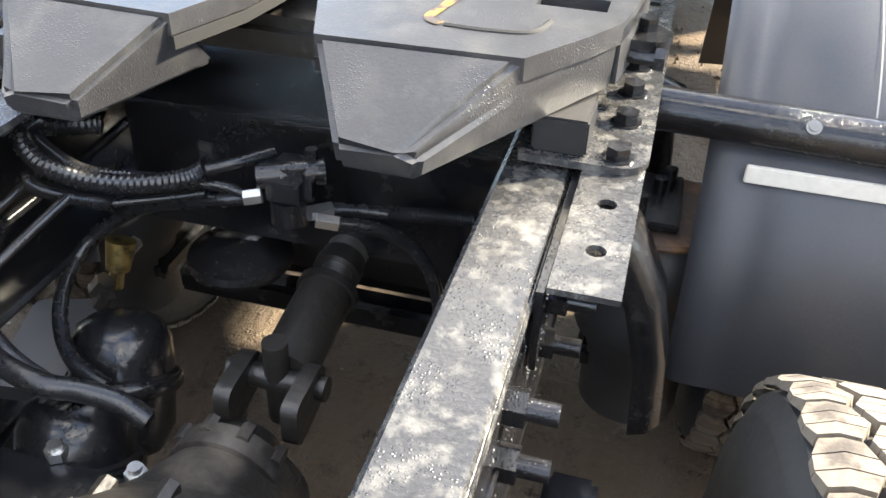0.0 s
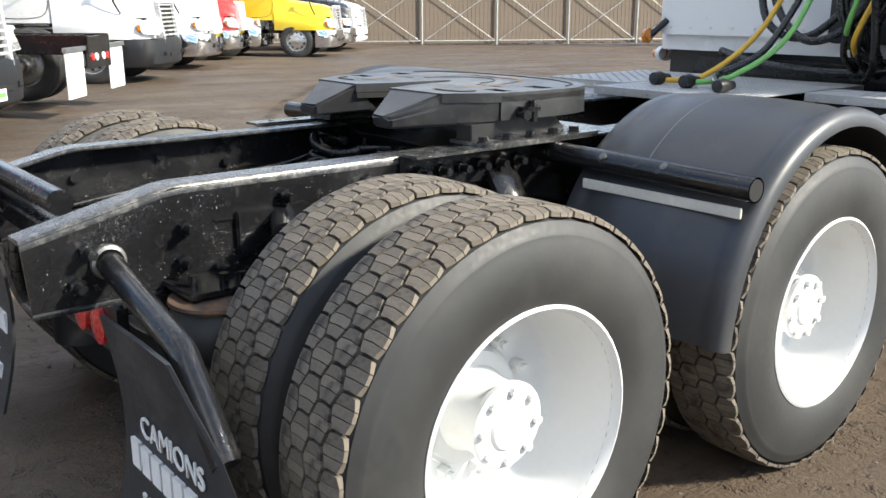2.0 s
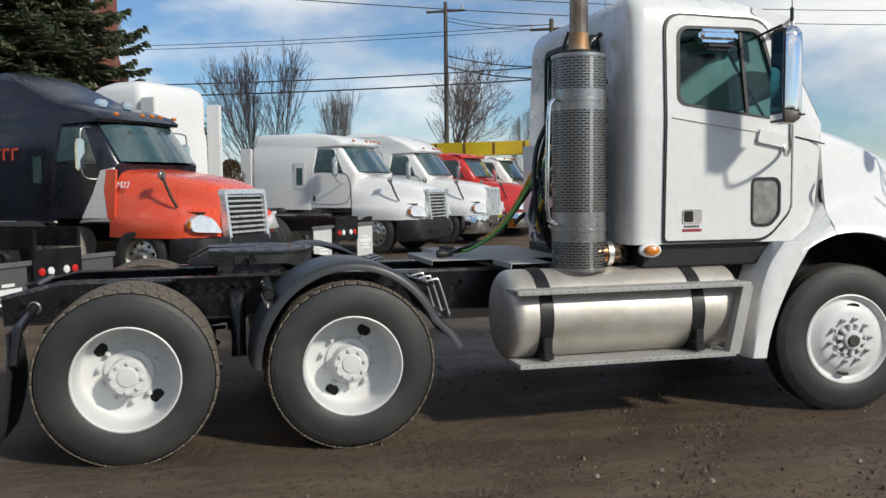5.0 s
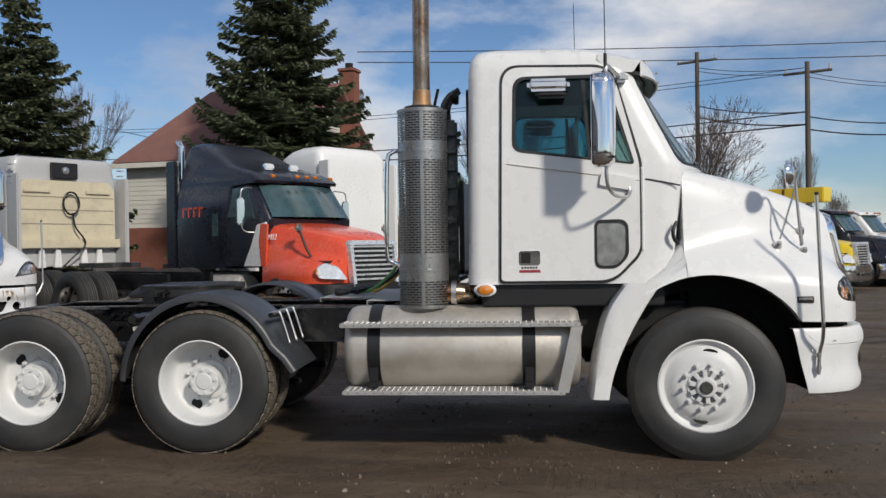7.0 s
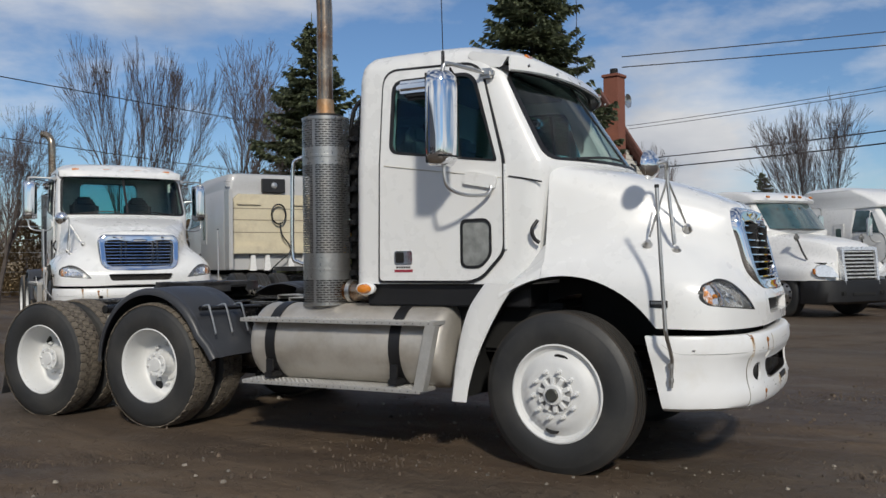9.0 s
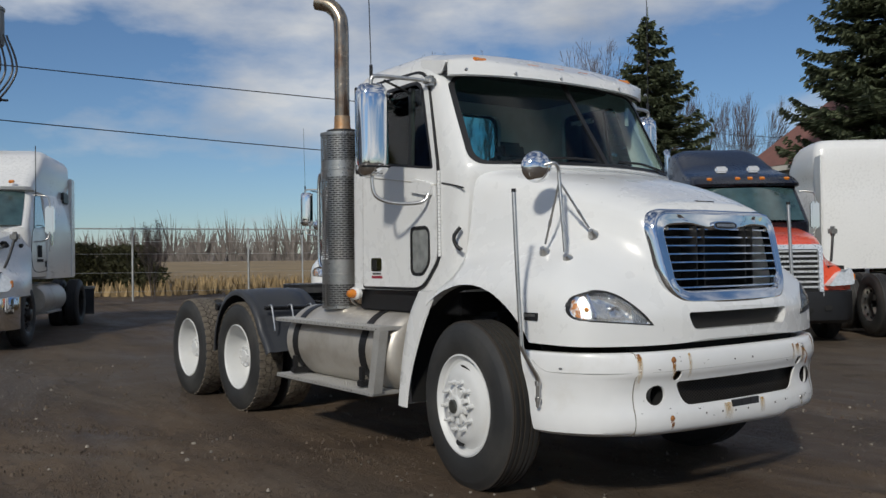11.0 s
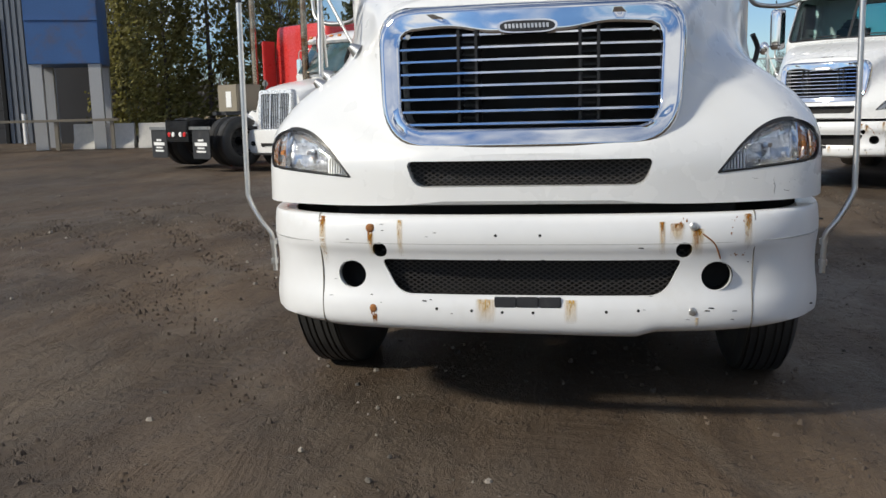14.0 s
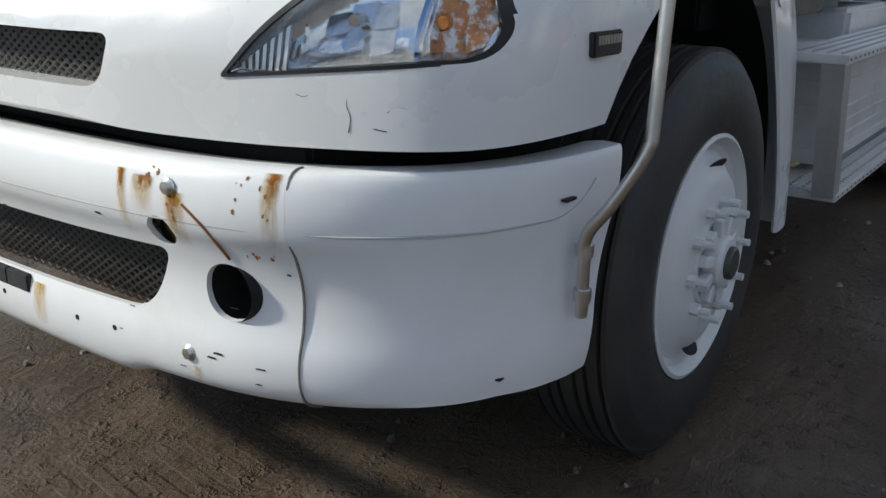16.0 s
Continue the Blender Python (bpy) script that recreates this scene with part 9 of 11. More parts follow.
    if tail < -6.8:
        fw = part("fifth_wheel", prism(bmesh.new(), rounded([(-0.44, -6.1), (0.44, -6.1), (0.44, -6.55), (0.25, -6.85), (0.09, -6.85), (0.04, -6.45), (-0.04, -6.45), (-0.09, -6.85), (-0.25, -6.85), (-0.44, -6.55)], 0.03, 3), 1.08, 1.16, lambda u, v, d: (u, v, d)), PLATE_BLACK, t)
        part("axle", rod(bmesh.new(), (-0.9, -5.75, 0.52), (0.9, -5.75, 0.52), 0.09, 12), GREASE, t)
        part("axle", rod(bmesh.new(), (-0.9, -7.05, 0.52), (0.9, -7.05, 0.52), 0.09, 12), GREASE, t)
    # grille and bumper
    gm = BRUSHED if grille != "dark" else hoodpaint
    gw, g0, g1 = (0.54, 0.74, 1.60) if grille == "chrome" else (0.46, 0.92, 1.60) if grille == "dark" else (0.44, 0.80, 1.66)
    gr = part("grille", prism(bmesh.new(), rounded([(-gw, g0), (gw, g0), (gw * 1.04, g1), (-gw * 1.04, g1)], 0.08, 5), -0.10, 0.03, lambda u, v, d: (u, d - (v - 0.8) * 0.11 - 0.05, v), [rounded([(-gw + 0.065, g0 + 0.065), (gw - 0.065, g0 + 0.065), (gw - 0.045, g1 - 0.08), (-gw + 0.045, g1 - 0.08)], 0.05, 4)]), gm, t)
    part("grille_dark", prism(bmesh.new(), [(-gw + 0.05, g0 + 0.05), (gw - 0.05, g0 + 0.05), (gw - 0.035, g1 - 0.06), (-gw + 0.035, g1 - 0.06)], -0.045, -0.03, lambda u, v, d: (u, d - (v - 0.8) * 0.11 - 0.05, v)), DARK, gr)
    if grille == "tall":
        for u in np.linspace(-gw + 0.07, gw - 0.07, 16):
            part("grille_bar", rod(bmesh.new(), (u, -0.06, g0 + 0.05), (u, -0.145, g1 - 0.06), 0.010, 6), BRUSHED, gr)
        for u in (-0.13, 0.13):
            part("grille_rib", rod(bmesh.new(), (u, -0.045, g0 + 0.03), (u, -0.13, g1 - 0.04), 0.018, 6), BRUSHED, gr)
    else:
        for k, v in enumerate(np.linspace(g0 + 0.09, g1 - 0.11, 9)):
            part("grille_bar", B(-gw + 0.05, gw - 0.05, -0.05, 0.0, v - 0.017, v + 0.017, 0.006, pose(0, -(v - 0.8) * 0.11 - 0.045, 0)), BRUSHED if grille == "chrome" else BLACK, gr)
        part("grille_mullion", B(-0.05, 0.0, -0.06, 0.0, g0 + 0.05, g1 - 0.08, 0.003, pose(-0.16, -0.055, 0, 6)), gm, gr)
    bl = crv([(0, 0.0), (0.5, -0.02), (0.85, -0.10), (1.08, -0.28), (1.17, -0.60)], 20)
    pts = [(-a, b) for a, b in bl[:0:-1]] + [tuple(p) for p in bl]
    bp = part("bumper", loft(bmesh.new(), [[Vector((a, b + d, z)) for d, z in ((-0.05, 0.86), (0.0, 0.84), (0.02, 0.62), (0.0, 0.38), (-0.06, 0.33), (-0.10, 0.33), (-0.10, 0.86))] for a, b in pts]), bumper_m or hoodpaint, t)
    for s in (1, -1):
        part("tow_hole", B(s * 0.52, s * 0.66, -0.06, 0.012, 0.52, 0.62, 0.02), DARK, bp)
    part("bumper_slot", B(-0.36, 0.36, -0.05, 0.025, 0.50, 0.60, 0.02), DARK, bp)
    return t


# the second truck of the same make stands farther back, facing the lane
h = Vector((math.cos(radians(57)), math.sin(radians(57))))
ox, oy = -4.46 - 3.4 * h.x, -5.8 - 3.4 * h.y
twin = copy_thing(truck, pose(ox, oy, gz(ox, oy) + 0.02, 0, 0, -33))
tagged(twin, "second white day cab tractor truck facing the lane", "truck", "parked trucks")
tagged(truck, "white day cab tractor truck with black frame on mud", "truck")

G = "parked trucks"
a_truck = far_truck("sleeper_truck", "black and orange-red sleeper truck parked in a row", G, -8.2, 0.52, 52, NAVY, NAVY, (1.75, 3.66), ORANGE_RED, bumper_m=BLACK, stepped=True)
part("door_stripe", prism(bmesh.new(), [(-2.05, 1.15), (-2.55, 1.15), (-2.30, 1.55), (-2.12, 1.92), (-1.86, 1.96), (-1.86, 1.15)], 1.02, 1.062, lambda u, v, d: (d, u, v)), OLD_WHITE, a_truck, "white door stripe")
part("hood_side_panel", prism(bmesh.new(), [(-2.0, 1.15), (-1.86, 1.15), (-1.80, 1.93), (-2.0, 1.93), (-2.06, 1.6)], 1.03, 1.066, lambda u, v, d: (d, u, v)), ORANGE_RED, a_truck)
words("BM22", 0.15, LABEL_WHITE, a_truck, Matrix.Translation((1.03, -1.74, 1.68)) @ Matrix.Rotation(radians(90), 4, "Z") @ Matrix.Rotation(radians(78), 4, "X"), deep=0.006)
bm = bmesh.new()
for k in range(4):
    box(bm, 1.085, 1.094, -4.62 + 0.20 * k, -4.48 + 0.20 * k, 2.28, 2.32)
    box(bm, 1.085, 1.094, -4.62 + 0.20 * k, -4.59 + 0.20 * k, 2.12, 2.32)
part("painted_name", bm, ORANGE_RED, a_truck, "orange bars of a painted name")
for s in (1, -1):
    part("roof_light", B(s * 0.30 - 0.12, s * 0.30 + 0.12, -2.84, -2.72, 3.02, 3.14, 0.03), CHROME, a_truck)
part("stack_pipe", tube(bmesh.new(), [(0.80, -5.10, 1.2), (0.80, -5.10, 3.4), (0.80, -5.12, 3.62), (0.80, -5.22, 3.74)], 0.065, 12, 24), CHROME, a_truck, "chrome exhaust tip")
part("fleet_plate", B(-0.13, 0.13, 0.03, 0.036, 0.42, 0.55), LABEL_WHITE, a_truck, "pale number plate with green bars")
part("plate_print", B(-0.10, 0.10, 0.036, 0.039, 0.46, 0.51), GREEN, a_truck)
far_truck("sleeper_truck", "white sleeper truck with chrome grille in a row", G, -15.2, 5.55, 52, OLD_WHITE, OLD_WHITE, (1.75, 3.05), grille="chrome", bumper_m=BLACK)
far_truck("sleeper_truck", "white sleeper truck with polished bumper in a row", G, -18.6, 8.2, 52, OLD_WHITE, OLD_WHITE, (1.6, 3.3), grille="tall", bumper_m=CHROME)
far_truck("red_truck", "red tractor truck parked in a row", G, -22.0, 10.7, 52, RED, RED, None, grille="tall", bumper_m=CHROME)
far_truck("white_truck", "white day cab truck parked in a row", G, -23.9, 12.6, 54, OLD_WHITE, OLD_WHITE, None, grille="chrome", bumper_m=CHROME)
yel = far_truck("boom_truck", "bright yellow boom truck parked in a row", G, -22.4, 14.3, 50, BRIGHT_YELLOW, BRIGHT_YELLOW, None, grille="chrome", bumper_m=CHROME, nose=0.92, tail=-10.0)
bm = B(-0.35, 0.35, -11.5, -1.2, 2.95, 3.45, 0.03)
part("boom", bm, BRIGHT_YELLOW, yel, "yellow folded boom")
for k in range(8):
    part("boom_rib", B(0.352, 0.358, -11.0 + 1.2 * k, -10.9 + 1.2 * k, 2.97, 3.43), YELLOW_MARK, yel)
part("boom_post", B(-0.4, 0.4, -6.2, -5.4, 1.0, 3.0, 0.03), BRIGHT_YELLOW, yel)
far_truck("dark_truck", "black truck at the far end of the row", G, -25.6, 17.0, 50, NAVY, NAVY, None, grille="tall", bumper_m=CHROME)
far_truck("white_truck", "white truck at the far end of the row", G, -27.2, 18.6, 50, OLD_WHITE, OLD_WHITE, None, grille="chrome", bumper_m=OLD_WHITE)
far_truck("sleeper_truck", "white raised-roof sleeper truck seen from behind", G, -15.6, -4.2, 232, OLD_WHITE, OLD_WHITE, (1.2, 3.72), tail=-8.4, flap=mat("white_flap", (0.55, 0.55, 0.54), 0.6, vary=0.1, scale=4, fine=40))
m_truck = far_truck("sleeper_truck", "white sleeper truck with dark grille and polished bumper", G, 3.05, -6.75, 66, OLD_WHITE, OLD_WHITE, (2.2, 3.55), grille="dark", bumper_m=CHROME, nose=1.02, rim=DARK_RIM)
words("2262", 0.14, DARK, m_truck, Matrix.Translation((-0.86, -1.0, 1.70)) @ Matrix.Rotation(radians(-90), 4, "Z") @ Matrix.Rotation(radians(55), 4, "X"), deep=0.03)
bm = bmesh.new()
for k in range(3):
    box(bm, -1.052, -1.046, -2.75 + 0.11 * k, -2.66 + 0.11 * k, 1.50, 1.72)
box(bm, -1.052, -1.046, -2.85, -2.4, 1.42, 1.47)
part("door_logo_bars", bm, DARK, m_truck, "dark bars of a door emblem")
part("antenna", rod(bmesh.new(), (-1.05, -2.3, 2.6), (-1.05, -2.3, 3.5), 0.008, 5), DARK, m_truck)
part("side_window", B(-1.055, -1.0, -5.15, -4.62, 2.62, 2.86, 0.025, seg=3), BLACK, m_truck, "dark oval sleeper window")
part("bumper_opening", B(-0.42, 0.42, -0.05, 0.030, 0.66, 0.78, 0.03), DARK, m_truck)
for u in (-0.56, 0.56):
    part("tow_hook", tube(bmesh.new(), [(u - 0.05, 0.02, 0.80), (u - 0.05, 0.05, 0.64), (u, 0.06, 0.60), (u + 0.05, 0.05, 0.64), (u + 0.05, 0.02, 0.80)], 0.018, 6, 16), DARK, m_truck)
for k in range(2):
    part("hood_vent", B(-0.965, -0.935, -1.80, -1.58, 1.52 + 0.13 * k, 1.60 + 0.13 * k, 0.012), DARK, m_truck)
bm = prism(bmesh.new(), [(-0.20, 1.64), (0.0, 1.55), (0.20, 1.64), (0.0, 1.66)], -0.14, -0.03, lambda u, v, d: (u, d, v))
part("grille_notch", bm, OLD_WHITE, m_truck)
part("hood_emblem", tube(bmesh.new(), [(0, -0.18, 1.66), (0, -0.14, 1.76), (0, -0.08, 1.80)], 0.022, 6, 10), STEEL, m_truck, "small bright hood emblem")
for u in (-0.3, 0.0, 0.3):
    part("roof_horn", B(u - 0.09, u + 0.09, -2.62, -2.5, 2.87, 2.97, 0.02), STEEL, m_truck)
p_truck = far_truck("sleeper_truck", "white sleeper truck with tall ribbed grille", G, 6.15, -8.7, 66, OLD_WHITE, OLD_WHITE, (1.7, 3.05), grille="tall", rim=DARK_RIM)
part("hood_vent", prism(bmesh.new(), rounded([(-1.62, 1.44), (-1.05, 1.50), (-1.02, 1.58), (-1.50, 1.60)], 0.02, 3), 0.82, 0.945, lambda u, v, d: (-d, u, v)), BLACK, p_truck, "black hood side vent")
r_truck = far_truck("sleeper_truck", "red raised-roof sleeper truck seen from behind", G, 3.95, -15.4, 236.5, RED, RED, (1.3, 3.15), tail=-7.9, rim=DARK_RIM)
for s in (1, -1):
    part("stack_pipe", tube(bmesh.new(), [(s * 0.95, -5.15, 1.2), (s * 0.95, -5.15, 3.9), (s * 0.95, -5.2, 4.1), (s * 0.95, -5.35, 4.2)], 0.075, 14, 24), STACK, r_truck, "polished exhaust stack")
bx = part("tool_cabinet", B(-0.75, 0.0, -6.35, -5.7, 1.08, 1.75, 0.02), TAN_BOX, r_truck, "tan tool box behind the sleeper")
part("paper_label", B(-0.42, -0.22, -6.36, -6.352, 1.25, 1.6), LABEL_WHITE, bx)
g_truck = far_truck("sleeper_truck", "grey sleeper truck with beige rear panel seen from behind", G, -10.66, -9.25, 237, GREY_PAINT, GREY_PAINT, (1.75, 3.05), tail=-8.55, low=0.25, flap=mat("grey_flap", (0.085, 0.085, 0.085), 0.6, vary=0.15, scale=4, fine=40))
yb = -4.95 - 0.012
part("rear_panel", prism(bmesh.new(), rounded([(-0.92, 1.52), (0.92, 1.52), (0.92, 2.48), (0.80, 2.62), (-0.80, 2.62), (-0.92, 2.48)], 0.03, 4), yb - 0.06, yb, lambda u, v, d: (u, d, v)), BEIGE, g_truck, "beige panelled rear board")
for z in (1.85, 2.10, 2.33):
    part("panel_joint", B(-0.90, 0.90, yb - 0.064, yb - 0.058, z - 0.008, z + 0.008), TAN_BOX, g_truck)
part("rear_shelf", B(-1.02, 1.02, yb - 0.14, yb - 0.06, 1.42, 1.58, 0.01), BEIGE, g_truck)
part("fan_box", B(-0.30, 0.18, yb - 0.10, yb, 2.66, 2.94, 0.01), BLACK, g_truck, "black ventilator box")
part("fan_hub", lathe(bmesh.new(), [(0.07, 0), (0.06, -0.02), (0, -0.03)], (-0.06, yb - 0.10, 2.80), "y", 14), STEEL, g_truck)
for x in (0.58, -0.58):
    part("louvre", B(x - 0.24, x + 0.24, yb - 0.10, yb - 0.06, 2.40, 2.46, 0.008), BEIGE, g_truck)
part("cable_coil", tube(bmesh.new(), [(0.02 + 0.15 * math.cos(a), yb - 0.13 - 0.01 * a / 6, 2.22 + 0.20 * math.sin(a)) for a in np.linspace(0, 12.5, 30)], 0.016, 6, 70), HOSE, g_truck, "coiled black cable")
part("cable_tail", tube(bmesh.new(), [(0.05, yb - 0.14, 2.05), (0.08, yb - 0.16, 1.8), (0.25, yb - 0.2, 1.5), (0.0, yb - 0.2, 1.25), (-0.2, yb - 0.15, 1.05)], 0.016, 6, 24), HOSE, g_truck)
for x in (-0.5, -0.2, 0.3, 0.6):
    part("support_leg", prism(bmesh.new(), [(-0.07, 1.08), (0.07, 1.08), (0.04, 1.40), (-0.04, 1.40)], yb - 0.08, yb - 0.02, lambda u, v, d, x=x: (u + x, d, v)), OLD_WHITE, g_truck)
for s in (1, -1):
    bm = bmesh.new()
    for k in range(4):
        box(bm, s * 1.0, s * 1.07, yb - 0.16, yb - 0.02, 2.55 + 0.1 * k, 2.57 + 0.1 * k)
    part("corner_vane", bm, GREY_PAINT, g_truck)

# ---- buildings ----
SIDING = mat("white_siding", (0.62, 0.60, 0.55), 0.6, vary=0.06, scale=2, fine=20)
SHINGLE = mat("red_shingle", (0.20, 0.095, 0.08), 0.85, vary=0.2, scale=3, fine=60, bump=0.4)
BRICK = mat("red_brick", (0.20, 0.075, 0.05), 0.85, vary=0.2, scale=5, fine=60, bump=0.3)
CORRUGATED = mat("corrugated_steel", (0.20, 0.215, 0.24), 0.5, metal=0.3, vary=0.08, scale=1, fine=20)
DOOR_DARK = mat("door_panel", (0.045, 0.042, 0.042), 0.5, vary=0.12, scale=1.5, fine=20)
DOOR_RUST = mat("brown_door_panel", (0.085, 0.05, 0.042), 0.55, vary=0.15, scale=1.2, fine=20)
BLUE = mat("faded_blue_steel", (0.045, 0.12, 0.30), 0.55, vary=0.12, scale=1.2, fine=20, dirt=(0.10, 0.10, 0.14), dirt_at=(0.52, 0.75), dirt_scale=1.4)
house = thing("house", "small house with white siding and red shingle roof", "house", "", pose(-26.58, -8.83, gz(-25, -8), 0, 0, -12))
part("wall", B(-4.2, 2.6, -2.0, 5.0, 0, 4.75), SIDING, house)
part("brick_base", B(2.6, 2.66, -2.0, 5.0, 0, 2.2), BRICK, house)
for k in range(15):
    part("clapboard", B(2.6, 2.63, -2.0, 5.0, 2.2 + 0.17 * k, 2.2 + 0.17 * k + 0.155), SIDING, house)
for k in range(26):
    z = 2.2 + 0.2 * k
    part("gable_board", B(-min(4.2, max(0.05, (7.25 - z) / 0.62)), min(2.6, max(0.05, (7.25 - z) / 0.95)), 5.0, 5.04, z, z + 0.18), SIDING, house)
bm = bmesh.new()
ridge0, ridge1 = (0, 0, 7.4), (0, 5.35, 7.4)
corner = [(3.0, -2.4, 4.45), (3.0, 5.35, 4.45), (-4.6, 5.35, 4.55), (-4.6, -2.4, 4.55)]
for lift in (0.0, 0.14):
    a, b = [bm.verts.new((p[0], p[1], p[2] + lift)) for p in (ridge0, ridge1)]
    c = [bm.verts.new((p[0], p[1], p[2] + lift)) for p in corner]
    bm.faces.new((c[0], c[1], b, a)), bm.faces.new((c[2], c[3], a, b)), bm.faces.new((c[3], c[0], a))
part("roof", bm, SHINGLE, house, "brown-red hipped shingle roof")
part("fascia", B(2.94, 3.02, -2.4, 5.35, 4.38, 4.56), SIDING, house)
for e in ((3.0, 5.37, 4.5), (-4.6, 5.37, 4.6)):
    part("barge_board", tube(bmesh.new(), [e, (0, 5.37, 7.47)], 0.10, 6), SHINGLE, house)
ch = part("chimney", B(-1.5, -0.88, 5.05, 5.65, 0, 8.15, 0.02), BRICK, house, "tall red brick chimney")
part("chimney_cap", B(-1.56, -0.82, 5.0, 5.7, 8.15, 8.27, 0.02), BRICK, ch)
part("chimney_pot", rod(bmesh.new(), (-1.19, 5.35, 8.27), (-1.19, 5.35, 8.5), 0.15, 12), DARK, ch)
part("satellite_dish", lathe(bmesh.new(), [(0.0, 0.0), (0.15, 0.02), (0.28, 0.09), (0.28, 0.10), (0.15, 0.035), (0.0, 0.015)], (-1.95, 5.45, 7.35), "y", 16), STEEL, ch, "small grey satellite dish")
part("dish_arm", rod(bmesh.new(), (-1.95, 5.45, 7.35), (-1.5, 5.35, 7.2), 0.025, 6), STEEL, ch)
part("flue_pipe", rod(bmesh.new(), (-0.3, 0.6, 7.0), (-0.3, 0.6, 8.6), 0.13, 12), STEEL, house, "bright metal flue pipe")

base_p = Vector((22.7, -20.1, 0))
shop = thing("workshop", "grey corrugated workshop with two large doors", "building", "", pose(base_p.x, base_p.y, gz(22, -20) - 0.05, 0, 0, 21))
bm = bmesh.new()
for k in range(150):
    u = -7.0 + 0.2 * k
    if -2.15 < u < 2.0 or 4.0 < u < 9.2 or 11 < u < 15.5:
        box(bm, u, u + 0.12, -0.10, 0.06, 4.5, 7.6)
        continue
    box(bm, u, u + 0.12, -0.10, 0.06, 0.0, 7.6)
part("wall_rib", bm, CORRUGATED, shop, "ribbed steel cladding")
part("wall", B(-4.3, 23, -8.0, -0.06, 0, 7.6), CORRUGATED, shop)
part("roof", B(-4.5, 23.2, -8.2, 0.2, 7.6, 7.8), GREY_PAINT, shop)
for x0, x1, m, sill in ((-2.1, 2.1, DOOR_DARK, False), (4.2, 9.0, DOOR_RUST, True), (11.2, 15.6, DOOR_DARK, False)):
    d = part("overhead_door", B(x0, x1, -0.02, 0.04, 0.0, 4.35, 0.01), m, shop, "sectional door with small panes")
    bm = bmesh.new()
    for z in np.arange(0.62, 4.3, 0.62):
        box(bm, x0, x1, 0.036, 0.045, z - 0.012, z + 0.012)
    part("door_joint", bm, DARK, d)
    part("door_frame", B(x0 - 0.14, x0, -0.05, 0.12, 0, 4.5, 0.01), DARK, shop)
    part("door_frame", B(x1, x1 + 0.14, -0.05, 0.12, 0, 4.5, 0.01), DARK, shop)
    if sill:
        part("pale_sill_panel", B(x0 + 0.05, x1 - 0.05, 0.045, 0.06, 0.02, 0.72, 0.01), OLD_WHITE, d)
    for r in range(3):
        for c in range(4):
            xc = x0 + (x1 - x0) * (c + 0.62) / 4.25
            zc = 1.45 + 0.62 * r
            w = part("door_window", B(xc - 0.32, xc + 0.32, 0.04, 0.055, zc - 0.22, zc + 0.22, 0.01), OLD_WHITE, d)
            part("pane", B(xc - 0.27, xc + 0.27, 0.055, 0.06, zc - 0.17, zc + 0.17), FAR_GLASS, w)
part("annex", B(-6.2, -4.2, -6, 1.2, 0, 3.9, 0.02), DOOR_DARK, shop)
part("conduit", rod(bmesh.new(), (-3.6, 0.12, 0.5), (-3.6, 0.12, 7.0), 0.06, 8), GREY_PAINT, shop)
for x in (-3.0, 3.1):
    part("guard_post", rod(bmesh.new(), (x, 1.0, 0), (x, 1.0, 1.1), 0.09, 10), OLD_WHITE, shop)
bx, by = 16.0, -17.4
silo = thing("blue_hopper", "faded blue steel hopper on grey posts", "hopper", "", pose(bx, by, gz(bx, by), 0, 0, 22))
part("shell", B(-1.15, 0.95, -1.2, 0.9, 2.6, 8.2, 0.02), BLUE, silo)
bm = bmesh.new()
for z in (3.9, 5.6, 7.0):
    box(bm, -1.16, 0.96, 0.9, 0.93, z, z + 0.06)
part("band", bm, BLUE, silo)
part("emblem", prism(bmesh.new(), [(-0.2, 4.75), (0.1, 4.75), (-0.05, 5.15)], 0.9, 0.91, lambda u, v, d: (u, d, v)), LABEL_WHITE, silo)
for x in (-0.95, 0.75):
    for y in (-1.0, 0.7):
        part("post", B(x - 0.18, x + 0.18, y - 0.15, y + 0.15, 0, 2.6), GREY_PAINT, silo)
part("bench_rail", B(-1.6, 2.4, 1.2, 1.5, 0.85, 0.93, 0.01), TAN_BOX, silo)
for x in (-1.4, 0.2, 2.2):
    part("bench_leg", B(x - 0.05, x + 0.05, 1.25, 1.45, 0, 0.85), TAN_BOX, silo)
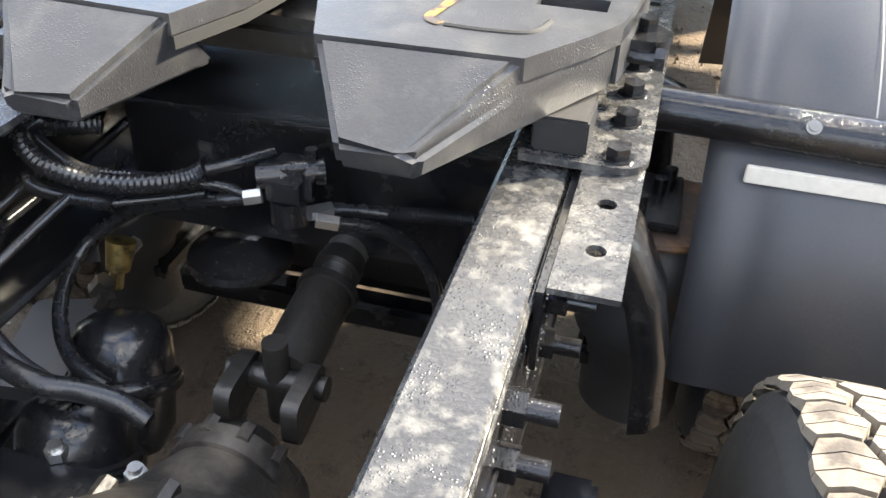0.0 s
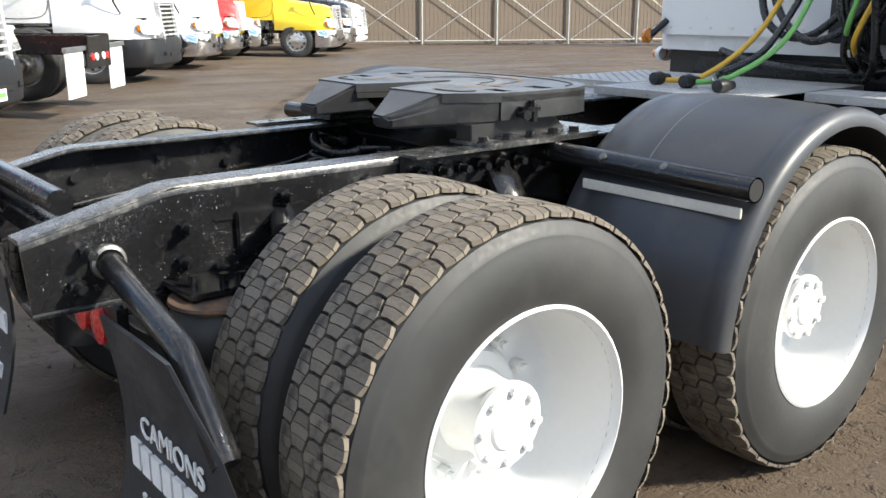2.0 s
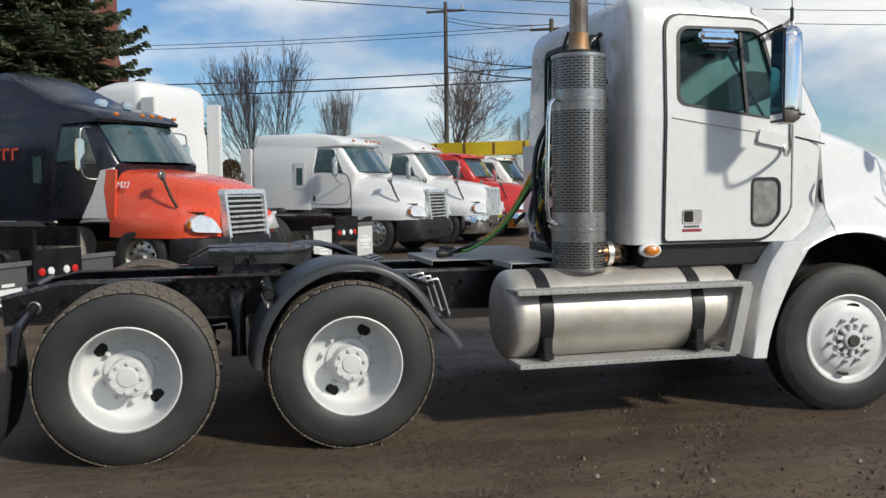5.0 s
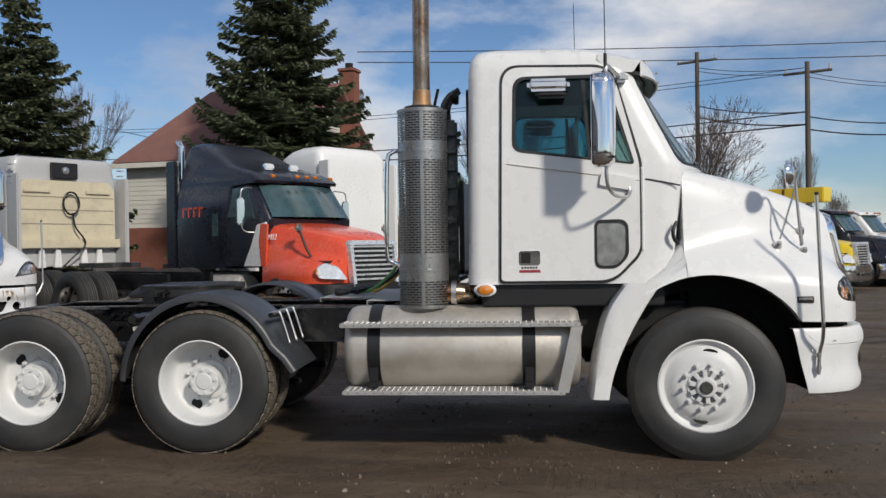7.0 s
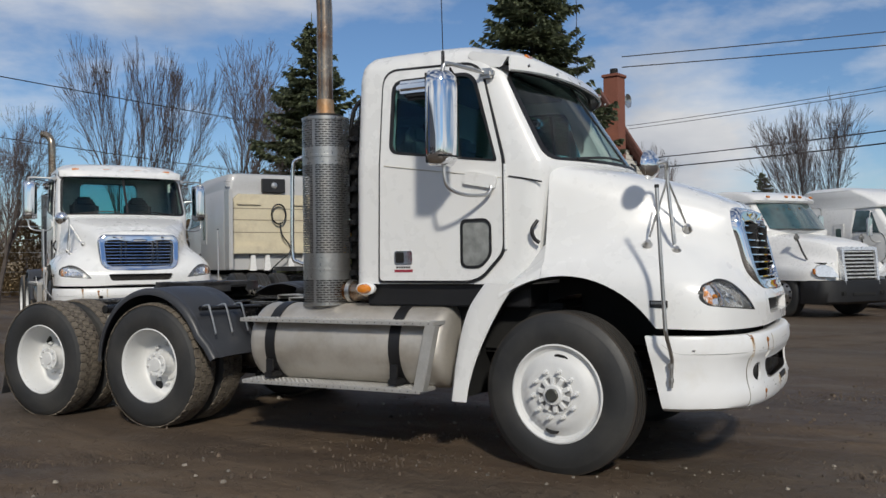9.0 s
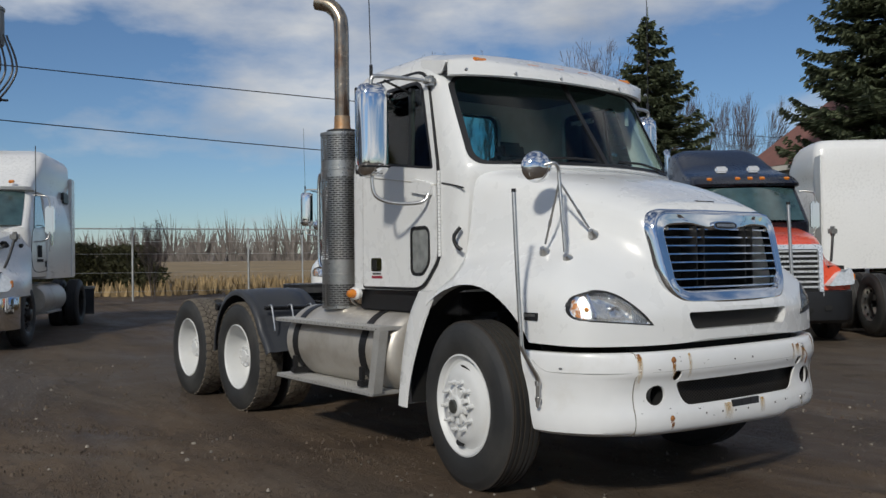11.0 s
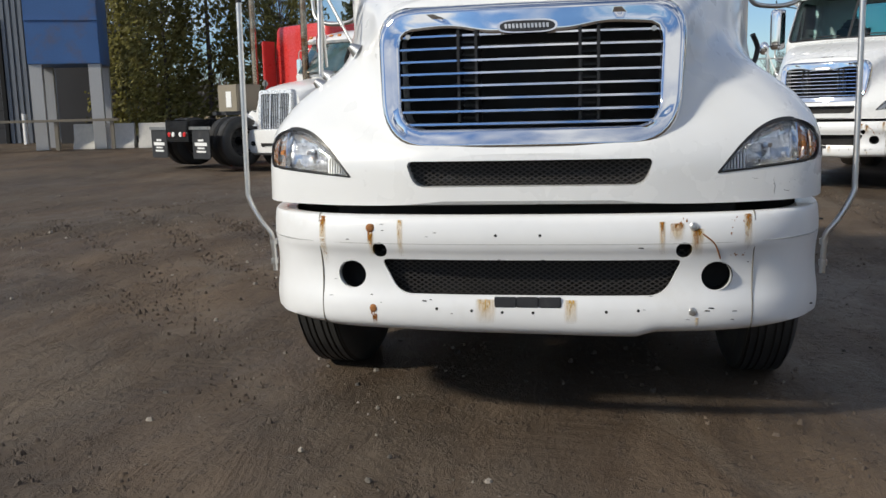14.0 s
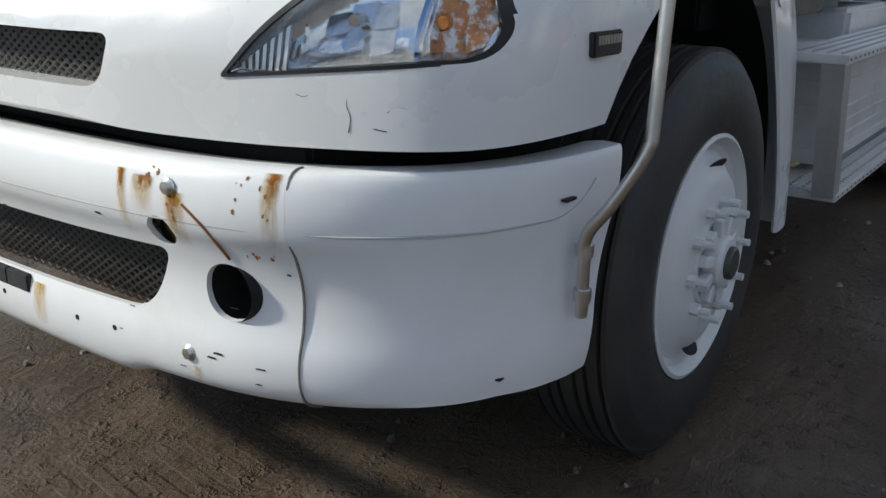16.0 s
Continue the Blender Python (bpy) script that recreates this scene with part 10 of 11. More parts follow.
for x, y, az in ((27.2, -13.1, -35),):
    van = thing("van", "white delivery van parked by the workshop", "van", "", pose(x, y, gz(x, y), 0, 0, az - 90))
    part("body", loft(bmesh.new(), [ring2(0.98, -5.2, 0.0, 0.4, 0.2), ring2(1.0, -5.2, 0.05, 1.0, 0.2, 0.1), ring2(0.97, -5.2, -0.9, 1.25, 0.15, 0.1), ring2(0.9, -5.15, -1.6, 1.95, 0.15, 0.1), ring2(0.75, -5.0, -1.9, 2.08, 0.15)]), OLD_WHITE, van)
    part("rear_window", B(-0.6, 0.6, -5.24, -5.2, 1.25, 1.75, 0.03), FAR_GLASS, van)
    for s in (1, -1):
        part("side_window", B(s * 0.93, s * 0.965, -4.6, -1.9, 1.3, 1.75, 0.03), FAR_GLASS, van)
        part("tail_light", B(s * 0.82, s * 0.95, -5.24, -5.2, 0.9, 1.3, 0.01), RED_LENS, van)
        for yy in (-1.0, -4.2):
            part("wheel", lathe(bmesh.new(), [(0.0, -0.1), (0.34, -0.1), (0.36, 0), (0.34, 0.1), (0.2, 0.11), (0, 0.11)], (s * 0.88, yy, 0.36), "x", 20), RUBBER, van)
    part("bumper", B(-0.95, 0.95, -5.3, -5.15, 0.42, 0.62, 0.03), BLACK, van)
for k in range(2):
    x, y = 13.0 + 1.9 * k, -18.0 + 0.55 * k
    tagged(part("barrier", loft(bmesh.new(), [[Vector((a, b, z)) for b, z in ((-0.3, 0), (-0.28, 0.1), (-0.12, 0.3), (-0.08, 0.78), (0.08, 0.78), (0.12, 0.3), (0.28, 0.1), (0.3, 0))] for a in (-0.92, 0.92)]), PALE), "pale concrete barrier at the edge of the yard", "barrier", "concrete barriers").matrix_basis = pose(x, y, gz(x, y), 0, 0, 16)

# ---- fence with gate ----
WOOD = mat("weathered_wood", (0.13, 0.10, 0.075), 0.8, vary=0.25, scale=3, fine=30, island=0.2)
ZINC = mat("galvanised_steel", (0.42, 0.43, 0.42), 0.5, metal=0.6, vary=0.1)
fence = thing("board_fence", "weathered board fence with galvanised gate frames", "fence", "", pose(-32.4, 19.5, gz(-32, 20) - 0.1, 0, 0, 66))
FENCE_BOARD = mesh_of(B(0, 0.185, 0, 0.03, 0.05, 2.55), "board", WOOD)
for k in range(150):
    share("board", FENCE_BOARD, fence, Matrix.Translation((-6 + 0.2 * k, 0, 0.04 * math.sin(k * 1.7))))
for k in range(9):
    u = -6 + 3.6 * k
    part("fence_post", rod(bmesh.new(), (u, -0.1, 0), (u, -0.1, 2.9), 0.05, 8), ZINC, fence)
    if k < 8:
        g = part("gate_frame", tube(bmesh.new(), [(u + 0.1, -0.12, 0.2), (u + 3.5, -0.12, 0.2)], 0.025, 6), ZINC, fence)
        part("gate_rail", tube(bmesh.new(), [(u + 0.1, -0.12, 2.5), (u + 3.5, -0.12, 2.5)], 0.025, 6), ZINC, g)
        part("gate_brace", tube(bmesh.new(), [(u + 0.1, -0.13, 0.2), (u + 3.5, -0.13, 2.5)], 0.018, 6), ZINC, g)
        part("gate_brace", tube(bmesh.new(), [(u + 0.1, -0.13, 2.5), (u + 3.5, -0.13, 0.2)], 0.018, 6), ZINC, g)
chain = thing("wire_fence", "galvanised wire fence along the yard edge", "fence", "", pose(0, 0, 0))
fp = [(-24, -12.5), (-18, -15), (-11, -18), (-4, -20), (3, -21.5), (9, -23)]
for (x0, y0), (x1, y1) in zip(fp, fp[1:]):
    for t_ in (0.0, 0.5):
        x, y = x0 + (x1 - x0) * t_, y0 + (y1 - y0) * t_
        part("post", rod(bmesh.new(), (x, y, gz(x, y) - 0.1), (x, y, gz(x, y) + 2.35), 0.035, 6), ZINC, chain)
    part("top_rail", rod(bmesh.new(), (x0, y0, gz(x0, y0) + 2.3), (x1, y1, gz(x1, y1) + 2.3), 0.022, 6), ZINC, chain)
    for hh in (0.3, 0.9, 1.5, 1.9):
        part("wire", rod(bmesh.new(), (x0, y0, gz(x0, y0) + hh), (x1, y1, gz(x1, y1) + hh), 0.005, 4), ZINC, chain)

# ---- poles and wires ----
POLE = mat("pole_wood", (0.10, 0.085, 0.068), 0.85, vary=0.2, scale=3, fine=40)


def pole(x, y, h, arm_az=None, label="weathered wooden power pole with crossarm"):
    p = thing("power_pole", label, "pole", "power poles", pose(x, y, gz(x, y)))
    part("shaft", rod(bmesh.new(), (0, 0, -0.3), (0, 0, h), 0.16, 12, 0.11), POLE, p)
    if arm_az is not None:
        c, s = math.cos(radians(arm_az)), math.sin(radians(arm_az))
        part("crossarm", rod(bmesh.new(), (-1.1 * c, -1.1 * s, h - 0.5), (1.1 * c, 1.1 * s, h - 0.5), 0.07, 6), POLE, p)
        for k in (-1.0, 0.0, 1.0):
            part("insulator", rod(bmesh.new(), (k * c, k * s, h - 0.45), (k * c, k * s, h - 0.18), 0.06, 8, 0.03), GREY_PAINT, p)
    return p


TANK_GREY = mat("transformer_grey", (0.23, 0.235, 0.24), 0.5, vary=0.12, scale=3, fine=30)
tp = pole(1.15, -15.3, 10.2, 20, "wooden power pole with two grey transformers")
for dx, dy, z in ((0.55, 0.25, 6.85), (0.35, -0.35, 6.55), (-0.45, -0.2, 6.7)):
    tr = part("transformer", lathe(bmesh.new(), [(0, 0), (0.24, 0.0), (0.26, 0.05), (0.26, 0.85), (0.28, 0.87), (0.28, 0.93), (0.2, 0.99), (0, 1.0)], (dx, dy, z), "z", 20), TANK_GREY, tp, "grey pole transformer")
    part("bushing", rod(bmesh.new(), (dx + 0.08, dy, z + 1.0), (dx + 0.08, dy, z + 1.25), 0.05, 8, 0.03), GREY_PAINT, tr)
rn = random.Random(3)
for k in range(14):
    a, b = rn.uniform(-0.7, 0.7), rn.uniform(-0.8, 0.8)
    part("drop_wire", tube(bmesh.new(), [(a, 0.2, 6.9), (a * 1.3, 0.3, 6.0), (a * 0.7 + b * 0.4, 0.3, 5.0 + 0.4 * rn.random()), (b * 0.9, 0.2, 5.3), (0.05, 0.1, 5.9 - 0.07 * k)], 0.026, 6, 30), HOSE, tp)
part("guy_rack", B(-0.25, 0.25, -0.2, 0.2, 5.2, 5.6, 0.05), BLACK, tp)
pole(5.0, -18.5, 6.2, None, "cut-off weathered wooden pole")
pole(-42, 13.0, 12.0, 60)
pole(-36, 16.9, 10.2, 60)
pole(-44, 27, 11, 60)


def wire(a, b, sag, r=0.014):
    a, b = Vector(a), Vector(b)
    pts = [a.lerp(b, t) - Vector((0, 0, sag * 4 * t * (1 - t))) for t in np.linspace(0, 1, 14)]
    tagged(part("power_line", tube(bmesh.new(), [tuple(p) for p in pts], r, 4, 30), BLACK), "thin black overhead power line between poles", "cable", "power lines")


for z, r in ((9.7, 0.016), (9.5, 0.016), (7.6, 0.03), (7.0, 0.035)):
    wire((-36, 16.9, z + gz(-36, 16.9)), (-44, 27, z + 0.6), 0.3, r)
    wire((-42, 13.0, z + 1.3), (-36, 16.9, z), 0.2, r)
    wire((-36, 16.9, z), (-60, -40, z + 1.5), 1.0, r)
for z in (9.7, 7.9):
    wire((1.15, -15.3, z + 0.3), (46, 6, z + 1), 1.0)
wire((1.15, -15.3, 6.4), (-47, -12.0, 6.9), 0.3)
wire((1.15, -15.3, 5.05), (-47, -19.4, 5.6), 0.3)
wire((-26.5, -3, 9.0), (-41, 45, 12.5), 0.4, 0.02)
wire((-26.5, -3, 8.6), (-41, 45, 11.6), 0.4, 0.02)
wire((5.0, -18.5, 5.5), (1.15, -15.3, 5.6), 0.5)
wire((1.15, -15.3, 7.5), (5.0, -18.5, 5.4), 0.2, 0.01)


# ---- trees ----
BARK = mat("bark", (0.080, 0.066, 0.058), 0.9, vary=0.25, scale=3, fine=30, bump=0.5, dist=0.01)
TWIG = mat("twig", (0.085, 0.066, 0.060), 0.9, vary=0.25, scale=2, fine=10)
NEEDLE = foliage("spruce_needle", (0.115, 0.135, 0.075), 0.4)
CEDAR = foliage("cedar_leaf", (0.20, 0.185, 0.062), 0.4)
BROWN_LEAF = foliage("dry_leaf", (0.17, 0.12, 0.065), 0.4)
HEDGE_LEAF = foliage("hedge_leaf", (0.065, 0.065, 0.028), 0.4)
GRASS = mat("dry_grass", (0.30, 0.215, 0.11), 0.9, vary=0.3, scale=1, fine=10, island=0.35)


def stick(bm, a, b, r0, r1, seg=4):
    d = (b - a).normalized()
    side = d.orthogonal().normalized()
    up = d.cross(side)
    ra = [bm.verts.new(a + r0 * (math.cos(t) * side + math.sin(t) * up)) for t in np.linspace(0, 2 * math.pi, seg, endpoint=False)]
    rb = [bm.verts.new(b + r1 * (math.cos(t) * side + math.sin(t) * up)) for t in np.linspace(0, 2 * math.pi, seg, endpoint=False)]
    for i in range(seg):
        bm.faces.new((ra[i], ra[(i + 1) % seg], rb[(i + 1) % seg], rb[i]))


def bare_meshes(seed, h, spread, stems, reach):
    """A leafless crown: limbs that fork again and again into a fan of fine twigs, h high and reach wide to each side."""
    rn = random.Random(seed)
    big, fine = bmesh.new(), bmesh.new()

    def aside(d, angle, turn):
        ax = d.orthogonal().normalized()
        ax.rotate(Matrix.Rotation(turn, 3, d))
        return (d * math.cos(angle) + ax * math.sin(angle) + Vector((0, 0, 0.10))).normalized()

    def limb(p, d, length, r, level):
        n = 3 if level < 3 else 2
        for k in range(n):
            d = (d + Vector((rn.gauss(0, 0.07), rn.gauss(0, 0.07), rn.gauss(0.02, 0.05)))).normalized()
            q = p + d * (length / n)
            ra, rb = (max(0.0066, r * (1 - 0.28 * i / n)) for i in (k, k + 1))
            stick(big if level < 3 else fine, p, q, ra, rb, 7 if level == 0 else 5 if level < 3 else 3)
            p = q
            if level > 0 and level < 7:
                limb(p, aside(d, rn.uniform(0.45, 0.9) * spread, rn.uniform(0, 6.283)), length * rn.uniform(0.45, 0.75), rb * 0.5, max(level + 2, 4))
        if level >= 7:
            return
        turn = rn.uniform(0, 6.283)
        forks = 3 if level < 2 or rn.random() < 0.3 else 2
        for c in range(forks):
            limb(p, aside(d, rn.uniform(0.22, 0.52) * spread, turn + 6.283 * c / forks + rn.uniform(-0.5, 0.5)), length * rn.uniform(0.66, 0.86), rb * rn.uniform(0.66, 0.80), level + 1)
    if stems == 1:
        limb(Vector((0, 0, -0.2)), Vector((0.03, 0, 1)).normalized(), h * 0.23, 0.017 * h, 0)
    else:
        for k in range(stems):
            a = 6.283 * (k + rn.uniform(-0.3, 0.3)) / stems
            limb(Vector((0.3 * math.cos(a), 0.3 * math.sin(a), -0.2)), Vector((0.26 * math.cos(a), 0.26 * math.sin(a), 1)).normalized(), h * rn.uniform(0.23, 0.28), 0.011 * h, 1)
    far = sorted(math.hypot(v.co.x, v.co.y) for v in fine.verts)[int(len(fine.verts) * 0.96)]
    top = max(v.co.z for v in fine.verts)
    for bm_ in (big, fine):
        bmesh.ops.scale(bm_, vec=(reach / far, reach / far, h / top), verts=bm_.verts)
    return mesh_of(big, "limbs", BARK), mesh_of(fine, "twigs", TWIG)


BARE = [bare_meshes(5, 9.0, 0.62, 3, 2.5), bare_meshes(8, 9.5, 0.85, 1, 2.9), bare_meshes(21, 8.5, 0.66, 2, 2.4)]


def bare_tree(x, y, s, kind, turn=0, wide=1.0):
    t = thing("bare_tree", "leafless tree with many fine grey-brown twigs", "tree", "bare trees", pose(x, y, gz(x, y), 0, 0, turn) @ Matrix.Diagonal((s * wide, s * wide, s, 1)))
    share("trunk", BARE[kind][0], t, Matrix())
    share("crown", BARE[kind][1], t, Matrix())


def spruce_meshes(seed, h, r):
    rn = random.Random(seed)
    trunk, crown = bmesh.new(), bmesh.new()
    stick(trunk, Vector((0, 0, -0.3)), Vector((0, 0, h * 0.97)), h * 0.016, 0.02, 8)
    z = h * 0.05

    def leaf(a, b, w, up):
        s_ = (b - a).cross(up)
        s_ = s_.normalized() * w if s_.length > 1e-6 else Vector((w, 0, 0))
        crown.faces.new([crown.verts.new(q) for q in (a - s_ * 0.6, a + (b - a) * 0.55 - s_, b, a + (b - a) * 0.55 + s_, a + s_ * 0.6)])
    while z < h * 0.985:
        f = z / h
        R = r * (1 - f ** 1.25) ** 0.85 + 0.06
        a0 = rn.uniform(0, 6.28)
        n_b = 9 if f < 0.8 else 6
        for k in range(n_b):
            a = a0 + 6.283 * (k + rn.uniform(-0.3, 0.3)) / n_b
            L = R * rn.uniform(0.5, 1.16)
            d, side = Vector((math.cos(a), math.sin(a), 0)), Vector((-math.sin(a), math.cos(a), 0))
            p0 = Vector((0, 0, z + rn.uniform(-0.12, 0.12)))
            droop = rn.uniform(0.10, 0.42)
            at = lambda u: p0 + d * L * u + Vector((0, 0, L * (0.12 * u - droop * u * u + 0.30 * u ** 4)))
            stick(trunk, p0, at(0.8), 0.008 + 0.007 * L, 0.004, 3)
            n = max(5, int(L * 10))
            for i in range(n):
                u = 0.12 + 0.88 * (i + rn.random() * 0.6) / n
                c = at(u)
                w = 0.42 * L * (1 - u) ** 0.8 + 0.13
                for sgn in (1, -1):
                    tip = c + side * sgn * w * rn.uniform(0.6, 1.1) + d * w * rn.uniform(0.4, 0.9) - Vector((0, 0, rn.uniform(0.0, 0.22) * w + 0.02))
                    leaf(c, tip, rn.uniform(0.035, 0.065), Vector((rn.gauss(0, 0.5), rn.gauss(0, 0.5), 1)))
                    mid = c.lerp(tip, 0.5)
                    leaf(mid, mid + d * w * 0.45 + side * sgn * w * 0.12 - Vector((0, 0, rn.uniform(0.02, 0.14))), 0.05, Vector((rn.gauss(0, 0.6), rn.gauss(0, 0.6), 1)))
                leaf(c, c + d * rn.uniform(0.1, 0.22) - Vector((0, 0, rn.uniform(0.10, 0.28))), 0.05, side)
            leaf(at(0.85), at(1.0) + d * 0.14, 0.06, Vector((0, 0, 1)))
        z += 0.25 + 0.17 * (1 - f)
    stick(crown, Vector((0, 0, h * 0.95)), Vector((0, 0, h * 1.03)), 0.04, 0.008, 4)
    return mesh_of(trunk, "trunk", BARK), mesh_of(crown, "crown", NEEDLE)


SPRUCE = [spruce_meshes(2, 13.5, 3.5), spruce_meshes(6, 10, 3.3)]


def spruce(x, y, s, kind=0, turn=0, wide=1.0):
    t = thing("spruce", "dark green spruce with drooping boughs", "tree", "spruces", pose(x, y, gz(x, y), 0, 0, turn) @ Matrix.Diagonal((s * wide, s * wide, s, 1)))
    share("trunk", SPRUCE[kind][0], t, Matrix())
    share("crown", SPRUCE[kind][1], t, Matrix())


def leafy_meshes(seed, h, r, leafmat, n=5200, pointed=0.8):
    rn = random.Random(seed)
    trunk, crown = bmesh.new(), bmesh.new()
    stick(trunk, Vector((0, 0, -0.2)), Vector((0, 0, h * 0.9)), 0.12, 0.03, 6)
    for k in range(n):
        f = rn.random() ** 1.15
        z = h * (0.04 + 0.96 * f)
        R = r * (1 - f ** 1.8) ** pointed * (0.85 + 0.3 * noise.noise((f * 6, seed, 0)))
        a = rn.uniform(0, 6.28)
        lump = 0.75 + 0.5 * noise.noise((math.cos(a) * 1.7, math.sin(a) * 1.7, z * 0.9 + seed))
        q = R * lump * math.sqrt(rn.uniform(0.25, 1))
        c = Vector((q * math.cos(a), q * math.sin(a), z))
        d = Vector((rn.gauss(0, 1), rn.gauss(0, 1), rn.gauss(0.6, 0.8))).normalized() * rn.uniform(0.10, 0.24)
        s = d.orthogonal().normalized() * rn.uniform(0.04, 0.09)
        crown.faces.new([crown.verts.new(p) for p in (c - s, c + s * 0.6 + d * 0.5, c + d, c - s * 1.2 + d * 0.45)])
    return mesh_of(trunk, "trunk", BARK), mesh_of(crown, "crown", leafmat)


CEDARS = [leafy_meshes(1, 7.2, 2.2, CEDAR, 5000, 0.5), leafy_meshes(4, 6.5, 2.5, CEDAR, 5000, 0.45), leafy_meshes(7, 3.2, 2.2, BROWN_LEAF, 3800, 0.5), leafy_meshes(9, 1.9, 2.3, HEDGE_LEAF, 4200, 0.22)]


def cedar(x, y, s, kind=0, turn=0):
    nm, lb, ca = (("cedar", "tall yellow-green cedar with loose foliage", "tree"), ("cedar", "broad yellow-green cedar with loose foliage", "tree"), ("bush", "brown dry bush at the yard edge", "bush"), ("hedge", "low dark green hedge clump beyond the fence", "hedge"))[kind]
    t = thing(nm, lb, ca, "cedars" if kind < 2 else "bushes" if kind == 2 else "hedges", pose(x, y, gz(x, y), 0, 0, turn) @ Matrix.Diagonal((s, s, s, 1)))
    share("trunk", CEDARS[kind][0], t, Matrix())
    share("crown", CEDARS[kind][1], t, Matrix())


spruce(-21.3, -4.6, 1.0, 0, 20)
spruce(-21.0, -13.4, 1.03, 1, 50)
spruce(-47, -0.6, 0.62, 1, 10)
for x, y, s, k, a in ((-16.8, -18.2, 1.06, 0, 0), (-21.9, -18.2, 1.05, 1, 40), (-10.5, -17.2, 0.62, 1, 90), (-31.5, -17.6, 1.08, 2, 150), (-28.2, -18.8, 1.1, 0, 20), (-13.5, -22, 0.5, 2, 200), (-18.5, -13.8, 0.55, 0, 120), (-24, -24, 0.6, 1, 60),
                    (3.2, -26, 0.92, 2, 30), (1.4, -27.3, 0.86, 0, 70), (4.9, -27.0, 0.86, 1, 210), (-41, 20, 0.5, 0, 10), (-40, 24, 0.45, 2, 60), (-42, 28, 0.5, 1, 90), (-38, 31, 0.4, 0, 130), (12.8, -25.8, 0.95, 1, 160), (-46, 20, 0.85, 2, 20), (-48, 8, 0.9, 0, 45), (-8, -29, 0.36, 2, 12), (-52, -8, 1.0, 0, 33), (-44, 34, 0.9, 0, 5), (-5, -21, 0.30, 2, 3)):
    bare_tree(x, y, s, k, a)
bare_tree(-39.5, 2.8, 1.0, 0, 80, 1.35)
bare_tree(-37, 11.3, 0.90, 1, 10, 1.35)
for x, y, s, a in ((5.9, -26.0, 0.86, 30), (7.1, -25.4, 0.78, 80), (8.4, -26.4, 0.92, 140)):
    spruce(x, y, s, 1, a, 0.55)
for x, y, s, k, a in ((9.8, -22.5, 0.8, 1, 90), (11.4, -21.8, 0.95, 1, 20), (12.8, -21.0, 1.05, 0, 70), (14.2, -20.5, 0.95, 1, 160), (15.6, -21.5, 1.1, 0, 210), (17.0, -22.5, 1.0, 1, 80), (10.6, -21.0, 0.6, 1, 30), (18.0, -23.6, 1.0, 0, 3)):
    cedar(x, y, s, k, a)
for i in range(26):
    f = i / 25
    x = -25 + 34 * f
    if -13 <= x < -6.6:
        continue
    cedar(x + rn.uniform(-1, 1), -14.5 - 8.5 * f + (rn.uniform(-2.5, -0.5) if x < -13 else -6.5), rn.uniform(0.45, 1.0) if x < -13 else rn.uniform(0.85, 1.05), 2 if x < -13 else 3, rn.uniform(0, 360))
for i in range(16):
    cedar(-33 - rn.uniform(0, 6), -9 + 3.6 * i + rn.uniform(-1, 1), rn.uniform(0.6, 1.0), 2, rn.uniform(0, 360))
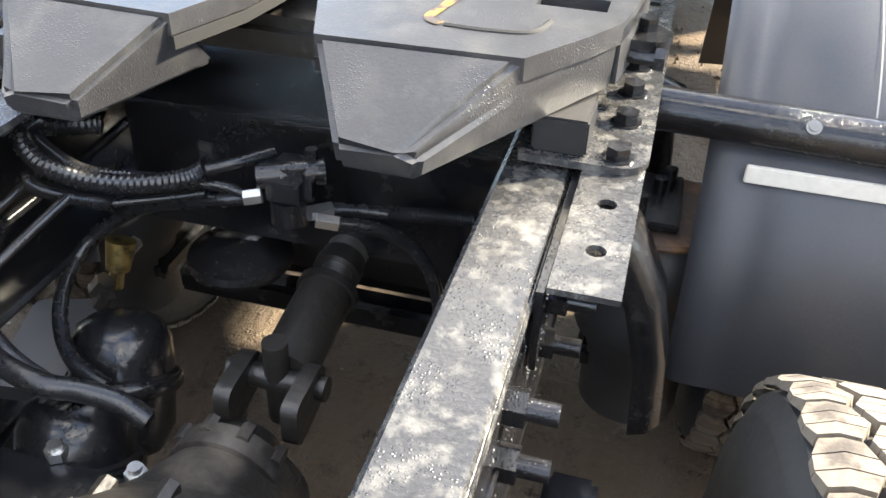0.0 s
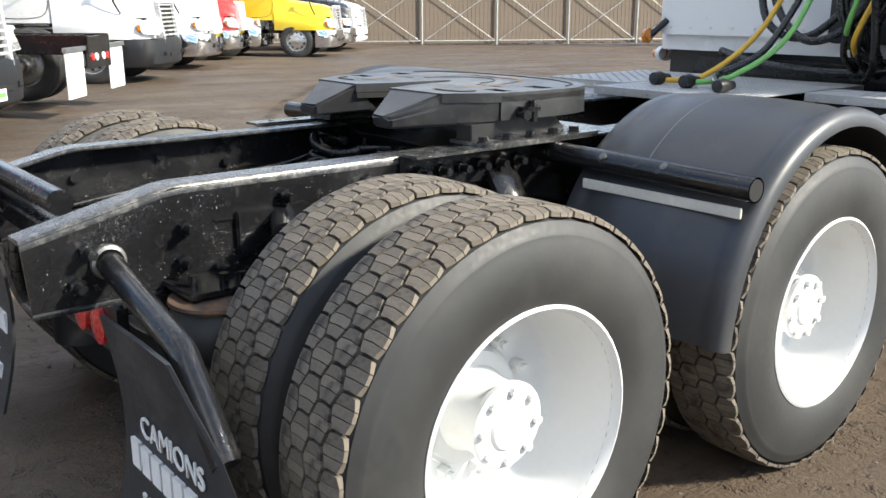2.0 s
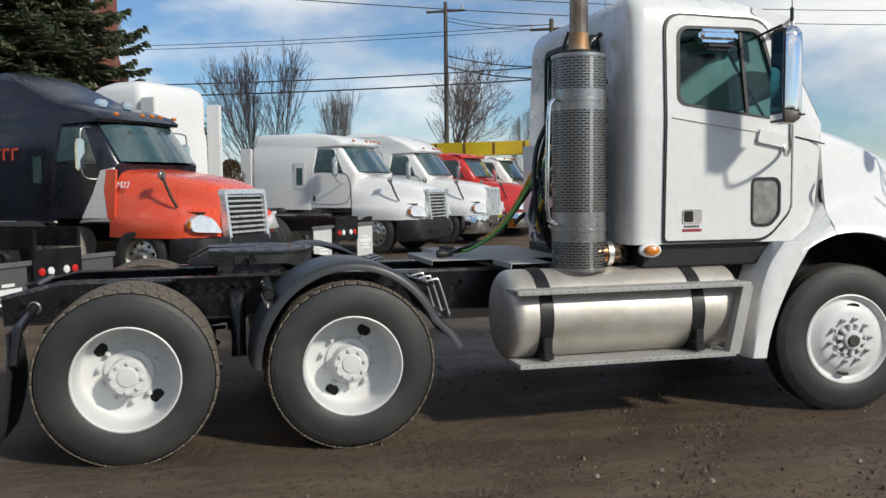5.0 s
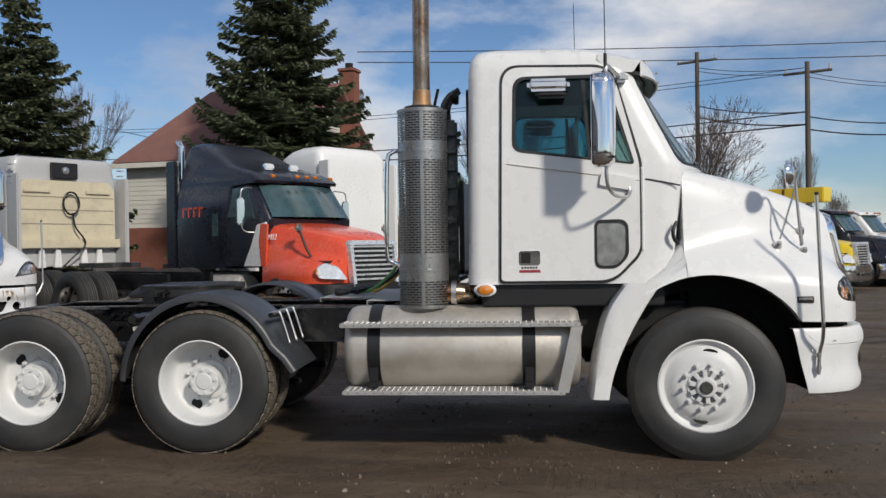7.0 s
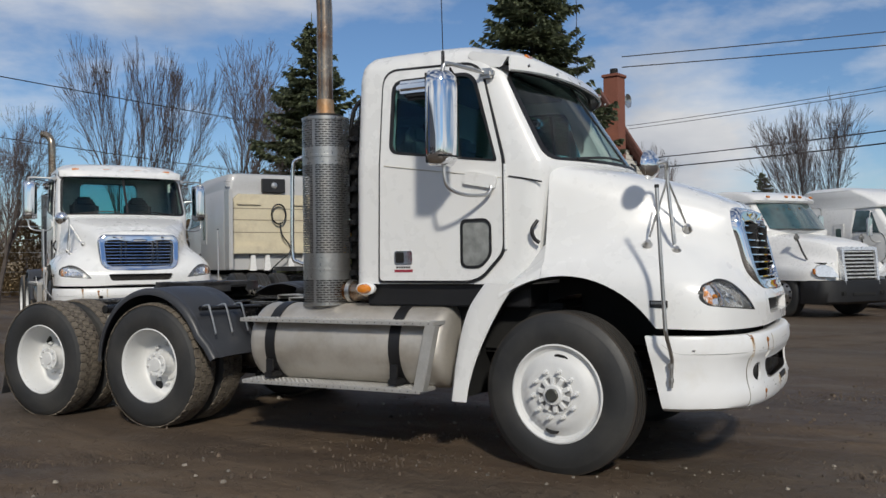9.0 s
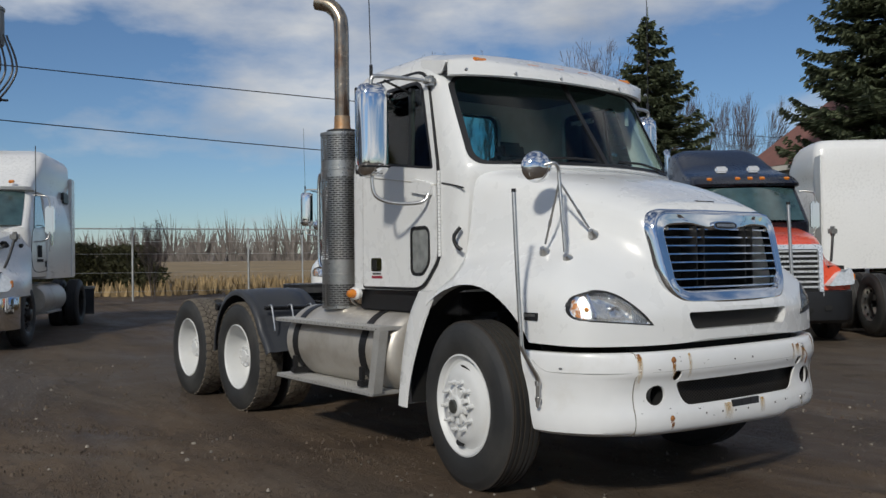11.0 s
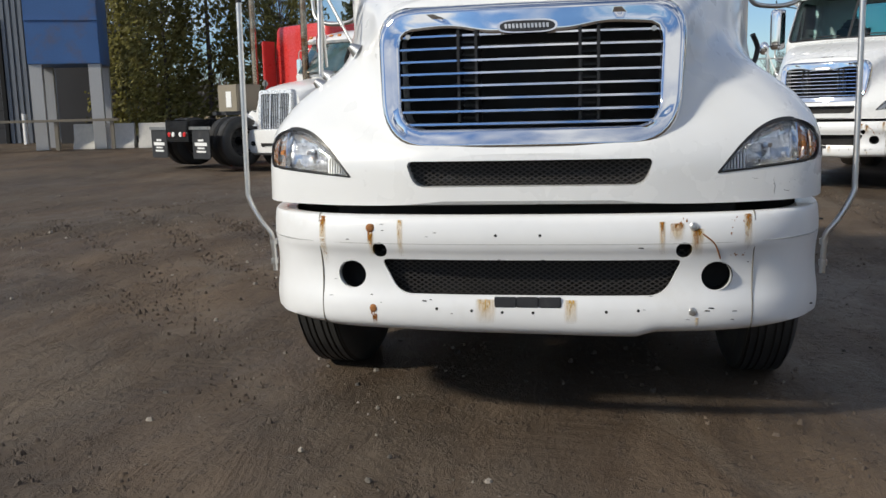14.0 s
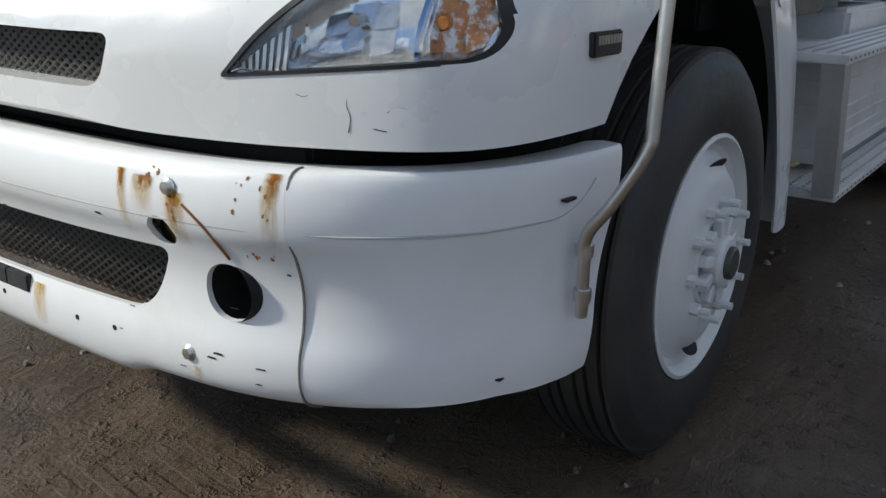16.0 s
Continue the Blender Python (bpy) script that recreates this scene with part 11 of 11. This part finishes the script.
# far woods along the horizon
rn = random.Random(17)
wv, wf = [], []
for k in range(4200):
    a = rn.uniform(0, 6.283)
    R_ = rn.uniform(80, 135)
    x, y = R_ * math.cos(a), R_ * math.sin(a)
    hgt = rn.uniform(3.0, 8.0) * (0.7 + 0.6 * noise.noise((math.cos(a) * 4, math.sin(a) * 4, 1)))
    tx, ty, z0 = -math.sin(a), math.cos(a), gz(x, y) - 0.5
    for q in range(7):
        b, sp = len(wv), rn.uniform(-1, 1)
        w = rn.uniform(0.05, 0.13)
        zb, top = hgt * rn.uniform(0.0, 0.45), hgt * rn.uniform(0.65, 1.05)
        wv += [(x + tx * (sp * 0.3 - w), y + ty * (sp * 0.3 - w), z0 + zb), (x + tx * (sp * 0.3 + w), y + ty * (sp * 0.3 + w), z0 + zb), (x + tx * sp * 1.5, y + ty * sp * 1.5, z0 + top)]
        wf.append((b, b + 1, b + 2))
me = bpy.data.meshes.new("far_woods")
me.from_pydata(wv, [], wf)
me.materials.append(mat("far_woods_twigs", (0.15, 0.13, 0.115), 0.9, vary=0.3, scale=0.1, fine=1.0, island=0.35))
tagged(new("far_woods", me), "brown leafless woods along the horizon", "woods", kind="stuff")
# dry grass bank behind the fence
gv, gf = [], []
rn = random.Random(23)
for k in range(9000):
    f = rn.random()
    x = -22 + 34 * f + rn.uniform(-2, 2)
    y = -21 - 6 * f - rn.uniform(-1.5, 16)
    z = gz(x, y) + 0.25
    a = rn.uniform(0, 6.28)
    hh, w = rn.uniform(0.10, 0.34), rn.uniform(0.05, 0.12)
    b = len(gv)
    gv += [(x - w * math.cos(a), y - w * math.sin(a), z - 0.3), (x + w * math.cos(a), y + w * math.sin(a), z - 0.3), (x + rn.uniform(-0.15, 0.15), y + rn.uniform(-0.15, 0.15), z + hh)]
    gf.append((b, b + 1, b + 2))
me = bpy.data.meshes.new("dry_grass")
me.from_pydata(gv, [], gf)
me.materials.append(GRASS)
tagged(new("dry_grass", me), "tan dry grass on the bank behind the yard", "grass", kind="stuff")
bank = []
for x in np.linspace(-40, 24, 33):
    yb0 = -20.5 - 0.17 * (x + 22)
    bank.append([Vector((x, yb0 - d, gz(x, yb0) + h_)) for d, h_ in ((0, -0.1), (2, 0.15 + 0.1 * math.sin(x)), (6, 0.5 + 0.15 * math.sin(x * 0.7)), (14, 0.9), (26, 1.2), (40, 1.4))])
tagged(part("grass_bank", loft(bmesh.new(), bank, closed=False), mat("bank_soil", (0.24, 0.175, 0.095), 0.95, vary=0.3, scale=0.5, fine=6, bump=0.5, dist=0.05, dirt=(0.72, 0.73, 0.75), dirt_at=(0.66, 0.70), dirt_scale=0.3)), "tan grassy bank with old snow patches", "bank", kind="structure")
